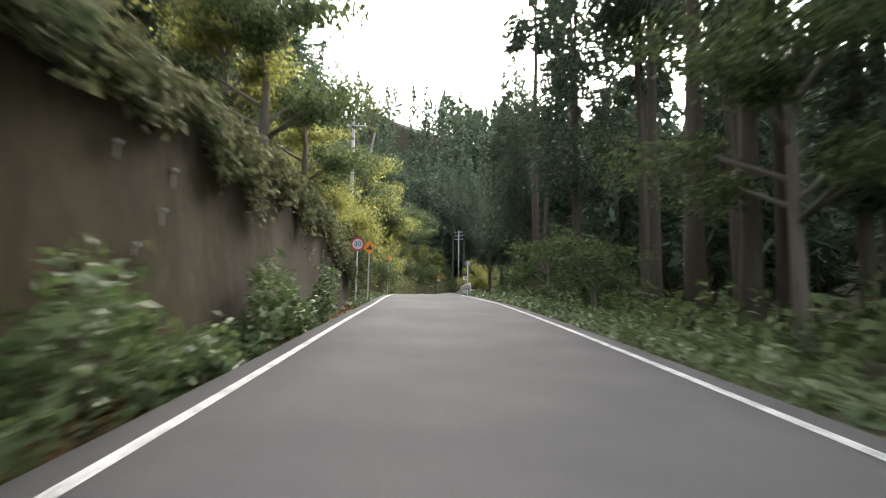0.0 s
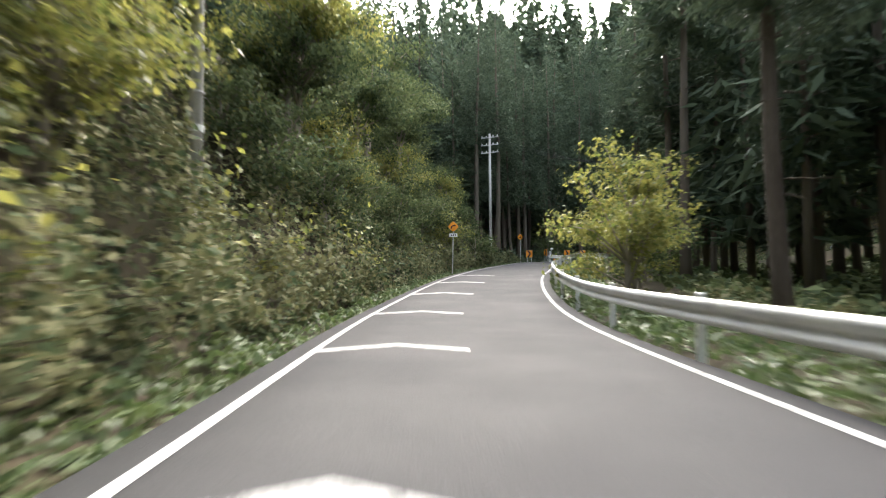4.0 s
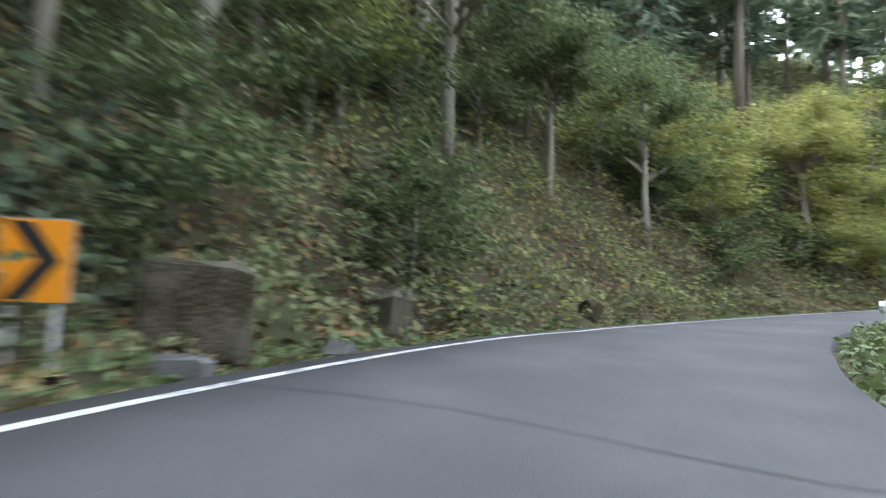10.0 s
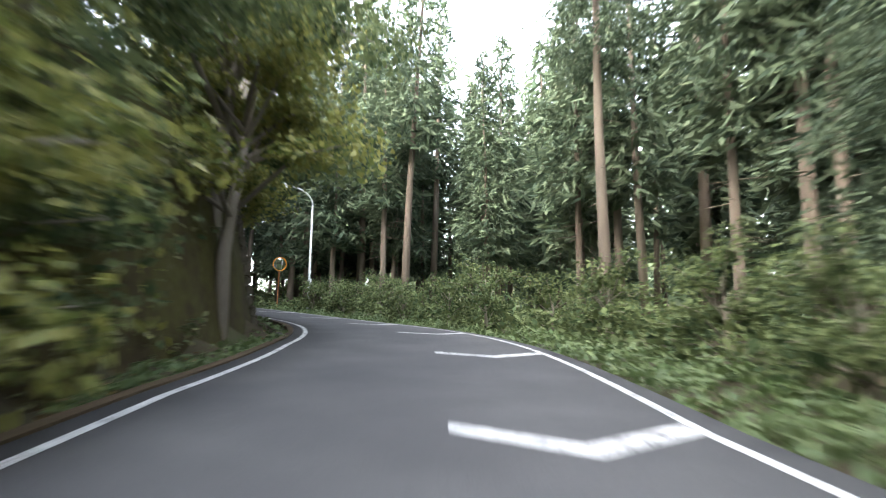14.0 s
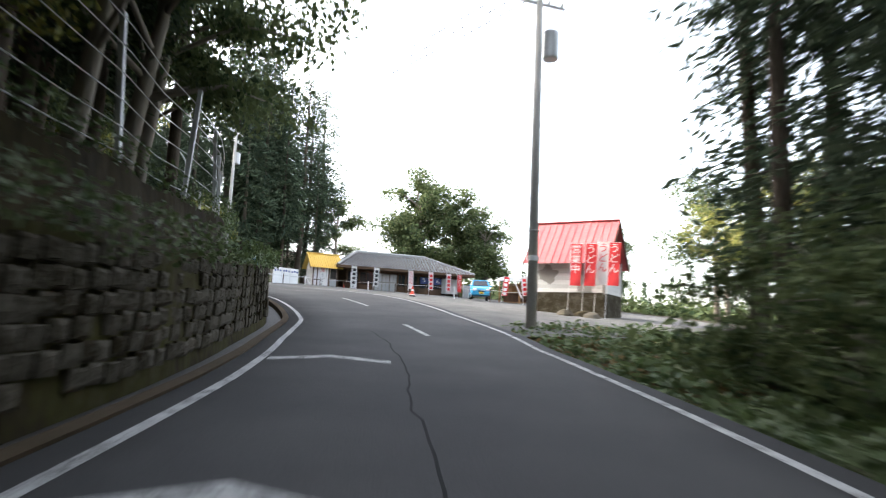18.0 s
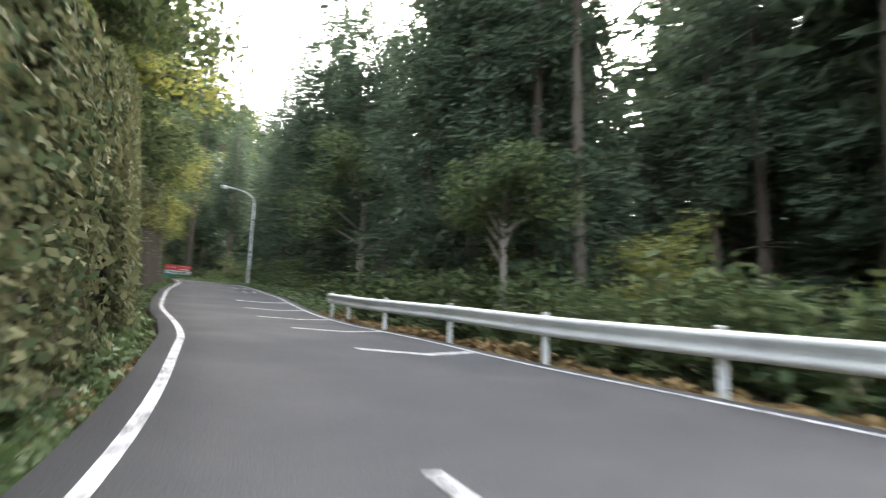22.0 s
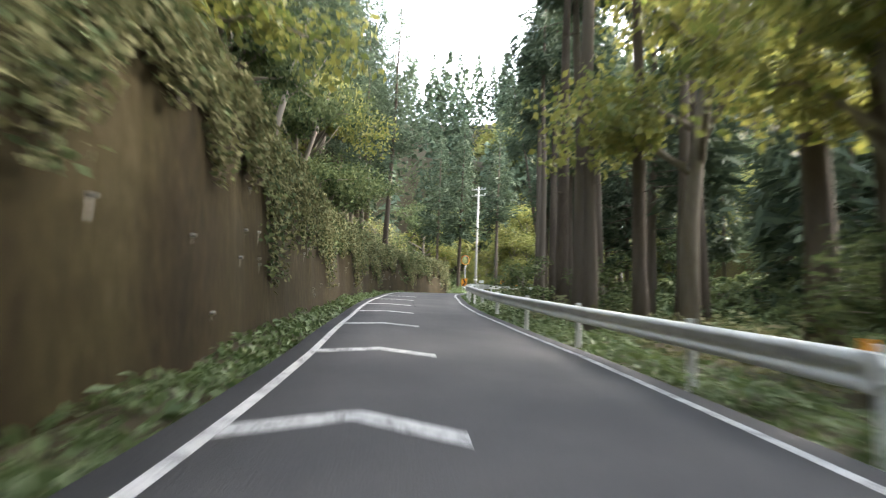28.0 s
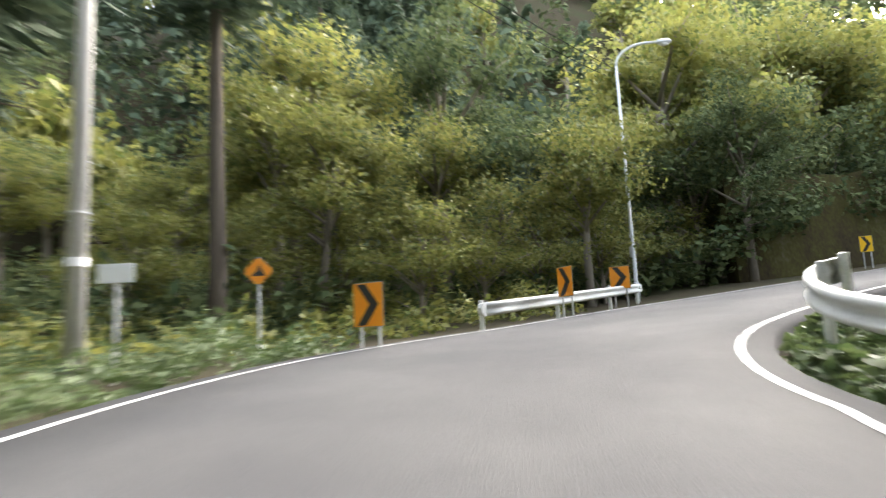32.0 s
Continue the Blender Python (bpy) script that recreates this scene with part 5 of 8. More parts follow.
for a, b, i, q in ((13.5, 31, 3, 1.9), (17, 33, 2, 2.2), (21, 34.5, 3, 2.0), (24.5, 36, 3, 2.1), (28, 35.5, 2, 2.1), (32, 37, 2, 2.3), (36, 38, 3, 2.0), (19, 40, 3, 2.3), (27, 42, 1, 2.3), (34, 44, 3, 2.4)):
    tree("hillside_tree", GREENS[i], Matrix.Translation(end_spot(a, b, -0.2)) @ Matrix.Rotation(a, 4, "Z") @ Matrix.Scale(q, 4), "tall leafy tree behind the wall at the last bend", "trees beyond the last bend")
for a, b in ((14.5, 29.2), (17.5, 30.2), (20.5, 30.6), (23.5, 31.5), (27, 32), (30.5, 32.8), (34, 33.5)):
    tree("shrub", BUSHES[0], Matrix.Translation(end_spot(a, b, -0.2)) @ Matrix.Rotation(a * 1.9, 4, "Z") @ Matrix.Scale(2.3, 4), "dark leafy growth hanging over the wall top", "shrubs on the banks")


for u, lat, i in ((18.35, 9.6, 1), (18.6, 9.2, 0), (18.5, 12.5, 0), (18.78, 9.8, 1)):
    tree("cedar", FULL_CEDARS[i], place_on(u, lat), FULL, "cedars inside the bend")
for i in range(15):
    u = 13.0 + 0.24 * i
    tree("bush", BUSHES[(2, 0, 2)[i % 3]], place_on(u, right(u) + 3.0 + 0.5 * (i % 2)) @ Matrix.Scale((0.9, 0.8, 1.0)[i % 3], 4), "green leafy bush at the roadside", "roadside bushes")
wood(9.9, 11.5, -15, -8.5, 14, CEDARS, "cedar", DARK, "cedars beyond the hairpin")


# ---- uncountable growth ----
def wave(a, b, c=0.0):
    return np.sin(a * 1.7 + c) * np.cos(b * 1.3 - c) + 0.6 * np.sin(a * 3.9 + b * 2.7 + c) + 0.4 * np.cos(a * 8.3 - b * 6.1 + 2 * c)


def drape(name, label, mat, seed, u0, u1, off, tall, batter, per_metre, size, reach):
    """Creepers that hang from the top of a wall down its face."""
    rng = np.random.default_rng(seed)
    n = int((u1 - u0) * 13.5 * per_metre * 1.6)
    size = size * 0.78
    u = rng.uniform(u0, u1, n)
    grid = np.linspace(u0, u1, 200)
    h = np.interp(u, grid, [tall(q) for q in grid])
    edge = np.interp(u, grid, [left(q) - off for q in grid])
    hang = reach * np.clip(0.5 + 0.45 * wave(u * 9, u * 4, seed), 0.08, 1.4)
    down = np.minimum(h - 0.2, hang * rng.uniform(0, 1, n) ** 1.4 - 0.5 * rng.uniform(0, 1, n))
    lat = edge - batter * (h - np.maximum(down, 0)) + 0.05 + 0.35 * rng.uniform(0, 1, n) ** 2
    x, y, z, tx, ty = (np.interp(u, ST, q) for q in (LX, LY, LZ, TX, TY))
    pos = np.stack([x + ty * lat, y - tx * lat, z + h - down], 1)
    return tagged(new(name, quads_mesh(name, leaves(rng, pos, np.stack([ty, -tx, np.full(n, 0.5)], 1), np.full(n, size), 1.8), mat)), label, "foliage", kind="stuff")


def far_wood(name, label, seed, u0, u1, lat0, lat1, n, off=26, box=None, mat=None, fine=False):
    """Far trees on the slopes, too many to count, beside a stretch of the road or in a box of the plan."""
    rng = np.random.default_rng(seed)
    u, lat = rng.uniform(u0, u1, n), rng.uniform(lat0, lat1, n)
    x, y, tx, ty = (np.interp(u, ST, q) for q in (LX, LY, TX, TY))
    px, py = (rng.uniform(box[0], box[1], n), rng.uniform(box[2], box[3], n)) if box else (x + ty * lat, y - tx * lat)
    room = np.array([np.hypot(LX - a, LY - b).min() for a, b in zip(px, py)])
    px, py = px[room > off], py[room > off]
    fine = fine or bool(box)
    m, h = 190 if fine else 75, rng.uniform(15, 26, len(px)) * (0.7 if box else 1.0)
    g = rng.uniform(0.12, 1, (len(px), m))
    r = 3.2 * (1 - g) ** 0.8 * rng.uniform(0.5, 1.1, g.shape) + 0.1
    a = rng.uniform(0, math.tau, g.shape)
    pos = np.stack([px[:, None] + np.cos(a) * r, py[:, None] + np.sin(a) * r, ground_z(px, py)[:, None] + g * h[:, None]], -1).reshape(-1, 3)
    face = np.stack([np.cos(a), np.sin(a), np.full(a.shape, 0.9)], -1).reshape(-1, 3)
    return tagged(new(name, quads_mesh(name, leaves(rng, pos, face, np.full(len(pos), 0.55 if fine else 1.0), 1.9, 0.5), mat or CEDAR)), label, "forest", kind="stuff")


def carpet(name, label, mat, seed, u0, u1, lat0, lat1, per_metre, size, tall, droop=0.0, wild=0.8, lift=0.0, patchy=-9.0):
    """Leaves over a stretch of ground beside the road, heaped into uneven clumps up to tall metres deep."""
    rng = np.random.default_rng(seed)
    f0 = lat0 if callable(lat0) else (lambda u: lat0)
    f1 = lat1 if callable(lat1) else (lambda u: lat1)
    fine = 1.7 if mat in (BANKLEAF, GOLD, WEED) and size < 0.2 else 1.0
    n = int((u1 - u0) * 13.5 * per_metre * fine)
    size = size * fine ** -0.55
    u = rng.uniform(u0, u1, n)
    g = rng.uniform(0, 1, n)
    grid = np.linspace(u0, u1, 200)
    a, b = np.interp(u, grid, [f0(q) for q in grid]), np.interp(u, grid, [f1(q) for q in grid])
    lat = a + (b - a) * g
    x, y, tx, ty = (np.interp(u, ST, q) for q in (LX, LY, TX, TY))
    px, py = x + ty * lat, y - tx * lat
    e = 0.4
    z = ground_z(px, py)
    sx, sy = (ground_z(px + e, py) - z) / e, (ground_z(px, py + e) - z) / e
    nrm = np.stack([-sx, -sy, np.ones(n)], 1)
    nrm /= np.linalg.norm(nrm, axis=1)[:, None]
    heap = np.clip(0.45 + 0.4 * wave(px * 0.9, py * 0.9, seed), 0.05, 1.3) * tall
    deep = heap * rng.uniform(0.0, 1.0, n) ** 0.5
    pos = np.stack([px, py, z + lift], 1) + nrm * deep[:, None]
    pos[:, 2] -= droop * rng.uniform(0, 1, n)
    keep = wave(px * 0.5, py * 0.5, seed + 2.0) > patchy
    face = nrm + np.array([0, 0, 0.3])
    ob = new(name, quads_mesh(name, leaves(rng, pos, face, np.full(n, size), 1.8, wild)[keep], mat))
    return tagged(ob, label, "foliage", kind="stuff")


BANK = "dense tangle of shrubs and creepers on the steep bank"
carpet("bank_foliage", BANK, BANKLEAF, 1, -1.3, 1.6, lambda u: left(u) - 2.0, lambda u: left(u) - 9, 627, 0.15, 1.7)
carpet("bank_foliage", BANK, BANKLEAF, 2, 1.5, 4.8, lambda u: left(u) - 1.3, lambda u: left(u) - 8.5, 798, 0.14, 1.6)
carpet("bank_foliage", BANK, BANKLEAF, 3, 4.7, 8.1, lambda u: left(u) - 1.2, lambda u: left(u) - 8.5, 798, 0.14, 1.6)
carpet("bank_foliage", BANK, GOLD, 4, 1.5, 7.9, lambda u: left(u) - 2.5, lambda u: left(u) - 8, 171, 0.15, 2.1, patchy=0.2)
carpet("bank_foliage", "patchy shrubs and creepers on the cut earth bank", BANKLEAF, 5, 10.3, 14.7, lambda u: left(u) - 1.3, lambda u: left(u) - 8.5, 494, 0.13, 1.3, patchy=-0.75)
carpet("bank_foliage", "dark creepers hanging over the tall wall", BANKLEAF, 6, 14.5, 17.0, lambda u: left(u) - 2.6, lambda u: left(u) - 7, 304, 0.14, 1.5, lift=0.6)
carpet("bank_foliage", "grass and creepers on top of the mossy walls", WEED, 7, 16.9, 20.8, lambda u: left(u) - 2.6, lambda u: left(u) - 6, 200, 0.10, 0.3)
carpet("bank_foliage", BANK, BANKLEAF, 8, 20.6, 22.7, lambda u: left(u) - 1.0, lambda u: left(u) - 7, 722, 0.14, 1.6)
carpet("bank_foliage", "shrubs and creepers above the brown wall", BANKLEAF, 9, 22.6, 27.2, lambda u: left(u) - 1.9, lambda u: left(u) - 7, 570, 0.14, 1.7, lift=0.4)
carpet("bank_foliage", "shrubs and creepers above the brown wall", BANKLEAF, 10, 27.0, 32.1, lambda u: left(u) - 2.2, lambda u: left(u) - 7.5, 570, 0.13, 1.5, lift=0.4)
carpet("bank_foliage", "yellowing creepers on the cut earth bank", GOLD, 13, 10.9, 14.7, lambda u: left(u) - 1.5, lambda u: left(u) - 8.5, 150, 0.14, 1.6, patchy=-0.1)
carpet("bank_foliage", "yellowing creepers above the brown wall", GOLD, 14, 22.6, 27.2, lambda u: left(u) - 1.9, lambda u: left(u) - 7, 80, 0.13, 1.9, lift=0.4, patchy=0.25)
carpet("bank_foliage", "yellowing creepers above the brown wall", GOLD, 15, 27.0, 31.7, lambda u: left(u) - 2.2, lambda u: left(u) - 7, 150, 0.13, 1.8, lift=0.4, patchy=-0.1)
carpet("dead_leaves", "brown dead leaves and bare twigs over the cut bank", DRY, 16, 9.8, 13.2, lambda u: left(u) - 1.2, lambda u: left(u) - 13, 330, 0.13, 0.12, wild=1.2)
carpet("dead_leaves", "brown dead leaves at the foot of the bank", DRY, 11, 10.2, 16.9, lambda u: left(u) - 0.35, lambda u: left(u) - 1.9, 60, 0.09, 0.08)
carpet("dead_leaves", "brown dead leaves under the guard rail", DRY, 12, 21.3, 24.3, lambda u: right(u) + 0.3, lambda u: right(u) + 1.6, 240, 0.09, 0.3, wild=1.2)
VERGE = "low green weeds and grass along the road edge"
for i, (u0, u1, o0, o1, per, tall) in enumerate(((1.4, 8.7, 0.35, 1.6, 110, 0.3), (8.6, 10.3, 0.35, 1.6, 120, 0.35), (10.3, 12.6, 0.35, 1.4, 60, 0.3), (14.4, 16.6, 0.4, 1.3, 60, 0.4),
                                                 (23.9, 27.1, 0.3, 0.95, 70, 0.35), (27.0, 31.8, 0.35, 1.3, 80, 0.4), (31.9, 33.3, 0.6, 5.5, 300, 0.95))):
    carpet("verge_weeds", VERGE, WEED, 30 + i, u0, u1, lambda u, o=o0: left(u) - o, lambda u, o=o1: left(u) - o, per, 0.11, tall, wild=1.0)
for i, (u0, u1, o0, o1, per, tall) in enumerate(((-1, 2.4, 0.35, 3.2, 190, 0.55), (2.3, 6.3, 0.35, 2.6, 110, 0.45), (6.2, 10.5, 0.35, 2.6, 120, 0.35), (10.5, 12.9, 0.4, 3.0, 130, 0.5), (12.7, 17.1, 0.35, 2.6, 170, 0.5),
                                                 (17.0, 18.7, 0.35, 3.0, 160, 0.5), (18.3, 19.2, 0.35, 10.0, 620, 0.4), (24.1, 28.3, 0.35, 2.8, 170, 0.6), (28.2, 30.8, 0.35, 2.4, 130, 0.4), (30.7, 33.8, 0.4, 2.6, 130, 0.4))):
    carpet("verge_weeds", VERGE, WEED, 50 + i, u0, u1, lambda u, o=o0: right(u) + o, lambda u, o=o1: right(u) + o, per, 0.12, tall, wild=1.0)
THICKET = "thicket of leafy shrubs and ferns at the forest edge"
for i, (u0, u1, o0, o1, per, tall) in enumerate(((-1, 2.3, 2.8, 6.5, 160, 1.5), (2.3, 5.4, 3.0, 7, 90, 1.0), (7.0, 11.8, 3, 8, 100, 0.9), (11.6, 16.7, 2.2, 8, 260, 1.6), (16.7, 18.85, 1.8, 8, 380, 0.9),
                                                 (21.5, 24.6, 1.9, 7, 420, 2.4), (24.4, 28.2, 2.2, 7.5, 400, 2.0), (28.1, 33.2, 2.6, 8, 150, 1.0))):
    carpet("forest_edge_shrubs", THICKET, LEAF if i in (0, 3, 4, 5, 6) else BANKLEAF, 70 + i, u0, u1, lambda u, o=o0: right(u) + o, lambda u, o=o1: right(u) + o, per, 0.16, tall)
carpet("forest_edge_shrubs", "low leafy undergrowth beneath the cedars beyond the hairpin", CEDAR, 90, 7.8, 10.6, lambda u: left(u) - 2.4, lambda u: left(u) - 16, 420, 0.16, 1.3)
carpet("forest_edge_shrubs", "dark undergrowth on the slope beyond the hairpin", CEDAR, 92, 7.6, 10.6, lambda u: left(u) - 15, lambda u: left(u) - 48, 420, 0.45, 3.0)
carpet("forest_edge_shrubs", "sunlit undergrowth beyond the last bend", GOLD, 91, 31.6, 34.5, lambda u: left(u) - 4, lambda u: left(u) - 18, 260, 0.18, 1.3)

NORTH = table((22.3, 2.6), (23.2, 4.0), (24, 4.6), (26.2, 4.4), (27.05, 3.0))
FARW = table((27.0, 3.0), (27.5, 4.4), (28.8, 4.0), (29.6, 3.2), (31.4, 3.0), (32.05, 2.8))
SOUTH = table((-1.5, 3.6), (0.8, 3.2), (1.3, 2.6), (1.52, 1.2))
drape("hanging_creepers", "creepers hanging down the brown wall", BANKLEAF, 101, -1.4, 1.55, 1.15, SOUTH, 0.12, 300, 0.11, 1.1)
drape("hanging_creepers", "thick curtain of creepers over the brown wall", BANKLEAF, 107, 22.2, 24.1, 0.95, NORTH, 0.12, 1300, 0.095, 5.0)
drape("hanging_creepers", "creepers hanging down the brown wall", BANKLEAF, 102, 22.2, 27.0, 1.0, NORTH, 0.12, 300, 0.11, 1.6)
drape("hanging_creepers", "creepers hanging down the brown wall", BANKLEAF, 103, 27.0, 32.05, 1.35, FARW, 0.12, 560, 0.1, 2.5)
drape("hanging_creepers", "dark creepers on the tall stone wall", BANKLEAF, 104, 14.4, 17.0, 1.3, table((14.5, 2.5), (15.1, 5.5), (16.2, 5.2), (16.6, 3.8), (16.95, 3.0)), 0.22, 60, 0.15, 1.0)
drape("hanging_creepers", "grass hanging over the mossy wall", WEED, 105, 16.9, 20.7, 0.85, table((16.9, 1.5), (18, 1.45), (20.72, 1.3)), 0.1, 70, 0.07, 0.25)
drape("hanging_creepers", "grass hanging over the mossy wall", WEED, 106, 16.9, 20.6, 1.9, table((16.9, 2.9), (19, 2.6), (20.3, 2.3), (20.6, 1.9)), 0.15, 45, 0.07, 0.22)
WOODS = "dense conifer forest covering the far slopes"
far_wood("far_forest", WOODS, 201, -1, 8, -110, -26, 330)
far_wood("far_forest", WOODS, 202, 7, 14, -150, -40, 420)
far_wood("far_forest", WOODS, 203, -1, 9, 30, 70, 120)
far_wood("far_forest", WOODS, 204, 22.4, 31, 30, 150, 400)
far_wood("far_forest", WOODS, 205, 22, 33, -110, -26, 330)
far_wood("far_forest", WOODS, 208, 12, 18.6, 34, 130, 360)
far_wood("far_forest", WOODS, 207, 18.3, 21.7, 170, 330, 300)
far_wood("far_forest", "leafy wood covering the hill beyond the last bend", 210, 0, 1, 0, 1, 330, 66, (35, 130, 300, 400), LEAF)
far_wood("far_forest", "leafy wood covering the hill beyond the last bend", 211, 0, 1, 0, 1, 150, 34, (40, 130, 255, 330), LEAF)
far_wood("far_forest", WOODS, 206, 30, 37, -150, 120, 320, fine=True)
carpet("forest_edge_shrubs", "leafy undergrowth on the slope beyond the last bend", LEAF, 93, 31.8, 36.5, lambda u: left(u) - 8, lambda u: left(u) - 60, 1200, 0.24, 2.6)
carpet("dead_leaves", "dead leaves and earth at the foot of the brown wall", DRY, 17, -1.3, 1.6, lambda u: left(u) - 0.3, lambda u: left(u) - 1.15, 130, 0.07, 0.06)
carpet("verge_weeds", "tall weeds at the foot of the brown wall", WEED, 94, -1.3, 1.0, lambda u: left(u) - 0.4, lambda u: left(u) - 1.1, 260, 0.12, 1.3, wild=1.0)
far_wood("far_forest", WOODS, 209, 32, 37, -120, -40, 240, 42, fine=True)
carpet("forest_edge_shrubs", "low undergrowth on the forest floor", LEAF, 95, 27.8, 33.0, lambda u: right(u) + 7, lambda u: right(u) + 34, 420, 0.3, 0.8)
carpet("forest_edge_shrubs", "low undergrowth on the forest floor", LEAF, 96, 12.0, 18.2, lambda u: right(u) + 7.5, lambda u: right(u) + 34, 330, 0.3, 0.8)
carpet("dry_grass", "patch of dry brown grass between the road and the red-roofed hut", DRY, 112, 18.5, 19.15, lambda u: right(u) + 0.4, lambda u: right(u) + 9, 420, 0.1, 0.2, wild=1.1)
carpet("forest_edge_shrubs", "tall undergrowth between the bend and the yard", LEAF, 110, 16.6, 18.5, lambda u: right(u) + 8, lambda u: right(u) + 24, 330, 0.26, 3.2)
carpet("forest_edge_shrubs", "low undergrowth on the forest floor", LEAF, 97, -0.8, 8.0, lambda u: right(u) + 6, lambda u: right(u) + 28, 330, 0.3, 0.7)
carpet("forest_edge_shrubs", "dark undergrowth on the slope above the cut bank", BANKLEAF, 98, 9.6, 15.0, lambda u: left(u) - 8, lambda u: left(u) - 32, 420, 0.34, 1.6)
carpet("dead_leaves", "dead leaves along the foot of the wall", DRY, 18, 21.9, 24.4, lambda u: left(u) - 0.3, lambda u: left(u) - 1.1, 110, 0.07, 0.08)
carpet("verge_weeds", VERGE, WEED, 49, 22.1, 24.1, lambda u: left(u) - 0.4, lambda u: left(u) - 1.1, 110, 0.1, 0.4, wild=1.0)
carpet("verge_weeds", VERGE, WEED, 48, 20.7, 22.3, lambda u: left(u) - 0.35, lambda u: left(u) - 1.6, 70, 0.1, 0.25, wild=1.0)
carpet("forest_edge_shrubs", "green growth on the far side of the yard", LEAF, 99, 20.9, 21.95, lambda u: right(u) + 21, lambda u: right(u) + 62, 420, 0.45, 2.2)
carpet("forest_edge_shrubs", "green growth on the far side of the yard", LEAF, 100, 18.7, 21.0, lambda u: right(u) + 36, lambda u: right(u) + 75, 420, 0.45, 2.0)


# ---- poles, lamps and signs ----
def post_kit(h, r, tilt=0.0, deep=0.4):
    return Kit().tube([(0, 0, -deep), (tilt * h * 0.5, 0, h * 0.5), (tilt * h, 0, h)], r, 10)


def utility_pole(m, h=12.0, arms=2, label="grey concrete utility pole with crossarms", extra=False, plain=False):
    t = thing("utility_pole", label, "utility pole", "utility poles", m=m)
    part("shaft", Kit().tube([(0, 0, -0.6), (0, 0, h)], [0.165, 0.1], 14), POLE, t, smooth=True)
    for i in range(arms):
        z = h - 0.35 - 0.75 * i
        a = part("crossarm", Kit().box((0, 0, z), (1.8, 0.09, 0.09), 0.01), STEEL, t)
        for x in (-0.8, -0.35, 0.35, 0.8):
            part("insulator", Kit().tube([(x, 0, z + 0.04), (x, 0, z + 0.12), (x, 0, z + 0.13), (x, 0, z + 0.2)], [0.03, 0.045, 0.06, 0.03], 8), WHITE, a)
    for z in range(2, int(h) - 2):
        part("step_bolt", Kit().tube([(-0.2, 0, z + 0.0), (0.2, 0, z + 0.0)], 0.012, 5), STEEL, t)
    if extra:
        part("transformer", Kit().tube([(0.42, 0, h - 2.9), (0.42, 0, h - 2.85), (0.42, 0, h - 2.0), (0.42, 0, h - 1.95)], [0.22, 0.25, 0.25, 0.2], 16), STEEL, t, "grey drum transformer")
    for z, w in () if plain else ((2.2, 0.5), (3.1, 0.12)):
        part("band", Kit().tube([(0, 0, z), (0, 0, z + w * 0.3)], 0.172, 14), STEEL if w < 0.2 else WHITE, t)
    return t


def street_lamp(m, h=8.0, reach=1.6, label="pale street lamp with a curved arm"):
    t = thing("street_lamp", label, "street lamp", "street lamps", m=m)
    part("pole", Kit().tube([(0, 0, -0.4), (0, 0, 0.9), (0, 0, 0.95), (0, 0, h - 1.0)], [0.1, 0.1, 0.075, 0.055], 12), LAMPM, t, smooth=True)
    pts = [(-reach * (1 - math.cos(a)), 0, h - 1.0 + 1.05 * math.sin(a)) for a in [math.pi / 2 * i / 8 for i in range(9)]]
    part("arm", Kit().tube(pts + [(-reach - 0.35, 0, h + 0.08)], 0.055, 8), LAMPM, t, smooth=True)
    hd = part("lamp_head", Kit().tube([(-reach - 0.25, 0, h + 0.07), (-reach - 0.35, 0, h + 0.07), (-reach - 0.8, 0, h + 0.1), (-reach - 0.95, 0, h + 0.12)], [0.05, 0.11, 0.13, 0.04], 12), LAMPM, t, smooth=True)
    part("glass", Kit().tube([(-reach - 0.4, 0, h + 0.0), (-reach - 0.6, 0, h - 0.03), (-reach - 0.82, 0, h + 0.02)], [0.06, 0.1, 0.06], 10), WHITE, hd, smooth=True)
    part("service_box", Kit().box((0, -0.12, 2.2), (0.2, 0.14, 0.45), 0.02), STEEL, t)
    part("number_plate", Kit().box((0, -0.1, 2.9), (0.14, 0.02, 0.2), 0.005), WHITE, t)
    return t


def plate(outline, mat, name, parent, y=0.0, thick=0.006, label=""):
    return part(name, Kit().slab(outline, y - thick, y), mat, parent, label)


def bar(pts, w):
    """The outline of a bent bar through points in x and z."""
    side0, side1 = [], []
    for i, p in enumerate(pts):
        a, b = Vector(pts[max(i - 1, 0)]), Vector(pts[min(i + 1, len(pts) - 1)])
        d = (b - a).normalized()
        n = Vector((-d.y, d.x)) * w / 2
        side0.append((p[0] + n.x, p[1] + n.y))
        side1.append((p[0] - n.x, p[1] - n.y))
    return side0 + side1[::-1]


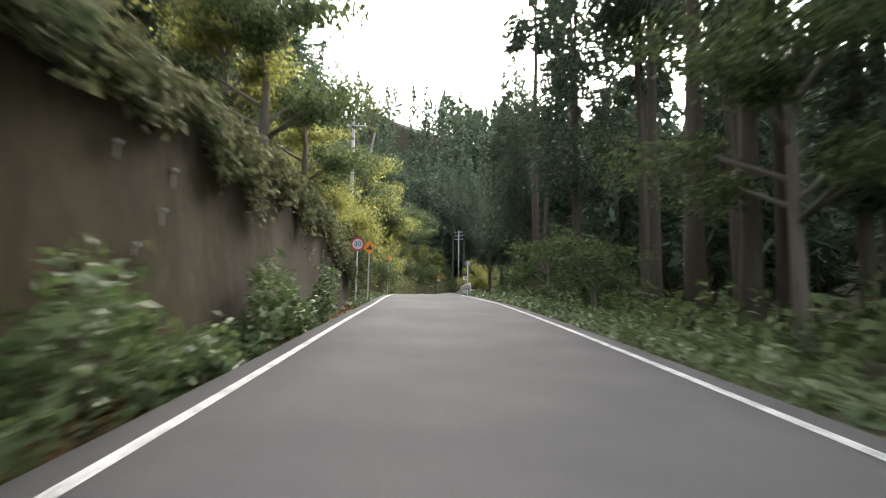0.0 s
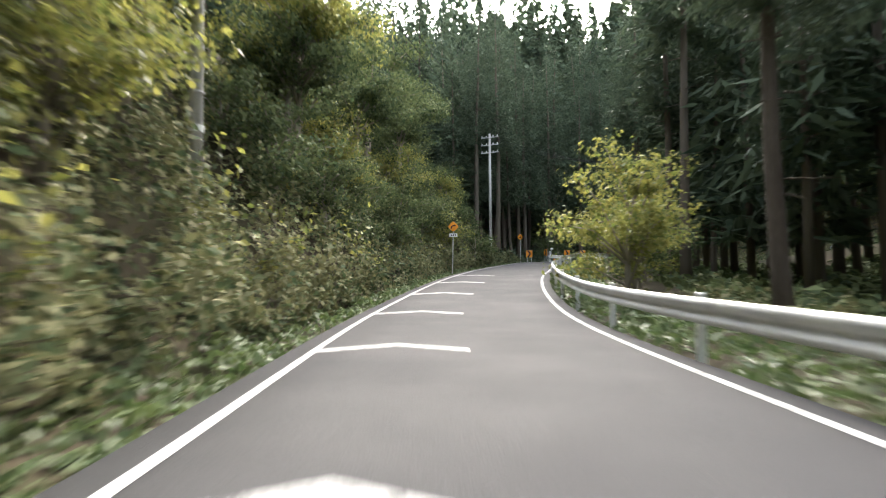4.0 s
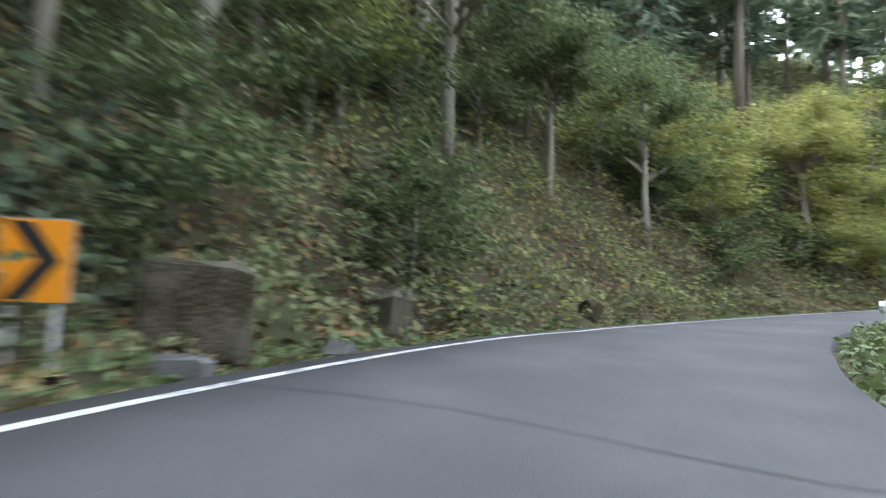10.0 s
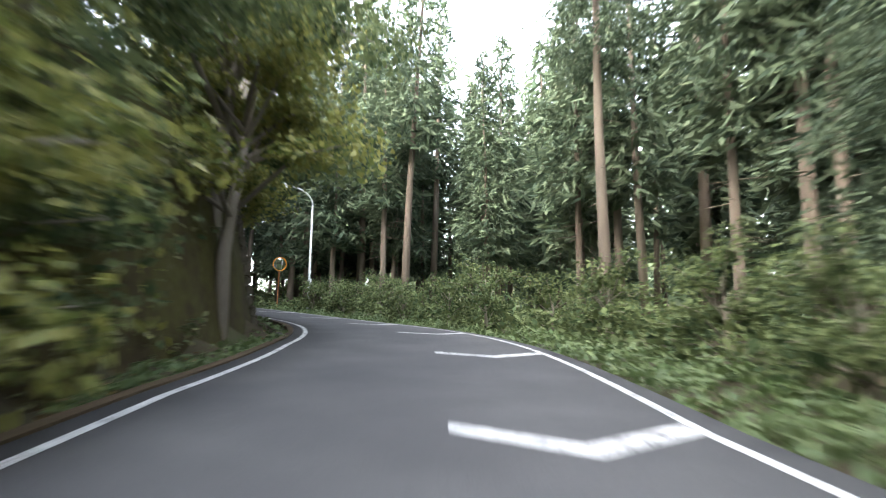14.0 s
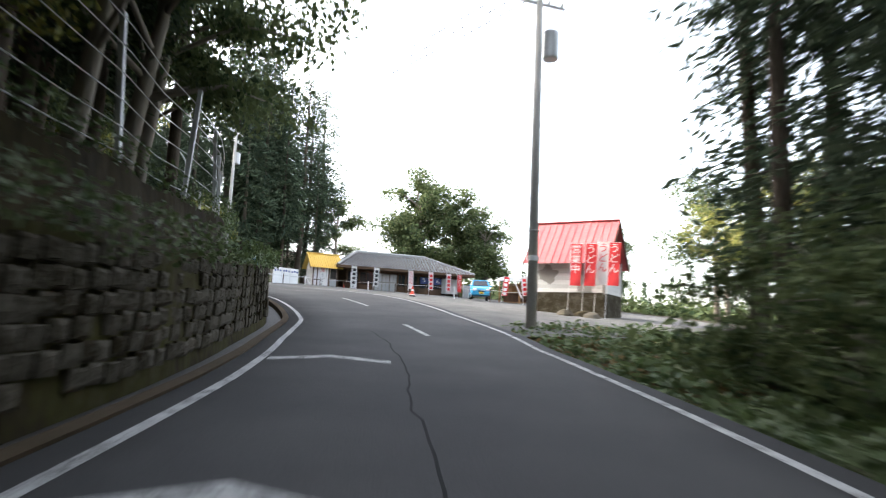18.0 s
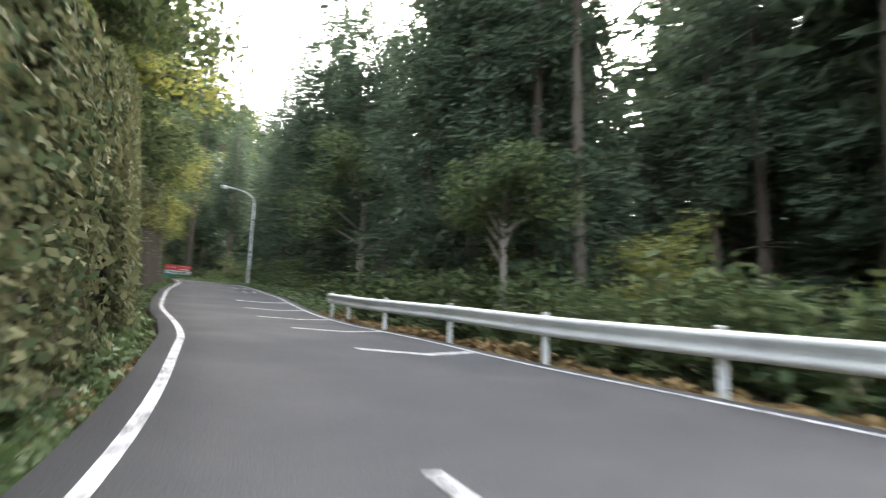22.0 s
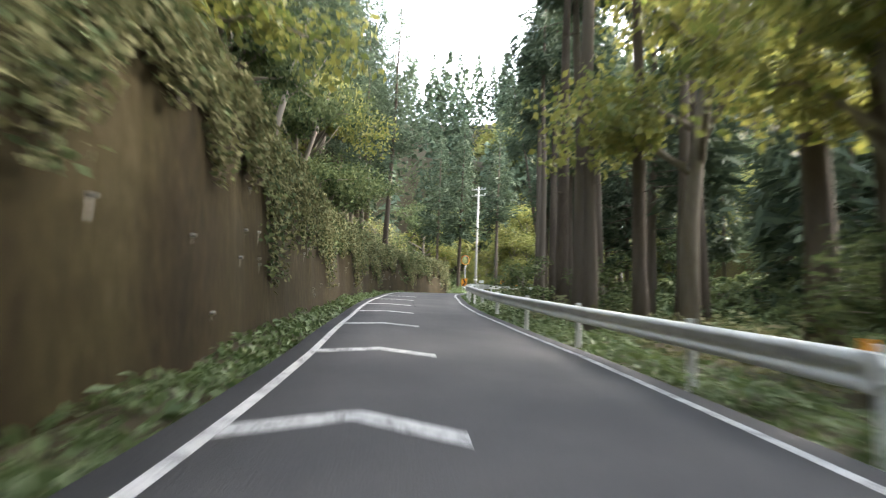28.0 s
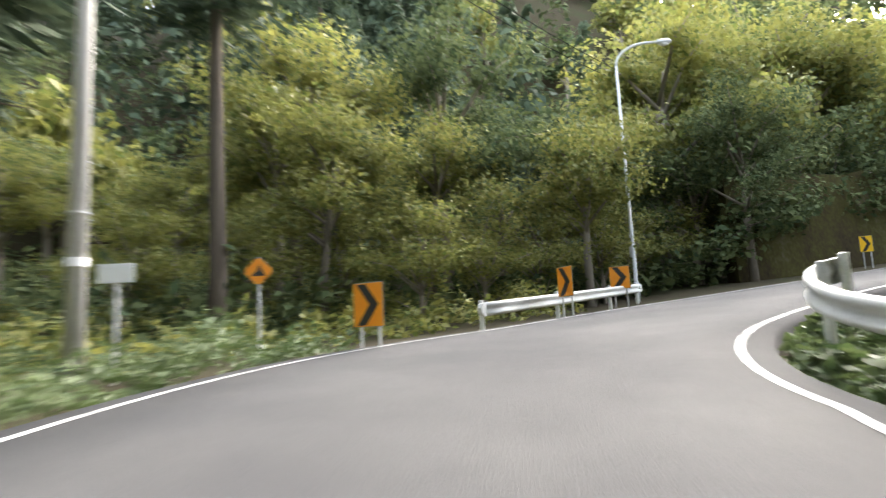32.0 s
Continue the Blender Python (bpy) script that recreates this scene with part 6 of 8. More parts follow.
def diamond_sign(m, h=2.75, size=0.64, glyph="bend", label="", under=False, lean=0.0, post=None):
    t = thing("warning_sign", label, "road sign", "warning signs", m=m)
    part("post", post_kit(h + 0.3, 0.032, lean), post or STEEL, t)
    r = size / 2
    x = lean * h
    c = 0.05
    d = [(x - r + c, h + c), (x - c, h + r - c), (x + c, h + r - c), (x + r - c, h + c), (x + r - c, h - c), (x + c, h - r + c), (x - c, h - r + c), (x - r + c, h - c)]
    plate(d, BACKS, "backing", t, -0.034, 0.008)
    plate([(x + (a - x) * 0.985, h + (b - h) * 0.985) for a, b in d], ORANGE, "face", t, -0.043, 0.004, "faded orange diamond")
    if glyph == "bend":
        plate([(x + a, h + b) for a, b in bar([(-0.13, -0.13), (-0.1, 0.0), (0.0, 0.06), (0.1, 0.06)], 0.055)], BLACK, "arrow", t, -0.049, 0.003)
        plate([(x + 0.08, h + 0.12), (x + 0.17, h + 0.06), (x + 0.08, h)], BLACK, "arrow_head", t, -0.049, 0.003)
    elif glyph == "falling":
        plate([(x - 0.16, h - 0.1), (x + 0.15, h - 0.1), (x + 0.06, h + 0.05), (x + 0.03, h + 0.16), (x - 0.04, h + 0.02)], BLACK, "rocks", t, -0.049, 0.003)
    else:
        plate([(x - 0.1, h - 0.12), (x + 0.1, h - 0.12), (x + 0.03, h + 0.0), (x + 0.05, h + 0.14), (x - 0.07, h + 0.02)], BLACK, "symbol", t, -0.049, 0.003)
    if under:
        b = plate([(x - 0.25, h - 0.62), (x + 0.25, h - 0.62), (x + 0.25, h - 0.42), (x - 0.25, h - 0.42)], WHITE, "supplement_plate", t, -0.036, 0.006, "dirty white plate with unreadable characters")
        for i in range(3):
            part("character", Kit().box((x - 0.13 + 0.13 * i, -0.044, h - 0.52), (0.07, 0.003, 0.09)), BLACK, b)
    return t


def round_mirror(m, h=2.9, r=0.42, label="round orange-rimmed traffic mirror on a post", post=None, plate_z=None, back=False, turn=0, rim_mat=None):
    t = thing("traffic_mirror", label, "traffic mirror", "traffic mirrors", m=m)
    part("post", post_kit(h + 0.1, 0.04), post or ORANGE, t)
    tilt = Matrix.Translation((0, 0, h)) @ Matrix.Rotation(radians(turn), 4, "Z") @ Matrix.Translation((0, -0.09, 0)) @ Matrix.Rotation(radians(6), 4, "X")
    n = 28
    rim = Kit()
    prof = [(r, 0.03), (r * 1.06, 0.02), (r * 1.06, -0.04), (r * 0.98, -0.05), (r * 0.96, -0.02)]
    vs = [(a * math.cos(i * math.tau / n), b, a * math.sin(i * math.tau / n)) for i in range(n) for a, b in prof]
    fs = [(i * 5 + j, i * 5 + (j + 1) % 5, ((i + 1) % n) * 5 + (j + 1) % 5, ((i + 1) % n) * 5 + j) for i in range(n) for j in range(5)]
    part("rim", rim.add(vs, fs, tilt), rim_mat or ORANGE, t, "" if rim_mat else "faded orange rim", True)
    for nm, mat, sgn in (("mirror_face", MIRROR, -1), ("back_shell", BACKS, 1)):
        k = Kit()
        vs = [(0, sgn * 0.075, 0)]
        for q in (0.35, 0.7, 1.0):
            vs += [(r * q * math.cos(i * math.tau / n), sgn * 0.075 * (1 - q * q), r * q * math.sin(i * math.tau / n)) for i in range(n)]
        fs = [(0, 1 + i, 1 + (i + 1) % n) for i in range(n)]
        for b in (0, 1):
            fs += [(1 + b * n + i, 1 + (b + 1) * n + i, 1 + (b + 1) * n + (i + 1) % n, 1 + b * n + (i + 1) % n) for i in range(n)]
        part(nm, k.add(vs, fs, tilt), mat, t, smooth=True)
    part("hood", Kit().sweep([tilt @ Matrix.Rotation(a, 4, "Y") @ Matrix.Translation((0, -0.1, r * 1.08)) for a in [-0.9 + 0.15 * i for i in range(13)]],
                             [(-0.0, -0.005), (0.0, 0.005), (0.001, 0.005), (0.001, -0.005)]), ORANGE, t)
    if plate_z:
        p = part("notice_plate", Kit().box((0, -0.05, plate_z), (0.14, 0.01, 0.6), 0.004), WHITE, t, "narrow white plate with unreadable characters")
        for i in range(4):
            part("character", Kit().box((0, -0.057, plate_z + 0.2 - 0.13 * i), (0.08, 0.003, 0.08)), DIMBLUE, p)
    return t


def arrow_board(m, w=0.62, h=0.72, low=0.55, mat=None, label="orange board with a black arrow for the bend", turn=0, seen=True):
    t = thing("arrow_board", label, "road sign", "arrow boards", m=m @ Matrix.Rotation(radians(turn), 4, "Z"))
    for x in (-w * 0.3, w * 0.3):
        o = part("post", Kit().tube([(x, 0.05, -0.6), (x, 0.05, low + h - 0.05)], 0.028, 8), STEEL, t)
    part("backing", Kit().box((0, 0.01, low + h / 2), (w, 0.014, h), 0.005), BACKS, t)
    plate([(-w / 2 + 0.012, low + 0.012), (w / 2 - 0.012, low + 0.012), (w / 2 - 0.012, low + h - 0.012), (-w / 2 + 0.012, low + h - 0.012)], mat or ORANGE, "face", t, 0.001, 0.003, "bright sheet")
    a, b, c = -w * 0.22, w * 0.24, w * 0.3
    plate([(a - c * 0.5, low + 0.03), (a + c * 0.5, low + 0.03), (b + c * 0.35, low + h / 2), (a + c * 0.5, low + h - 0.03), (a - c * 0.5, low + h - 0.03), (b - c * 0.65, low + h / 2)], BLACK, "arrow", t, -0.004, 0.003)
    return t


def facing(u, lat, up=0.0, turn=0.0, sink=0.05):
    """On the ground beside the road, facing traffic that comes up."""
    return at(u, lat, -sink, turn, True)


def yonder(x, y, u, turn=0.0, sink=0.05):
    """On the ground at a place of the plan, turned as the road runs at a station."""
    z = float(ground_z([x], [y])[0]) - sink
    return Matrix.Translation((x, y, z)) @ at(u).to_3x3().to_4x4() @ Matrix.Rotation(radians(turn), 4, "Z")


# first straight
t = thing("speed_sign", "round red-rimmed speed limit sign with blue thirty", "road sign", m=facing(1.56, -2.85))
part("post", post_kit(2.9, 0.032, 0.02), WHITE, t)
plate(ring(0.3, 28, 0.05, 2.62), BACKS, "backing", t, -0.034, 0.008)
plate(ring(0.298, 28, 0.05, 2.62), RED, "rim", t, -0.043, 0.003, "red ring")
plate(ring(0.225, 28, 0.05, 2.62), WHITE, "face", t, -0.048, 0.003)


def text_part(name, words, size, mat, parent, m, label=""):
    """Raised lettering in the built-in font, in the plane x and z."""
    c = bpy.data.curves.new(name, "FONT")
    c.body, c.size, c.align_x, c.align_y, c.extrude = words, size, "CENTER", "CENTER", 0.003
    tmp = bpy.data.objects.new(name, c)
    scene.collection.objects.link(tmp)
    bpy.context.view_layer.update()
    me = bpy.data.meshes.new_from_object(tmp.evaluated_get(bpy.context.evaluated_depsgraph_get()))
    bpy.data.objects.remove(tmp)
    me.materials.clear()
    me.materials.append(mat)
    o = part(name, me, mat, parent, label)
    o.matrix_basis = m @ Matrix.Rotation(radians(90), 4, "X")
    return o


text_part("numerals", "30", 0.3, DIMBLUE, t, Matrix.Translation((0.05, -0.053, 2.62)))
diamond_sign(facing(1.63, -2.45), 2.55, glyph="falling", label="orange diamond warning sign for falling rocks", lean=0.02)
diamond_sign(facing(2.95, -3.0), 3.1, glyph="bend", label="faded orange diamond warning sign among leaves", lean=0.03, post=POLE)
round_mirror(facing(2.4, 2.98, turn=180), 2.4, 0.2, "round grey-backed traffic mirror turned away on a white post", WHITE, rim_mat=BACKS)
t = thing("route_sign", "small white and blue route sign on a post", "road sign", m=facing(4.1, 3.9))
part("post", post_kit(2.6, 0.03), STEEL, t)
plate([(-0.3, 2.15), (0.3, 2.15), (0.3, 2.55), (-0.3, 2.55)], WHITE, "face", t, -0.032)
for i in range(3):
    part("character", Kit().box((-0.16 + 0.16 * i, -0.04, 2.35), (0.08, 0.003, 0.2)), BLACK, t)
diamond_sign(facing(6.35, -2.3), 3.1, 0.7, glyph="bend", label="orange diamond bend sign with a white plate below", under=True, lean=0.03, post=POLE)
diamond_sign(facing(8.25, -3.85), 2.85, 0.66, glyph="falling", label="bright yellow-orange diamond warning sign above the bushes")
for x, y, u, turn, low in ((8.05, 123.9, 8.0, 10, 0.75), (10.45, 127.75, 8.0, -38, 0.95), (13.2, 129.5, 8.2, 2, 0.85), (15.4, 131.0, 8.45, 0, 0.85), (20.1, 136.4, 9.05, 0, 0.95), (27.5, 138.7, 9.8, 0, 0.65)):
    arrow_board(yonder(x, y, u), low=low, turn=turn, w=0.66, h=0.76)
t = thing("white_marker", "white kerb post with a small white plate", "marker post", m=yonder(10.9, 127.5, 8.2))
part("post", Kit().tube([(0, 0, -0.3), (0, 0, 1.5)], 0.07, 12), WHITE, t)
part("plate_post", Kit().tube([(0.18, 0.06, -0.3), (0.18, 0.06, 1.75)], 0.03, 8), STEEL, t)
part("plate", Kit().box((0.18, 0.02, 1.75), (0.34, 0.015, 0.16), 0.004), WHITE, t)
t = thing("white_marker", "white post at the end of the guard rail", "marker post", m=yonder(24.3, 139.0, 9.6))
part("post", Kit().tube([(0, 0, -0.3), (0, 0, 1.25)], 0.055, 10), WHITE, t)
t = thing("road_stud", "white post with an orange ball on top", "marker post", m=facing(11.72, right(11.7) + 0.55))
part("post", Kit().tube([(0, 0, -0.3), (0, 0, 1.05)], 0.055, 10), WHITE, t)
part("ball", Kit().tube([(0, 0, 1.03), (0, 0, 1.06), (0, 0, 1.12), (0, 0, 1.18), (0, 0, 1.21)], [0.03, 0.07, 0.085, 0.07, 0.03], 12), ORANGE, t)
# poles along the way
P1 = facing(2.47, -5.0, sink=0.3)
P2, P3 = facing(7.9, -5.2, sink=0.3), facing(9.98, -4.2, sink=0.3)
utility_pole(P1, 12.0, 2, plain=True)
utility_pole(P2, 12.6, 3)
utility_pole(P3, 13.5, 2, "tall grey concrete pole with wires by the bend")
utility_pole(facing(4.9, -5.5, sink=0.3), 11.5, 2)
utility_pole(facing(13.7, 5.1) @ Matrix.Rotation(radians(-3), 4, "Y"), 12.0, 0, "bare leaning grey pole in the bushes", plain=True)
utility_pole(facing(17.06, 4.3), 13.0, 1, "tall bare grey pole before the forest", plain=True)
street_lamp(facing(16.66, 6.6), 8.6, 1.5)
round_mirror(facing(16.84, 5.7, turn=-12), 3.4, 0.47, "round orange-rimmed traffic mirror in the bushes", RUST)
utility_pole(facing(19.15, 5.2), 11.5, 2, "dark wooden pole beside the yard", True)
round_mirror(facing(21.46, 7.6, turn=0), 3.2, 0.37, "round traffic mirror with a red rim on a rusty post", RUST, 1.95, turn=-35, rim_mat=RED)
street_lamp(facing(21.76, 9.2), 10.0, 2.0)
utility_pole(facing(21.5, 9.9), 12.5, 2, "grey utility pole behind the mirror", True)
street_lamp(facing(26.45, 3.95), 8.4, 1.9)
round_mirror(yonder(82.1, 216.8, 32), 4.0, 0.5, "round orange-rimmed traffic mirror above an arrow board", WHITE, 2.75, turn=-8)
arrow_board(yonder(82.5, 216.3, 32), 0.75, 0.85, 1.1, turn=-12)
for x, y, tn, mt in ((84.3, 222.9, -35, None), (87.0, 229.2, -70, None), (88.2, 234.9, -30, None)):
    arrow_board(yonder(x, y, 32), 0.7, 0.8, 0.7, mt, turn=tn)
for a, b in ((20.5, 25.5), (25.5, 28.0)):
    arrow_board(Matrix.Translation(end_spot(a, b, -0.05)) @ at(32).to_3x3().to_4x4(), 0.5, 0.75, 0.8, YELLOWS, "bright yellow board with a black arrow", -30)
t = thing("notice_board", "small blank white board among weeds", "sign", m=yonder(81.3, 220.3, 32))
part("post", post_kit(1.7, 0.03), STEEL, t)
part("board", Kit().box((0, -0.04, 1.75), (0.55, 0.02, 0.3), 0.006), WHITE, t)
diamond_sign(yonder(81.3, 223.8, 32), 1.9, 0.66, "falling", "yellow diamond warning sign under the trees")
PE = yonder(80.05, 220.6, 32, 0, 0.3)
utility_pole(PE, 13.5, 2)
street_lamp(yonder(88.7, 238.6, 32, 0, 0.1) @ Matrix.Rotation(radians(180), 4, "Z"), 11.3, 1.6)


def wires(a, b, offsets, sag=0.6):
    """Cables that hang between two poles."""
    t = thing("power_line", "thin dark overhead cables between poles", "cable", "power lines", m=Matrix.Translation(a))
    for dx, dz in offsets:
        o = Vector((dx, 0, dz))
        part("cable", Kit().tube([(b - a) * s + o - Vector((0, 0, sag * 4 * s * (1 - s))) for s in [i / 12 for i in range(13)]], 0.018, 4), CABLE, t)


W2 = ((-0.7, 0.1), (0.0, 0.1), (0.7, 0.1), (-0.6, -0.7), (0.5, -0.75))
top = lambda m, h: m.translation + Vector((0, 0, h))
P0 = at(-1.45, -7.5, 0, 0, True)
utility_pole(P0, 11.5, 2)
wires(top(P0, 11.2), top(P1, 11.7), W2)
wires(top(P1, 11.7), top(facing(4.9, -5.5), 11.0), W2)
wires(top(facing(4.9, -5.5), 11.0), top(P2, 12.0), W2[:3])
wires(top(P2, 12.0), top(P3, 13.0), W2[:3])
wires(top(P3, 13.0), top(facing(13.7, 5.1), 11.8), W2[:2])
wires(top(facing(17.12, 4.1), 12.4), top(facing(19.15, 5.2), 11.0), W2[:2])
wires(top(facing(19.15, 5.2), 11.0), top(facing(21.5, 9.9), 12.0), W2[:3])
wires(top(PE, 13.0), yonder(88.7, 238.6, 32).translation + Vector((0, 0, 10.0)), W2[:2])

# the big board by the road
t = thing("billboard", "weathered billboard in red, white and green with white lettering", "billboard", m=at(28.0, 3.9, -0.5, -8, True) @ Matrix.Scale(0.72, 4))
for x in (0.6, 2.0, 3.4):
    part("post", Kit().tube([(x, 0.06, -0.4), (x, 0.06, 3.1)], 0.05, 8), STEEL, t)
part("panel_back", Kit().box((2.0, 0.02, 2.2), (4.0, 0.03, 2.1), 0.006), BACKS, t)
part("panel_top", Kit().box((2.0, -0.005, 2.8), (3.98, 0.012, 0.9), 0.003), RED, t, "faded red panel")
part("panel_middle", Kit().box((2.0, -0.005, 2.08), (3.98, 0.012, 0.52), 0.003), WHITE, t)
part("panel_low", Kit().box((2.0, -0.005, 1.48), (3.98, 0.012, 0.66), 0.003), GREENP, t, "faded green panel")
text_part("lettering", "レッカー", 0.52, WHITE, t, Matrix.Translation((0.98, -0.016, 2.78)))
text_part("lettering", "サービス", 0.36, WHITE, t, Matrix.Translation((2.98, -0.016, 3.0)))
for i in range(3):
    part("character", Kit().box((2.45 + 0.5 * i, -0.014, 2.57), (0.28, 0.004, 0.26)), WHITE, t)
for i in range(9):
    part("character", Kit().box((0.7 + 0.32 * i, -0.014, 2.08), (0.2, 0.004, 0.26)), BLACK, t)


# a low pipe frame where the mossy wall ends
t = thing("pipe_frame", "rusty low pipe frame beside the end of the wall", "fence", m=at(20.85, left(20.85) - 0.75, 0, 12))
for y in (0.0, 1.1, 2.2):
    part("post", Kit().tube([(0, y, -0.3), (-0.06, y, 0.95)], 0.025, 8), RUST, t)
for z in (0.3, 0.62, 0.92):
    part("bar", Kit().tube([(-0.06 * z, -0.1, z), (-0.06 * z, 2.3, z)], 0.02, 8), STEEL, t)

# ---- the noodle shop and its yard ----
TILE = material("grey_roof_tile", [(0.13, 0.13, 0.132), (0.22, 0.22, 0.22), (0.32, 0.315, 0.3)], 0.8, 12, 0.7, bump=0.4, island=True)
DARKWOOD = material("dark_brown_boards", [(0.035, 0.022, 0.015), (0.07, 0.042, 0.027), (0.11, 0.07, 0.045)], 1.2, 16, 0.85, bump=0.5, stretch=(3, 3, 0.4), per_object=True)
TANWOOD = material("orange_brown_boards", [(0.17, 0.085, 0.035), (0.3, 0.16, 0.07), (0.38, 0.22, 0.11)], 1.0, 14, 0.85, bump=0.4, stretch=(3, 3, 0.4), per_object=True)
BOARDS = material("weathered_white_boards", [(0.38, 0.37, 0.34), (0.56, 0.55, 0.51), (0.68, 0.67, 0.63)], 1.2, 20, 0.8, bump=0.4, stretch=(0.5, 0.5, 2), per_object=True)
REDROOF = material("faded_red_sheet_roof", [(0.3, 0.045, 0.045), (0.42, 0.07, 0.07), (0.5, 0.13, 0.12)], 0.8, 14, 0.55, 0.1, 0.2, per_object=True)
YELROOF = material("yellow_sheet_roof", [(0.55, 0.34, 0.05), (0.68, 0.45, 0.08), (0.75, 0.54, 0.16)], 0.8, 14, 0.55, bump=0.2)
PAPER = material("frosted_panes", [(0.3, 0.32, 0.32), (0.42, 0.43, 0.42)], 1.5, 20, 0.3, bump=0.05)
GLASS = material("dark_window_glass", [(0.02, 0.024, 0.026), (0.04, 0.045, 0.046)], 1.0, 10, 0.08, bump=0)
PINK = material("pink_white_cloth", [(0.62, 0.5, 0.5), (0.7, 0.62, 0.6)], 1.2, 12, 0.9, bump=0.1)
REDCLOTH = material("red_cloth", [(0.55, 0.035, 0.04), (0.7, 0.07, 0.07)], 1.2, 12, 0.9, bump=0.1, through=0.2)
WHITECLOTH = material("white_cloth", [(0.62, 0.61, 0.58), (0.74, 0.73, 0.71)], 1.2, 12, 0.9, bump=0.1, through=0.2)
CARBLUE = material("light_blue_car_paint", [(0.03, 0.27, 0.5), (0.045, 0.32, 0.57)], 1.0, 30, 0.25, 0.1, 0)
BOOTHBLUE = material("sky_blue_plastic", [(0.1, 0.36, 0.6), (0.16, 0.45, 0.68)], 1.0, 20, 0.5, bump=0.05)
CONERED = material("red_cone_plastic", [(0.7, 0.06, 0.03), (0.8, 0.1, 0.05)], 3, 30, 0.5, bump=0.05)
PLATEY = material("yellow_plate", [(0.75, 0.55, 0.03), (0.8, 0.6, 0.05)], 3, 30, 0.5, bump=0)
LAMPGLASS = material("headlamp_glass", [(0.5, 0.52, 0.53), (0.65, 0.66, 0.66)], 3, 30, 0.15, bump=0)


def frame_at(x, y, z, ax, ay):
    """A pose whose x axis points along (ax, ay)."""
    return Matrix.Translation((x, y, z)) @ Matrix.Rotation(math.atan2(ay, ax), 4, "Z")


def stacked(words, size, mat, parent, x, y, top, step, name="lettering", turn=0):
    """Characters one below another."""
    o = text_part(name, "\n".join(words), size, mat, parent, Matrix.Translation((x, y, top - step * len(words) / 2)) @ Matrix.Rotation(radians(turn), 4, "Z"))
    return o


def nobori(m, cloth, words, ink, label, tall=2.4, w=0.5, drop=1.6, lean=0.0):
    """A tall narrow banner on a pole."""
    t = thing("banner", label, "banner", "shop banners", m=m @ Matrix.Rotation(lean, 4, "Y"))
    part("pole", Kit().tube([(0, 0, -0.3), (0, 0, tall)], 0.014, 6), WHITE, t)
    part("cross_bar", Kit().tube([(-0.03, 0, tall - 0.06), (w, 0, tall - 0.06)], 0.009, 6), WHITE, t)
    vs, fs, n = [], [], 14
    for i in range(n + 1):
        z = tall - 0.07 - drop * i / n
        for j in range(5):
            x = 0.02 + (w - 0.02) * j / 4
            vs.append((x, 0.035 * math.sin(i * 0.7 + j * 1.1) * (i / n), z))
    for i in range(n):
        fs += [(i * 5 + j, i * 5 + j + 1, i * 5 + j + 6, i * 5 + j + 5) for j in range(4)]
    c = part("cloth", Kit().add(vs, fs), cloth, t, smooth=True)
    if words:
        stacked(words, w * 0.86, ink, c, w / 2, -0.05, tall - 0.1, w * 0.9)
    else:
        for i in range(4):
            part("character", Kit().box((w / 2, -0.045, tall - 0.35 - 0.34 * i), (w * 0.6, 0.004, 0.22)), ink, c)
    return t


def tiled_slope(k, o, ex, up, wide, deep, cut_l, cut_r, cw=0.27, rh=0.3):
    """Rows of curved tiles on a sloping face: from the corner o along ex, and up along up; its sides lean in by cut_l and cut_r."""
    ex, up = ex.normalized(), up.normalized()
    nr = ex.cross(up)
    rows = int(deep / rh)
    for r in range(rows):
        a, b = cut_l * r / rows, wide - cut_r * r / rows
        cols = max(1, int((b - a) / cw))
        s = (b - a) / cols
        for c in range(cols):
            p = o + ex * (a + s * c) + up * (rh * r)
            vs = []
            for q, h in ((0, 0.045), (1, 0.0)):
                for f, g in ((0.0, 0.0), (0.25, -0.02), (0.55, -0.02), (0.75, 0.03), (1.0, 0.0)):
                    vs.append(p + ex * (s * f) + up * (q * rh * 1.04) + nr * (h + g + 0.03))
            k.add(vs, [(j, j + 1, j + 6, j + 5) for j in range(4)])


# the shop's side of the yard, laid out round its middle and set into the plan
YARD = Matrix.Translation((165.09, 89.77, 15.93)) @ Matrix.Rotation(-0.0167, 4, "Z") @ Matrix.Scale(1.06, 4) @ Matrix.Translation((-163, -90, -15.72))
# the long shop, its front along x, its depth along y
SHOP = YARD @ frame_at(165.86, 90.24, 15.72, 0.404, -0.914)
shop = thing("noodle_shop", "long low wooden noodle shop with a grey tiled hip roof", "shop", m=SHOP)
LONG, DEEP, EAVE, TOP = 10.3, 6.6, 2.15, 3.75
part("plinth", Kit().box((LONG / 2, DEEP / 2, -0.35), (LONG + 0.1, DEEP + 0.1, 0.9), 0.02), CONCRETE, shop)
for nm, c, s in (("back_wall", (LONG / 2, DEEP - 0.06, 1.1), (LONG, 0.12, 2.1)), ("side_wall", (0.06, DEEP / 2, 1.1), (0.12, DEEP - 0.25, 2.1)), ("side_wall", (LONG - 0.06, DEEP / 2, 1.1), (0.12, DEEP - 0.25, 2.1))):
    part(nm, Kit().box(c, s, 0.01), DARKWOOD, shop)
A, B = Vector((-0.95, -0.95, EAVE)), Vector((LONG + 0.95, -0.95, EAVE))
C, D = Vector((LONG + 0.95, DEEP + 0.95, EAVE)), Vector((-0.95, DEEP + 0.95, EAVE))
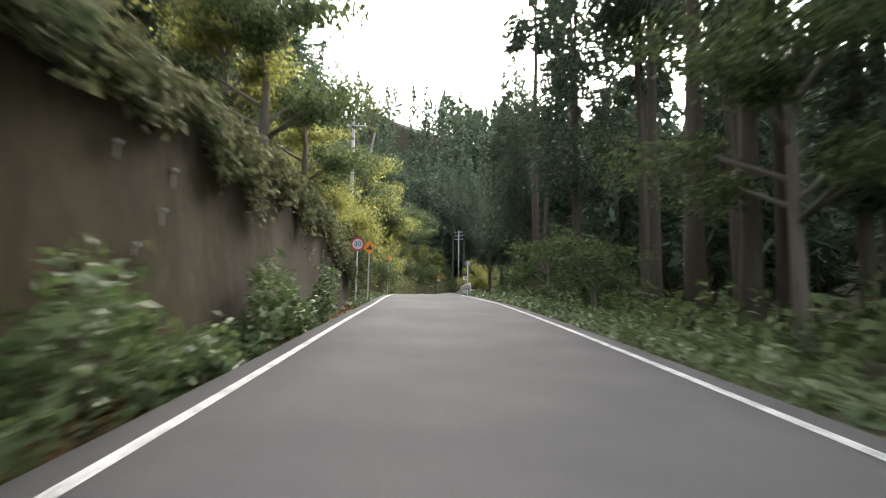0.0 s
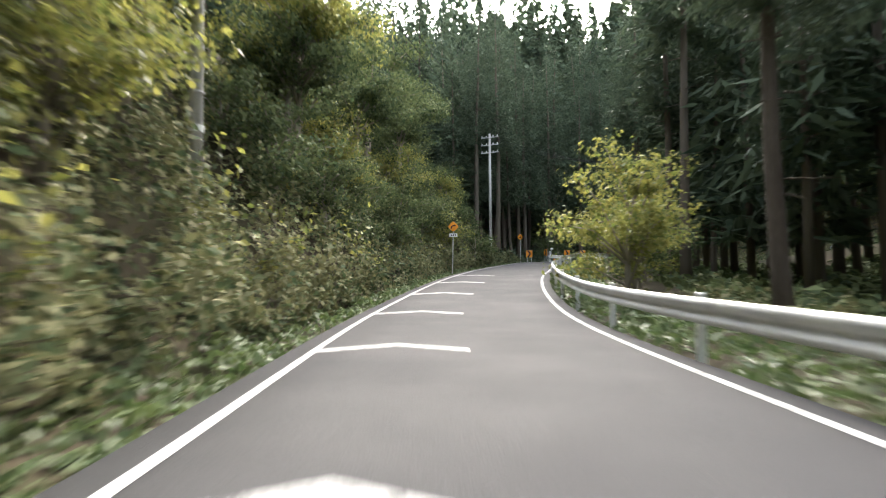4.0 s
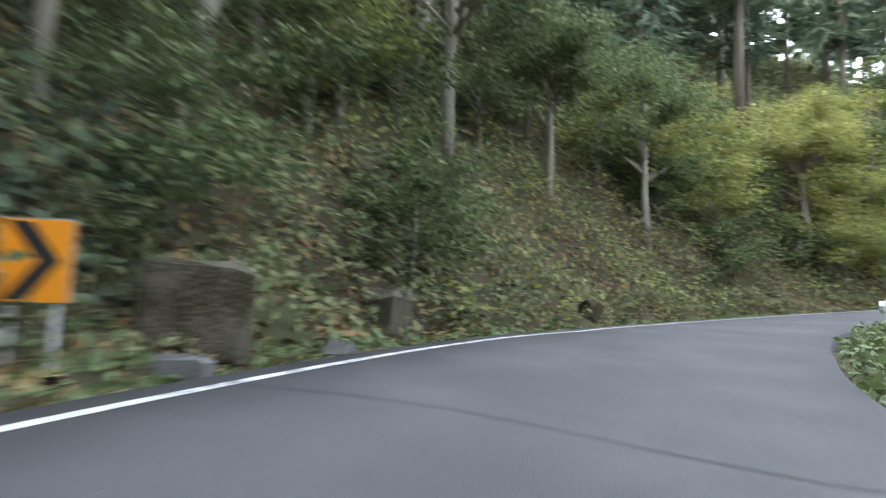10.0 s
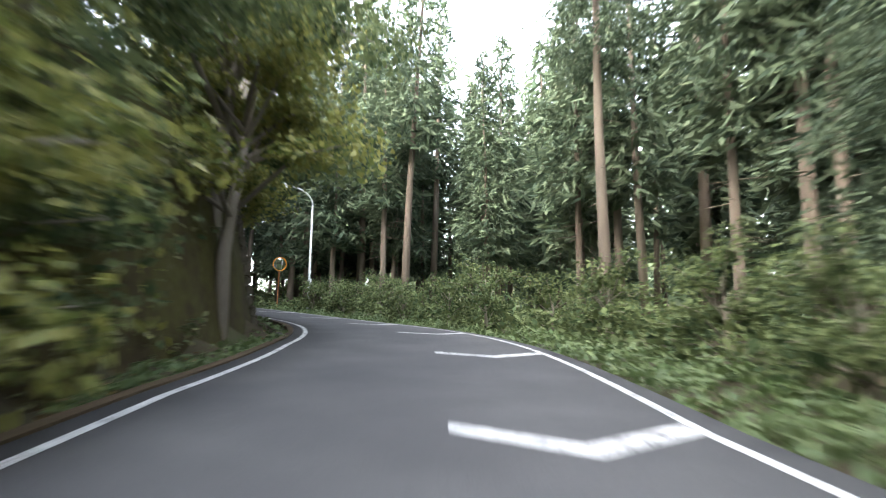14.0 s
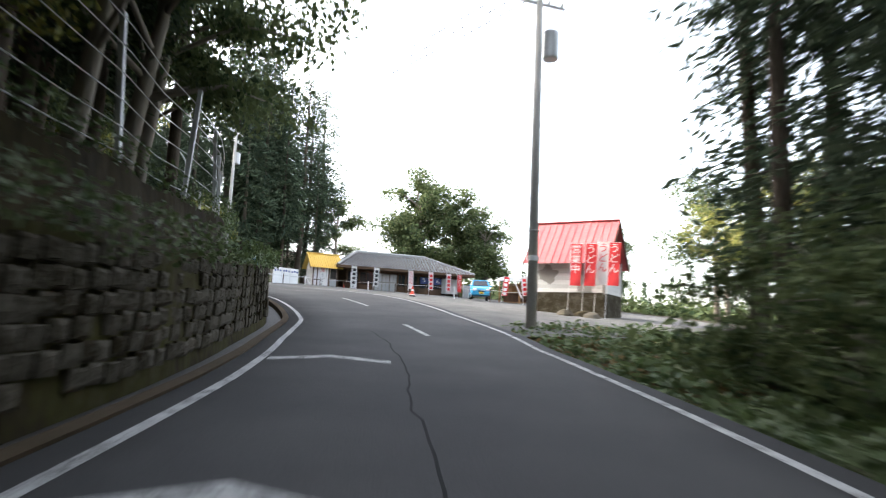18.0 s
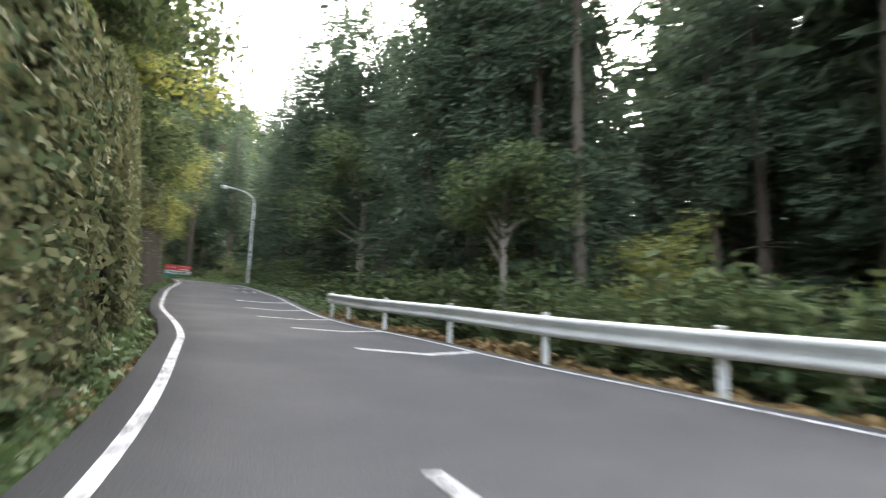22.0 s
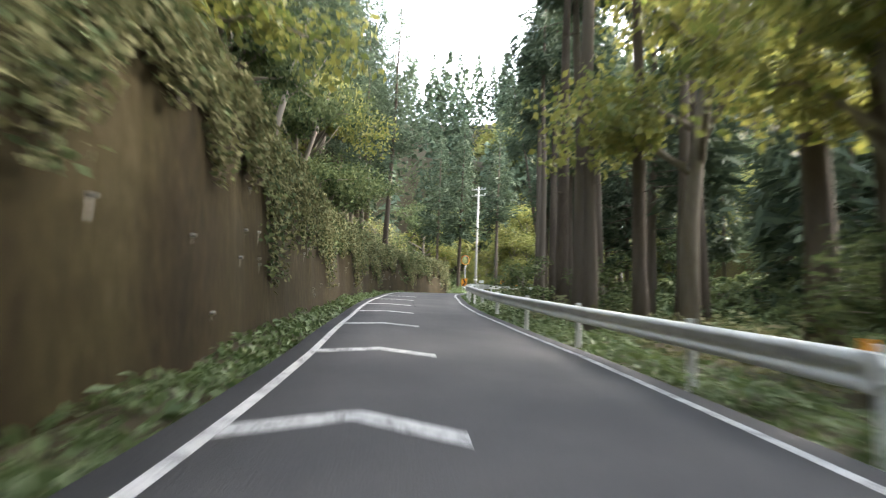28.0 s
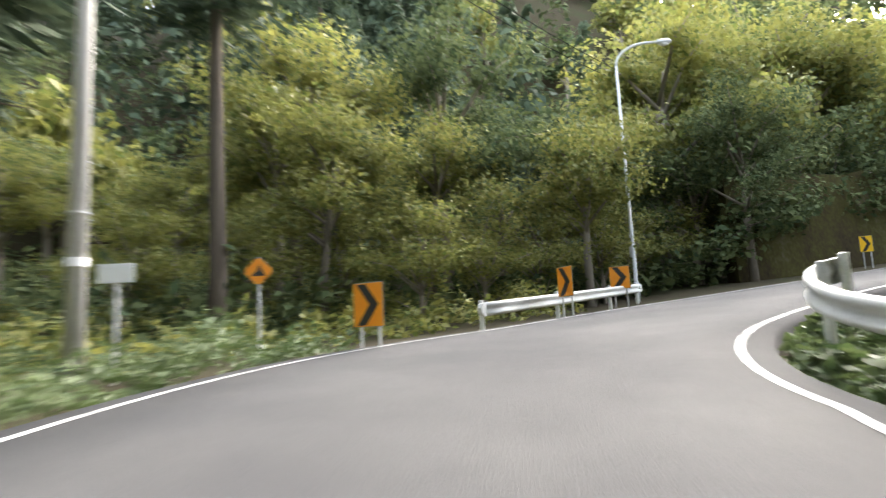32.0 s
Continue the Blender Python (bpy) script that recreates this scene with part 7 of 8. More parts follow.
RL, RR = Vector((1.6, DEEP / 2, TOP)), Vector((LONG - 2.2, DEEP / 2, TOP))
roof = Kit().add([A, B, C, D, RL, RR] + [p - Vector((0, 0, 0.16)) for p in (A, B, C, D)],
                 [(0, 1, 5, 4), (1, 2, 5), (2, 3, 4, 5), (3, 0, 4), (6, 9, 8, 7), (0, 6, 7, 1), (1, 7, 8, 2), (2, 8, 9, 3), (3, 9, 6, 0)])
roof = part("roof", roof, DARKWOOD, shop, "low hip roof of grey tiles")
tiles = Kit()
h = (RL - A).z
fw = math.hypot(DEEP / 2 + 0.95, h)
tiled_slope(tiles, A, B - A, Vector((0, DEEP / 2 + 0.95, h)), (B - A).x, fw, RL.x - A.x, B.x - RR.x)
tiled_slope(tiles, C, D - C, Vector((0, -DEEP / 2 - 0.95, h)), (B - A).x, fw, C.x - RR.x, RL.x - D.x)
tiled_slope(tiles, D, A - D, Vector((RL.x - D.x, 0, h)), (D - A).y, math.hypot(RL.x - D.x, h), DEEP / 2 + 0.95, DEEP / 2 + 0.95)
tiled_slope(tiles, B, C - B, Vector((RR.x - B.x, 0, h)), (D - A).y, math.hypot(RR.x - B.x, h), DEEP / 2 + 0.95, DEEP / 2 + 0.95)
tagged(part("tiles", tiles, TILE, roof, "rows of weathered grey tiles"), kind="stuff")
up = Vector((0, 0, 0.1))
part("ridge", Kit().tube([RL + up, RR + up], 0.13, 8), TILE, roof)
for a, b in ((A, RL), (B, RR), (C, RR), (D, RL)):
    part("hip_ridge", Kit().tube([a + up, b + up], 0.09, 8), TILE, roof)
part("header_beam", Kit().box((LONG / 2, 0.05, 1.95), (LONG, 0.16, 0.3), 0.01), DARKWOOD, shop)
for i, x in enumerate((0.08, 1.1, 2.35, 4.45, 5.2, 6.3, 8.4, LONG - 0.08)):
    part("post", Kit().box((x, 0.02, 0.95), (0.13, 0.13, 1.75), 0.01), DARKWOOD, shop)
for x0, x1 in ((0.15, 1.03), (1.17, 2.28), (4.52, 5.13), (5.27, 6.23), (6.37, 8.33)):
    part("wall_panel", Kit().box(((x0 + x1) / 2, 0.08, 0.42), (x1 - x0, 0.05, 0.7), 0.005), DARKWOOD, shop)
    w = part("window", Kit().box(((x0 + x1) / 2, 0.1, 1.28), (x1 - x0, 0.02, 1.0)), GLASS, shop, "dark glass")
    part("sill", Kit().box(((x0 + x1) / 2, 0.03, 0.8), (x1 - x0, 0.12, 0.06), 0.01), DARKWOOD, w)
    part("mullion", Kit().box(((x0 + x1) / 2, 0.07, 1.28), (0.05, 0.04, 1.0)), DARKWOOD, w)
for i in range(3):
    x = 2.77 + 0.66 * i
    d = part("sliding_door", Kit().box((x, 0.05 + 0.03 * (i % 2), 0.93), (0.64, 0.03, 1.74), 0.004), BACKS, shop, "pale sliding door with frosted panes")
    for z, q in ((0.62, 0.8), (1.42, 0.62)):
        for s in (-0.15, 0.15):
            part("pane", Kit().box((x + s, 0.028 + 0.03 * (i % 2), z), (0.26, 0.012, q)), PAPER, d)
cur = Kit()
for i in range(30):
    x0, x1 = 8.5 + 1.6 * i / 30, 8.5 + 1.6 * (i + 1) / 30
    y0, y1 = -0.05 + 0.03 * math.sin(i * 1.9), -0.05 + 0.03 * math.sin((i + 1) * 1.9)
    cur.add([(x0, y0, 0.45), (x1, y1, 0.45), (x1, y1, 1.75), (x0, y0, 1.75)], [(0, 1, 2, 3)])
solid("curtain", cur, WHITECLOTH, "white cloth curtain hung before the shop front", "curtain", m=SHOP)
nore = thing("shop_curtain", "short dark cloth with white characters over the door", "curtain", m=SHOP @ Matrix.Translation((6.45, -0.1, 1.75)))
for i, ch in enumerate("うどん"):
    c = part("panel", Kit().box((0.35 + 0.66 * i, 0, -0.3), (0.62, 0.012, 0.56), 0.004), DIMBLUE, nore)
    text_part("character", ch, 0.42, WHITE, c, Matrix.Translation((0.35 + 0.66 * i, -0.012, -0.3)))
lean = thing("leaning_board", "white upright board with black characters leaning by the door", "sign", m=SHOP @ Matrix.Translation((0.55, -0.5, 0.05)) @ Matrix.Rotation(radians(-7), 4, "X"))
part("board", Kit().box((0, 0, 0.85), (0.5, 0.03, 1.6), 0.006), WHITE, lean)
stacked("うどん", 0.42, BLACK, lean, 0, -0.022, 1.5, 0.45)
for x, y, cl, ink, words, label in ((0.1, -1.3, WHITECLOTH, BLACK, "", "white banner with faded pink top and black characters"), (1.95, -1.3, WHITECLOTH, BLACK, "", "white banner with faded pink top and black characters"),
                                    (5.05, -1.2, PINK, REDCLOTH, "うどん", "faded pink and white banner on a pole"), (6.9, -1.1, PINK, REDCLOTH, "", "faded pink and white banner on a pole"),
                                    (8.55, -1.0, PINK, REDCLOTH, "", "faded pink and white banner on a pole"), (9.6, -1.0, REDCLOTH, WHITE, "うどん", "red banner with white characters on a pole")):
    nobori(SHOP @ Matrix.Translation((x, y, 0.02)), cl, words, ink, label, 2.15, 0.42, 1.5, 0.03 * math.sin(x * 7))
stand = thing("standing_board", "white framed standing board at the end of the shop", "sign", m=SHOP @ Matrix.Translation((10.75, -0.4, -0.02)))
part("panel", Kit().box((0, 0, 0.75), (0.6, 0.03, 1.1), 0.006), PAPER, stand)
for x in (-0.32, 0.32):
    part("leg", Kit().box((x, 0, 0.7), (0.05, 0.06, 1.4), 0.006), WHITE, stand)

# the yellow-roofed hut
HUT = YARD @ frame_at(164.4, 92.65, 15.8, 0.482, -0.876) @ Matrix.Diagonal((0.88, 1, 1, 1))
hut = thing("noodle_hut", "small white hut with a yellow corrugated roof", "hut", m=HUT)
W, H = 2.36, 1.95
part("floor_slab", Kit().box((W / 2, 1.0, -0.25), (W + 0.1, 2.1, 0.6), 0.02), CONCRETE, hut)
part("back_wall", Kit().box((W / 2, 1.97, 1.0), (W, 0.06, 1.95)), WHITE, hut)
for x in (0.03, W - 0.03):
    part("side_wall", Kit().add([(x + s, y, z) for s in (-0.03, 0.03) for y, z in ((0.06, 0.05), (1.94, 0.05), (1.94, 1.95), (1.0, 2.9), (0.06, 1.95))],
                                [(0, 1, 2, 3, 4), (9, 8, 7, 6, 5)] + [(i, 5 + i, 5 + (i + 1) % 5, (i + 1) % 5) for i in range(5)]), WHITE, hut)
for x in (0.06, 0.42, 1.5, W - 0.06):
    part("corner_post", Kit().box((x, 0.0, 1.0), (0.09, 0.09, 1.95), 0.008), DARKWOOD, hut)
part("front_panel", Kit().box((0.25, 0.02, 1.0), (0.28, 0.04, 1.9)), WHITE, hut)
part("front_panel", Kit().box((0.97, 0.02, 1.0), (1.0, 0.04, 1.9)), WHITE, hut)
part("rail", Kit().box((0.8, -0.02, 0.82), (1.45, 0.04, 0.07)), DARKWOOD, hut)
door = part("door", Kit().box((1.93, 0.03, 0.95), (0.72, 0.04, 1.8), 0.005), BACKS, hut, "grey framed glazed door")
part("pane", Kit().box((1.93, 0.0, 1.35), (0.56, 0.02, 0.8)), GLASS, door)
part("pane", Kit().box((1.93, 0.0, 0.5), (0.56, 0.02, 0.7)), PAPER, door)
board = part("sign_board", Kit().box((0.98, -0.05, 1.05), (0.72, 0.03, 1.75), 0.006), WHITE, hut, "white sign with a red and three black characters")
text_part("character", "鬼", 0.46, RED, board, Matrix.Translation((0.9, -0.068, 1.62)))
stacked("うどん", 0.36, BLACK, board, 0.9, -0.068, 1.38, 0.4)
for i in range(6):
    part("small_character", Kit().box((1.24, -0.068, 1.75 - 0.12 * i), (0.06, 0.003, 0.07)), BLACK, board)
r = part("roof", Kit().add([(-0.35, -0.4, 1.75), (W + 0.35, -0.4, 1.75), (W + 0.35, 1.0, 2.98), (-0.35, 1.0, 2.98), (W + 0.35, 2.4, 1.75), (-0.35, 2.4, 1.75)],
                           [(0, 1, 2, 3), (3, 2, 4, 5)]), YELROOF, hut, "ribbed yellow sheet roof")
for q in range(2):
    for i in range(17):
        x = -0.32 + (W + 0.64) * i / 16
        part("rib", Kit().tube([(x, -0.42, 1.77), (x, 1.0, 3.01)] if q == 0 else [(x, 1.0, 3.01), (x, 2.42, 1.77)], 0.042, 6), YELROOF, r)
part("ridge_cap", Kit().box((W / 2, 1.0, 3.02), (W + 0.74, 0.26, 0.06), 0.02), YELROOF, r)
part("gable_board", Kit().add([(-0.36, -0.4, 1.6), (-0.36, 1.0, 2.85), (-0.36, 1.0, 2.98), (-0.36, -0.4, 1.75), (-0.32, -0.4, 1.6), (-0.32, 1.0, 2.85), (-0.32, 1.0, 2.98), (-0.32, -0.4, 1.75)],
                              [(0, 1, 2, 3), (7, 6, 5, 4), (0, 4, 5, 1), (1, 5, 6, 2), (2, 6, 7, 3), (3, 7, 4, 0)]), DARKWOOD, hut)

# notice wall, booth, rope fence, cone
nb = thing("notice_wall", "wide weathered white board with blue unreadable characters", "sign", m=YARD @ frame_at(160.60, 94.64, 15.78, 0.85, -0.52))
for i in range(3):
    p = part("panel", Kit().box((0.42 + 0.83 * i, 0, 0.72), (0.82, 0.03, 1.36), 0.005), WHITE, nb)
    for j in range(3):
        part("character", Kit().box((0.2 + 0.83 * i + 0.25 * j, -0.022, 1.16 + 0.03 * (j % 2)), (0.15, 0.006, 0.14)), DIMBLUE, p)
for x in (0.05, 1.25, 2.45):
    part("post", Kit().box((x, 0.06, 0.6), (0.07, 0.07, 1.7), 0.006), DARKWOOD, nb)
booth = thing("toilet_booth", "sky-blue plastic toilet booth with white corners", "booth", m=YARD @ frame_at(158.18, 95.27, 15.8, 0.5, -0.87))
part("body", Kit().box((0.42, 0.45, 0.85), (0.8, 0.86, 1.75), 0.03), BOOTHBLUE, booth)
for x in (0.03, 0.81):
    part("corner_strip", Kit().box((x, 0.0, 0.85), (0.07, 0.07, 1.76), 0.01), WHITE, booth)
d = part("door", Kit().box((0.42, 0.0, 0.85), (0.64, 0.05, 1.6), 0.012), BOOTHBLUE, booth)
for i in range(4):
    part("panel_rib", Kit().box((0.42, -0.032, 0.3 + 0.36 * i), (0.56, 0.014, 0.05), 0.005), BOOTHBLUE, d)
part("handle", Kit().box((0.18, -0.045, 0.9), (0.05, 0.03, 0.14), 0.008), STEEL, d)
part("roof", Kit().box((0.42, 0.45, 1.77), (0.9, 0.95, 0.09), 0.03), WHITE, booth)
part("vent", Kit().tube([(0.6, 0.7, 1.8), (0.6, 0.7, 2.05)], 0.05, 8), WHITE, booth)
fence = thing("rope_fence", "sagging pale rope and poles along the yard edge", "fence")
line = [YARD @ Vector(p) for p in ((156.66, 95.45, 15.60), (158.04, 94.26, 15.70), (159.88, 93.61, 15.75), (161.72, 92.51, 15.80), (163.37, 91.77, 15.82), (164.29, 90.12, 15.80), (164.02, 88.09, 15.76), (163.47, 85.89, 15.70), (162.82, 83.49, 15.62), (162.09, 81.29, 15.54), (160.34, 78.71, 15.35), (159.14, 76.13, 15.20), (158.04, 73.56, 15.02))]
for i, p in enumerate(line):
    part("post", Kit().tube([(p.x, p.y, p.z - 0.5), (p.x + 0.03 * math.sin(i * 2), p.y, p.z + 0.92)], 0.035, 7), DARKWOOD if i % 3 else WHITE, fence)
    if i:
        a, b = line[i - 1] + Vector((0, 0, 0.82)), p + Vector((0, 0, 0.82))
        part("rope", Kit().tube([a, a.lerp(b, 0.5) - Vector((0, 0, 0.06)), b], 0.012 if i > 3 else 0.025, 6), WHITECLOTH if i > 3 else STEEL, fence)
part("brace", Kit().tube([line[3] + Vector((0.2, 0, 0.85)), line[3] + Vector((0.8, -0.4, -0.1))], 0.035, 7), WHITE, fence)
cone = thing("traffic_cone", "red traffic cone on a tilted black and white base", "cone", m=YARD @ Matrix.Translation((156.2, 84.0, 15.24)) @ Matrix.Rotation(radians(6), 4, "Y"))
part("base", Kit().box((0, 0, 0.03), (0.42, 0.42, 0.06), 0.015), RUBBER, cone)
part("weight", Kit().tube([(0.0, 0, 0.06), (0.0, 0, 0.1), (0, 0, 0.12)], [0.2, 0.2, 0.15], 16), WHITE, cone)
part("body", Kit().tube([(0, 0, 0.1), (0, 0, 0.66), (0, 0, 0.7)], [0.14, 0.035, 0.025], 16), CONERED, cone, smooth=False)
part("band", Kit().tube([(0, 0, 0.36), (0, 0, 0.48)], [0.095, 0.073], 16), WHITE, cone)
cone2 = thing("traffic_cone", "small red traffic cone beside the hut", "cone", m=HUT @ Matrix.Translation((3.1, 0.3, -0.05)))
part("base", Kit().box((0, 0, 0.03), (0.36, 0.36, 0.05), 0.015), RUBBER, cone2)
part("body", Kit().tube([(0, 0, 0.05), (0, 0, 0.6), (0, 0, 0.63)], [0.13, 0.03, 0.02], 14), CONERED, cone2)


# the small blue car, its nose towards -y
def small_car(m):
    t = thing("small_car", "light blue boxy small car parked by the shop", "car", m=m)
    secs = [(-1.62, 0.36, 0.72, 0.62), (-1.55, 0.3, 0.82, 0.69), (-1.1, 0.28, 0.98, 0.72), (-0.75, 0.27, 1.02, 0.73), (1.3, 0.27, 1.02, 0.73), (1.62, 0.3, 0.95, 0.7), (1.68, 0.4, 0.85, 0.66)]
    vs, fs, n = [], [], 12
    for y, lo, hi, hw in secs:
        vs += [(-hw + 0.06, y, lo), (hw - 0.06, y, lo), (hw, y, lo + 0.06), (hw + 0.01, y, lo + 0.25), (hw, y, hi - 0.12), (hw - 0.05, y, hi - 0.03), (hw - 0.14, y, hi),
               (-hw + 0.14, y, hi), (-hw + 0.05, y, hi - 0.03), (-hw, y, hi - 0.12), (-hw - 0.01, y, lo + 0.25), (-hw, y, lo + 0.06)]
    for i in range(len(secs) - 1):
        fs += [(i * n + j, (i + 1) * n + j, (i + 1) * n + (j + 1) % n, i * n + (j + 1) % n) for j in range(n)]
    fs += [tuple(range(n)), tuple(range(len(secs) * n - 1, (len(secs) - 1) * n - 1, -1))]
    body = part("body", Kit().add(vs, fs), CARBLUE, t, smooth=False)
    cab = [(-0.85, 1.0, 0.69), (-0.3, 1.48, 0.58), (0.2, 1.55, 0.56), (1.3, 1.52, 0.56), (1.62, 1.0, 0.66)]
    k = Kit()
    vs, fs = [], []
    for y, z, hw in cab:
        vs += [(-hw, y, z), (hw, y, z)]
    low = [(-0.7, 1.0), (1.55, 1.0)]
    for i in range(4):
        fs.append((2 * i, 2 * i + 1, 2 * i + 3, 2 * i + 2))
    fs += [tuple(range(0, 10, 2)), tuple(range(9, 0, -2)), (0, 8, 9, 1)]
    part("cabin", k.add(vs, fs), CARBLUE, t)
    part("windscreen", Kit().add([(-0.6, -0.83, 1.05), (0.6, -0.83, 1.05), (0.5, -0.36, 1.45), (-0.5, -0.36, 1.45)], [(0, 1, 2, 3)]), GLASS, t, "dark glass")
    for s in (-1, 1):
        for y0, y1 in ((-0.4, 0.4), (0.48, 1.3)):
            part("side_window", Kit().add([(s * 0.672, y0 - (0.2 if y0 < 0 else 0), 1.06), (s * 0.672, y1, 1.06), (s * 0.585, y1, 1.44), (s * 0.585, y0 + 0.2 * (y0 < 0), 1.44)], [(0, 1, 2, 3)]), GLASS, t)
        part("headlight", Kit().box((s * 0.5, -1.6, 0.7), (0.3, 0.12, 0.17), 0.04), LAMPGLASS, t, "clear headlamp")
        part("wing_mirror", Kit().box((s * 0.8, -0.62, 1.05), (0.16, 0.08, 0.12), 0.03), CARBLUE, t)
        for y in (-1.12, 1.15):
            w = part("wheel", Kit().tube([(s * 0.74, y, 0.27), (s * 0.58, y, 0.27)], 0.27, 18), RUBBER, t)
            part("rim", Kit().tube([(s * 0.752, y, 0.27), (s * 0.735, y, 0.27)], [0.15, 0.17], 14), STEEL, w)
    part("bumper", Kit().box((0, -1.64, 0.42), (1.36, 0.1, 0.24), 0.04), CARBLUE, t)
    part("grille", Kit().box((0, -1.66, 0.6), (0.5, 0.06, 0.09), 0.02), BLACK, t)
    pl = part("number_plate", Kit().box((0, -1.7, 0.45), (0.33, 0.012, 0.165), 0.004), PLATEY, t, "yellow plate with plain bars")
    part("bar", Kit().box((0, -1.708, 0.42), (0.24, 0.004, 0.06)), BLACK, pl)
    part("bar", Kit().box((0, -1.708, 0.5), (0.14, 0.004, 0.03)), BLACK, pl)
    part("wiper", Kit().tube([(-0.4, -0.86, 1.06), (0.1, -0.74, 1.17)], 0.01, 5), BLACK, t)
    return t


small_car(YARD @ frame_at(163.19, 79.35, 15.5, -0.1, -1.0) @ Matrix.Rotation(radians(8), 4, "Z"))

# the open stall and the gabled shed beyond the car
STALL = YARD @ frame_at(164.66, 77.70, 15.5, -0.25, -0.97)
stall = thing("open_stall", "open orange-brown wooden stall with a low pale roof", "stall", m=STALL)
for x in (0, 1.6, 3.2, 4.8):
    for y in (0.0, 2.4):
        part("post", Kit().box((x, y, 0.75), (0.1, 0.1, 1.9), 0.008), TANWOOD, stall)
for i in range(24):
    part("board", Kit().box((0.1 + 0.2 * i, 2.42, 0.85), (0.19, 0.03, 1.6)), TANWOOD, stall)
for i in range(12):
    part("roof_sheet", Kit().add([(-0.4 + 0.47 * i, -0.7, 1.62), (0.05 + 0.47 * i, -0.7, 1.64), (0.05 + 0.47 * i, 2.8, 2.22), (-0.4 + 0.47 * i, 2.8, 2.2)] + [(-0.4 + 0.47 * i, -0.7, 1.57), (0.05 + 0.47 * i, -0.7, 1.59), (0.05 + 0.47 * i, 2.8, 2.17), (-0.4 + 0.47 * i, 2.8, 2.15)],
                                 [(0, 1, 2, 3), (7, 6, 5, 4), (0, 4, 5, 1), (1, 5, 6, 2), (2, 6, 7, 3), (3, 7, 4, 0)]), TILE, stall)
part("counter", Kit().box((2.4, 0.6, 0.75), (4.4, 0.5, 0.06), 0.01), TANWOOD, stall)
part("counter_front", Kit().box((2.4, 0.4, 0.38), (4.3, 0.04, 0.7), 0.005), DARKWOOD, stall)
part("prop", Kit().tube([(1.9, -0.9, 0.3), (1.2, -0.5, 1.7)], 0.04, 6), WHITE, stall)
SHED = YARD @ frame_at(165.31, 72.73, 15.4, -0.35, -0.94)
shed = thing("gabled_shed", "brown wooden shed with a grey gable roof and open front", "shed", m=SHED)
for i in range(14):
    x = 0.13 + 0.26 * i
    part("board", Kit().box((x, 0.0, 1.2 + 0.0), (0.25, 0.03, 2.3)), TANWOOD if i % 4 else DARKWOOD, shed)
for s in (0.0, 3.64):
    part("side_wall", Kit().box((s, 1.75, 1.2), (0.06, 3.4, 2.3)), TANWOOD, shed)
part("back_wall", Kit().box((1.82, 3.5, 1.2), (3.7, 0.06, 2.3)), TANWOOD, shed)
part("gable", Kit().slab([(-0.0, 2.35), (3.64, 2.35), (1.82, 3.9)], -0.02, 0.04), TANWOOD, shed)
part("doorway", Kit().box((1.9, -0.03, 0.95), (1.1, 0.03, 1.8)), DARKWOOD, shed)
for s in (-1, 1):
    k = Kit().slab([(1.82, 4.05), (1.82 + s * 2.5, 1.95), (1.82 + s * 2.5, 1.85), (1.82, 3.93)][::s], -0.7, 4.1)
    part("roof_slope", k, TILE, shed)
    part("barge_board", Kit().tube([(1.82, -0.72, 3.95), (1.82 + s * 2.5, -0.72, 1.88)], 0.06, 6), TANWOOD, shed)
for x, y, cl, ink in ((0.4, -1.6, REDCLOTH, WHITE), (2.1, -1.5, WHITECLOTH, REDCLOTH), (3.3, -1.6, REDCLOTH, WHITE)):
    nobori(STALL @ Matrix.Translation((x, y, -0.05)), cl, "", ink, "red and white banner before the wooden stall", 2.0, 0.42, 1.45, 0.12 * math.sin(x * 5))
nobori(SHED @ Matrix.Translation((0.3, -1.2, -0.05)), REDCLOTH, "", WHITE, "red and white banner before the brown shed", 2.1, 0.42, 1.45)

# the red-roofed hut by the road
RED_HUT = frame_at(150.61, 76.38, 15.6, -0.495, -0.869) @ Matrix.Scale(1.043, 4)
rh = thing("red_roofed_hut", "white boarded hut with a steep red sheet roof", "hut", m=RED_HUT)
HW, HD, HE, HR = 3.9, 3.6, 1.95, 4.15
part("footing", Kit().box((HW / 2, HD / 2, -0.55), (HW + 0.06, HD + 0.06, 1.3), 0.02), BLOCK, rh)
k = 0
for i in range(9):
    z = 0.2 + 0.21 * i
    for c, s in (((HW / 2, 0.0, z), (HW - 0.12, 0.03, 0.2)), ((HW / 2, HD, z), (HW - 0.12, 0.03, 0.2))):
        part("plank", Kit().box(c, s, 0.006), BOARDS, rh)
    for x in (0, HW):
        part("plank", Kit().box((x, HD / 2, z), (0.03, HD - 0.1, 0.2), 0.006), BOARDS, rh)
for x in (0, HW):
    for y in (0, HD):
        part("corner_post", Kit().box((x, y, 1.0), (0.12, 0.12, 2.0), 0.008), BACKS, rh)
    part("gable", Kit().add([(x + s, y, z) for s in (-0.02, 0.02) for y, z in ((0, HE), (HD, HE), (HD / 2, HR - 0.1))], [(0, 1, 2), (5, 4, 3), (0, 3, 4, 1), (1, 4, 5, 2), (2, 5, 3, 0)]), DARKWOOD, rh, "dark brown gable boards")
door = part("door", Kit().box((2.9, -0.03, 1.0), (0.75, 0.04, 1.7), 0.006), BACKS, rh, "grey plank door")
part("door_handle", Kit().box((2.62, -0.06, 1.0), (0.04, 0.03, 0.14), 0.006), STEEL, door)
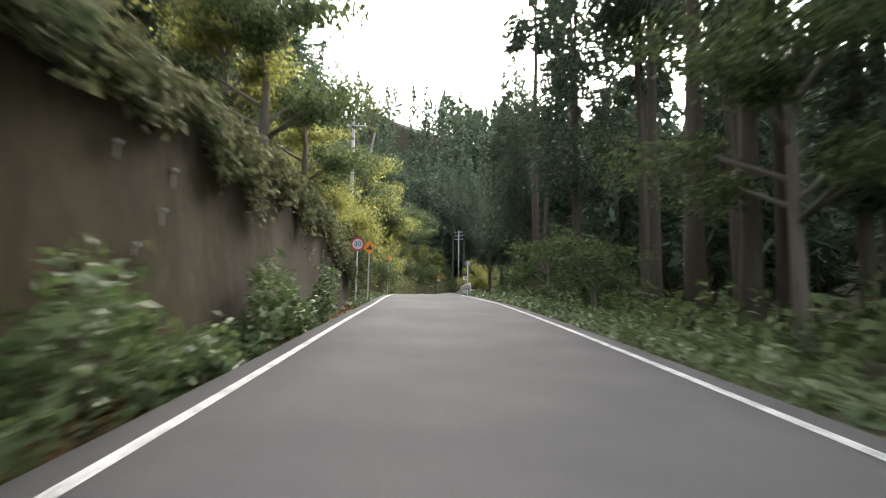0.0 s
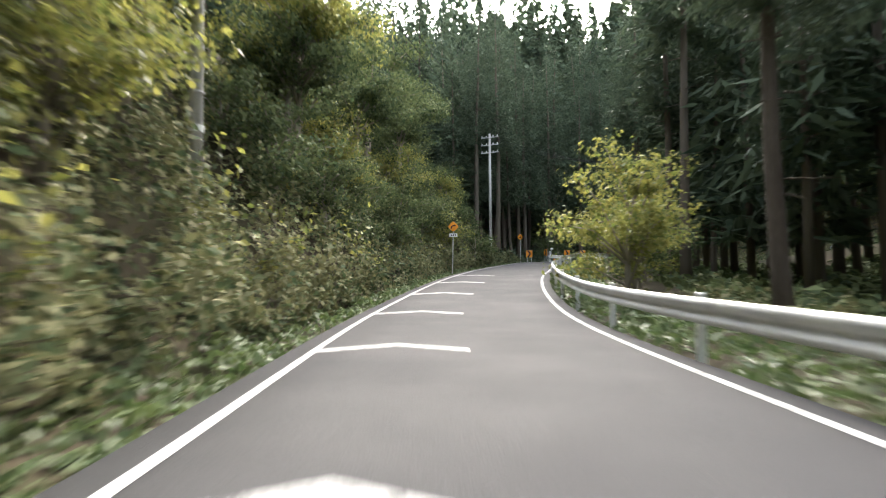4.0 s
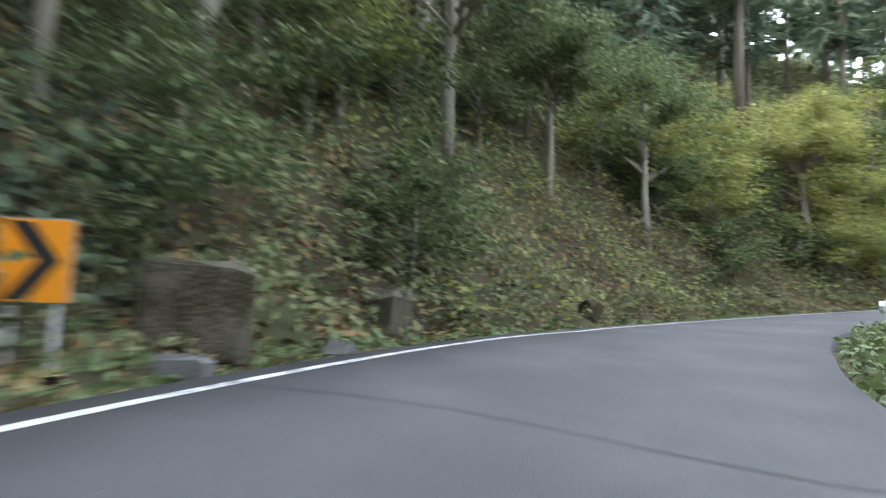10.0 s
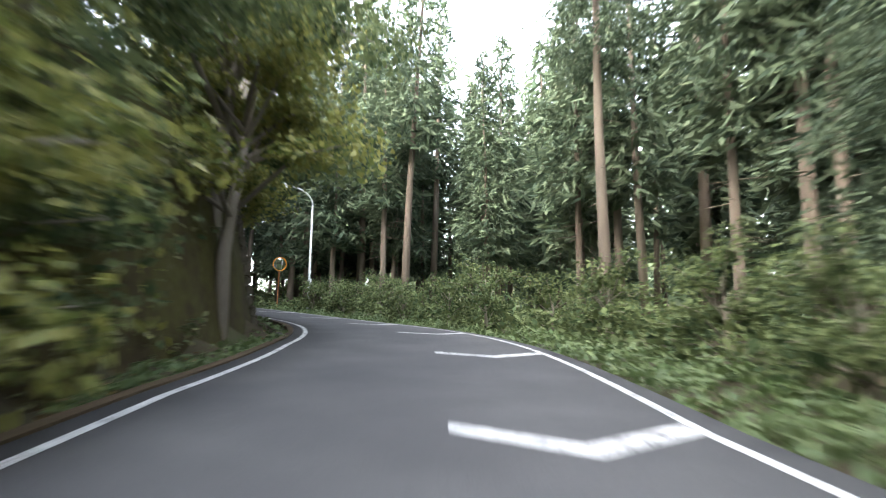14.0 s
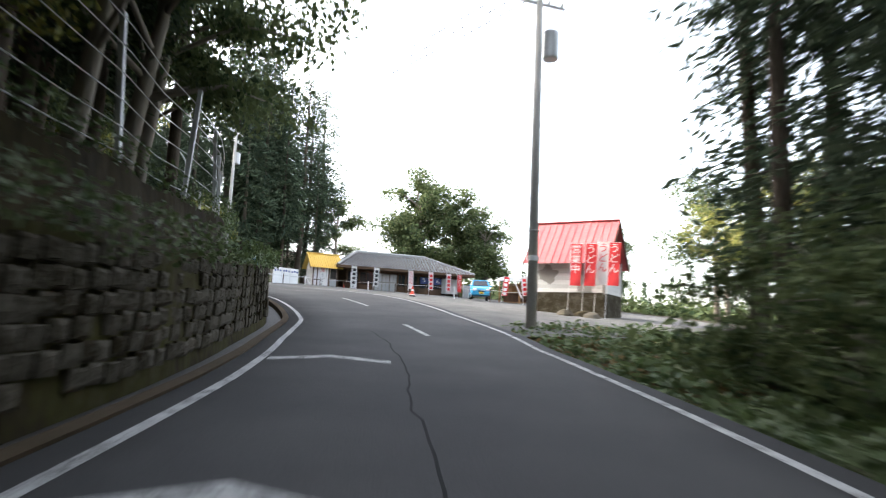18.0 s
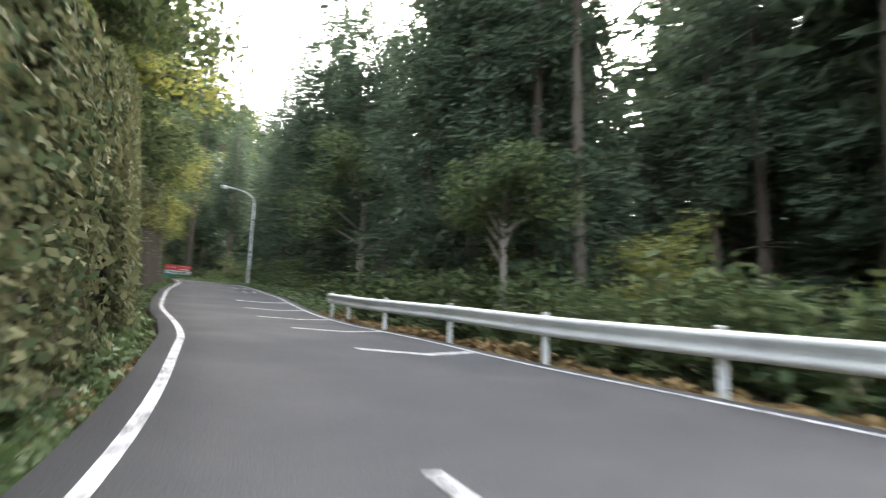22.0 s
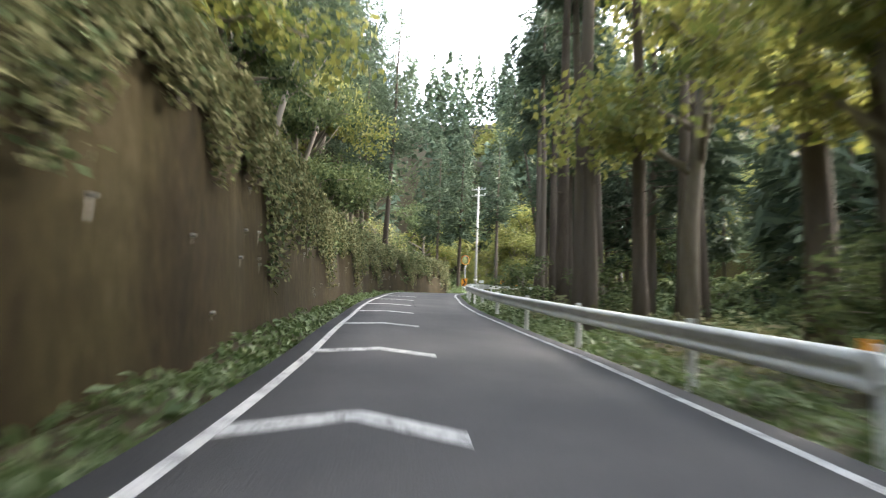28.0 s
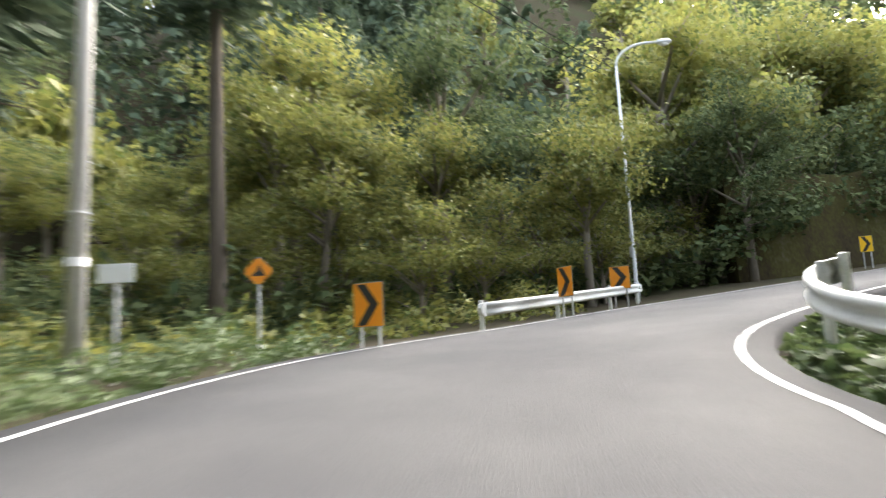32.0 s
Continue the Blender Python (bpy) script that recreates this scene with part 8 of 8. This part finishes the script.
mural = part("mural", Kit().slab([(0.9 + 0.55 * math.cos(i * math.tau / 14) * (1 + 0.25 * math.sin(i * 2.3)), 1.05 + 0.45 * math.sin(i * math.tau / 14) * (1 + 0.3 * math.cos(i * 1.7))) for i in range(14)], -0.026, -0.02), BACKS, rh, "grey painted patch on the boards")
for side in (0, 1):
    r = part("roof_slope", Kit().add([(-0.35, -0.45, HE - 0.35), (HW + 0.35, -0.45, HE - 0.35), (HW + 0.35, HD / 2, HR), (-0.35, HD / 2, HR)] if side == 0 else
                                     [(HW + 0.35, HD + 0.45, HE - 0.35), (-0.35, HD + 0.45, HE - 0.35), (-0.35, HD / 2, HR), (HW + 0.35, HD / 2, HR)], [(0, 1, 2, 3)]), REDROOF, rh, "faded red sheet roof")
    for i in range(13):
        x = -0.33 + (HW + 0.66) * i / 12
        y0 = -0.46 if side == 0 else HD + 0.46
        part("seam", Kit().tube([(x, y0, HE - 0.33), (x, HD / 2, HR + 0.02)], 0.028, 5), REDROOF, r)
part("ridge_cap", Kit().box((HW / 2, HD / 2, HR + 0.02), (HW + 0.76, 0.24, 0.07), 0.02), REDROOF, rh)
for x in (-0.36, HW + 0.36):
    for y0, in ((-0.45,), (HD + 0.45,)):
        part("barge_board", Kit().tube([(x, y0, HE - 0.4), (x, HD / 2, HR - 0.06)], 0.06, 5), DARKWOOD, rh)
for x, y, cl, ink, words, lab in ((2.4, -1.3, REDCLOTH, WHITE, "営業中", "red banner with three white characters on a pole"), (3.1, -1.2, REDCLOTH, WHITE, "うどん", "red and white banner on a pole"),
                                  (3.65, -1.0, WHITECLOTH, REDCLOTH, "うどん", "white banner with red characters on a pole"), (4.25, -1.2, REDCLOTH, WHITE, "うどん", "red and white banner on a pole")):
    p = RED_HUT @ Vector((x, y, 0))
    z = float(ground_z([p.x], [p.y])[0])
    nobori(Matrix.Translation((p.x, p.y, z)) @ Matrix.Rotation(math.atan2(-0.869, -0.495), 4, "Z"), cl, words, ink, lab, RED_HUT.translation.z + 2.6 - z + 0.15 * math.sin(x * 9), 0.6, 2.2, 0.05)
for i, (x, y) in enumerate(((147.2, 75.2), (147.6, 74.2), (146.6, 74.0))):
    solid("boulder", Kit().tube([(0, 0, -0.3), (0, 0, 0.1), (0.05, 0, 0.32), (0.08, 0, 0.42)], [0.5, 0.55, 0.4, 0.12], 9), BLOCK, "dark rough garden rock in the grass", "rock", "garden rocks",
          m=Matrix.Translation((x, y, float(ground_z([x], [y])[0]))) @ Matrix.Rotation(i * 1.3, 4, "Z") @ Matrix.Diagonal((1.2, 0.8, 0.9, 1)))
# trees round the yard
for x, y, kinds, i, s, lab in ((184.5, 86.0, [YARD_TREE], 0, 1.45, "tall dense green tree behind the shop"), (187.5, 81.0, [YARD_TREE], 0, 1.3, "tall leafy tree behind the shop"), (185.5, 78.0, [YARD_TREE], 0, 1.0, "tall leafy tree behind the shop"),
                               (172.5, 71.0, GREENS, 3, 0.8, "round yellow-green tree behind the huts"), (176.0, 66.5, [YARD_TREE], 0, 0.85, "round green tree behind the huts"), (160.0, 62.0, GREENS, 2, 1.2, "sunlit yellow-green tree beyond the yard"), (152.0, 60.0, GREENS, 3, 1.1, "sunlit yellow-green tree beyond the yard"),
                               (166.0, 60.0, GREENS, 1, 1.2, "leafy green tree beyond the yard"), (145.0, 60.0, GREENS, 0, 1.2, "leafy green tree beyond the yard"), (171.0, 97.5, CEDARS, 2, 0.95, DARK), (173.5, 99.5, CEDARS, 0, 1.0, DARK), (172.0, 101.5, FULL_CEDARS, 0, 0.9, FULL),
                               (168.0, 101.0, CEDARS, 1, 0.9, DARK), (175.5, 95.5, FULL_CEDARS, 1, 0.7, FULL), (166.5, 104.0, FULL_CEDARS, 1, 1.0, FULL), (163.5, 101.0, GREENS, 3, 0.75, "yellow-green leafy tree behind the mirror")):
    if x > 158:
        x, y = (YARD @ Vector((x, y, 0))).xy
    z = float(ground_z([x], [y])[0])
    tree("cedar" if kinds in (CEDARS, FULL_CEDARS) else "yard_tree", kinds[i], Matrix.Translation((x, y, z - 0.15)) @ Matrix.Rotation(x * 1.3, 4, "Z") @ Matrix.Diagonal((s * (1.5 if x > 191 else 1), s * (1.5 if x > 191 else 1), s * 1.15, 1)), lab, "trees round the yard")
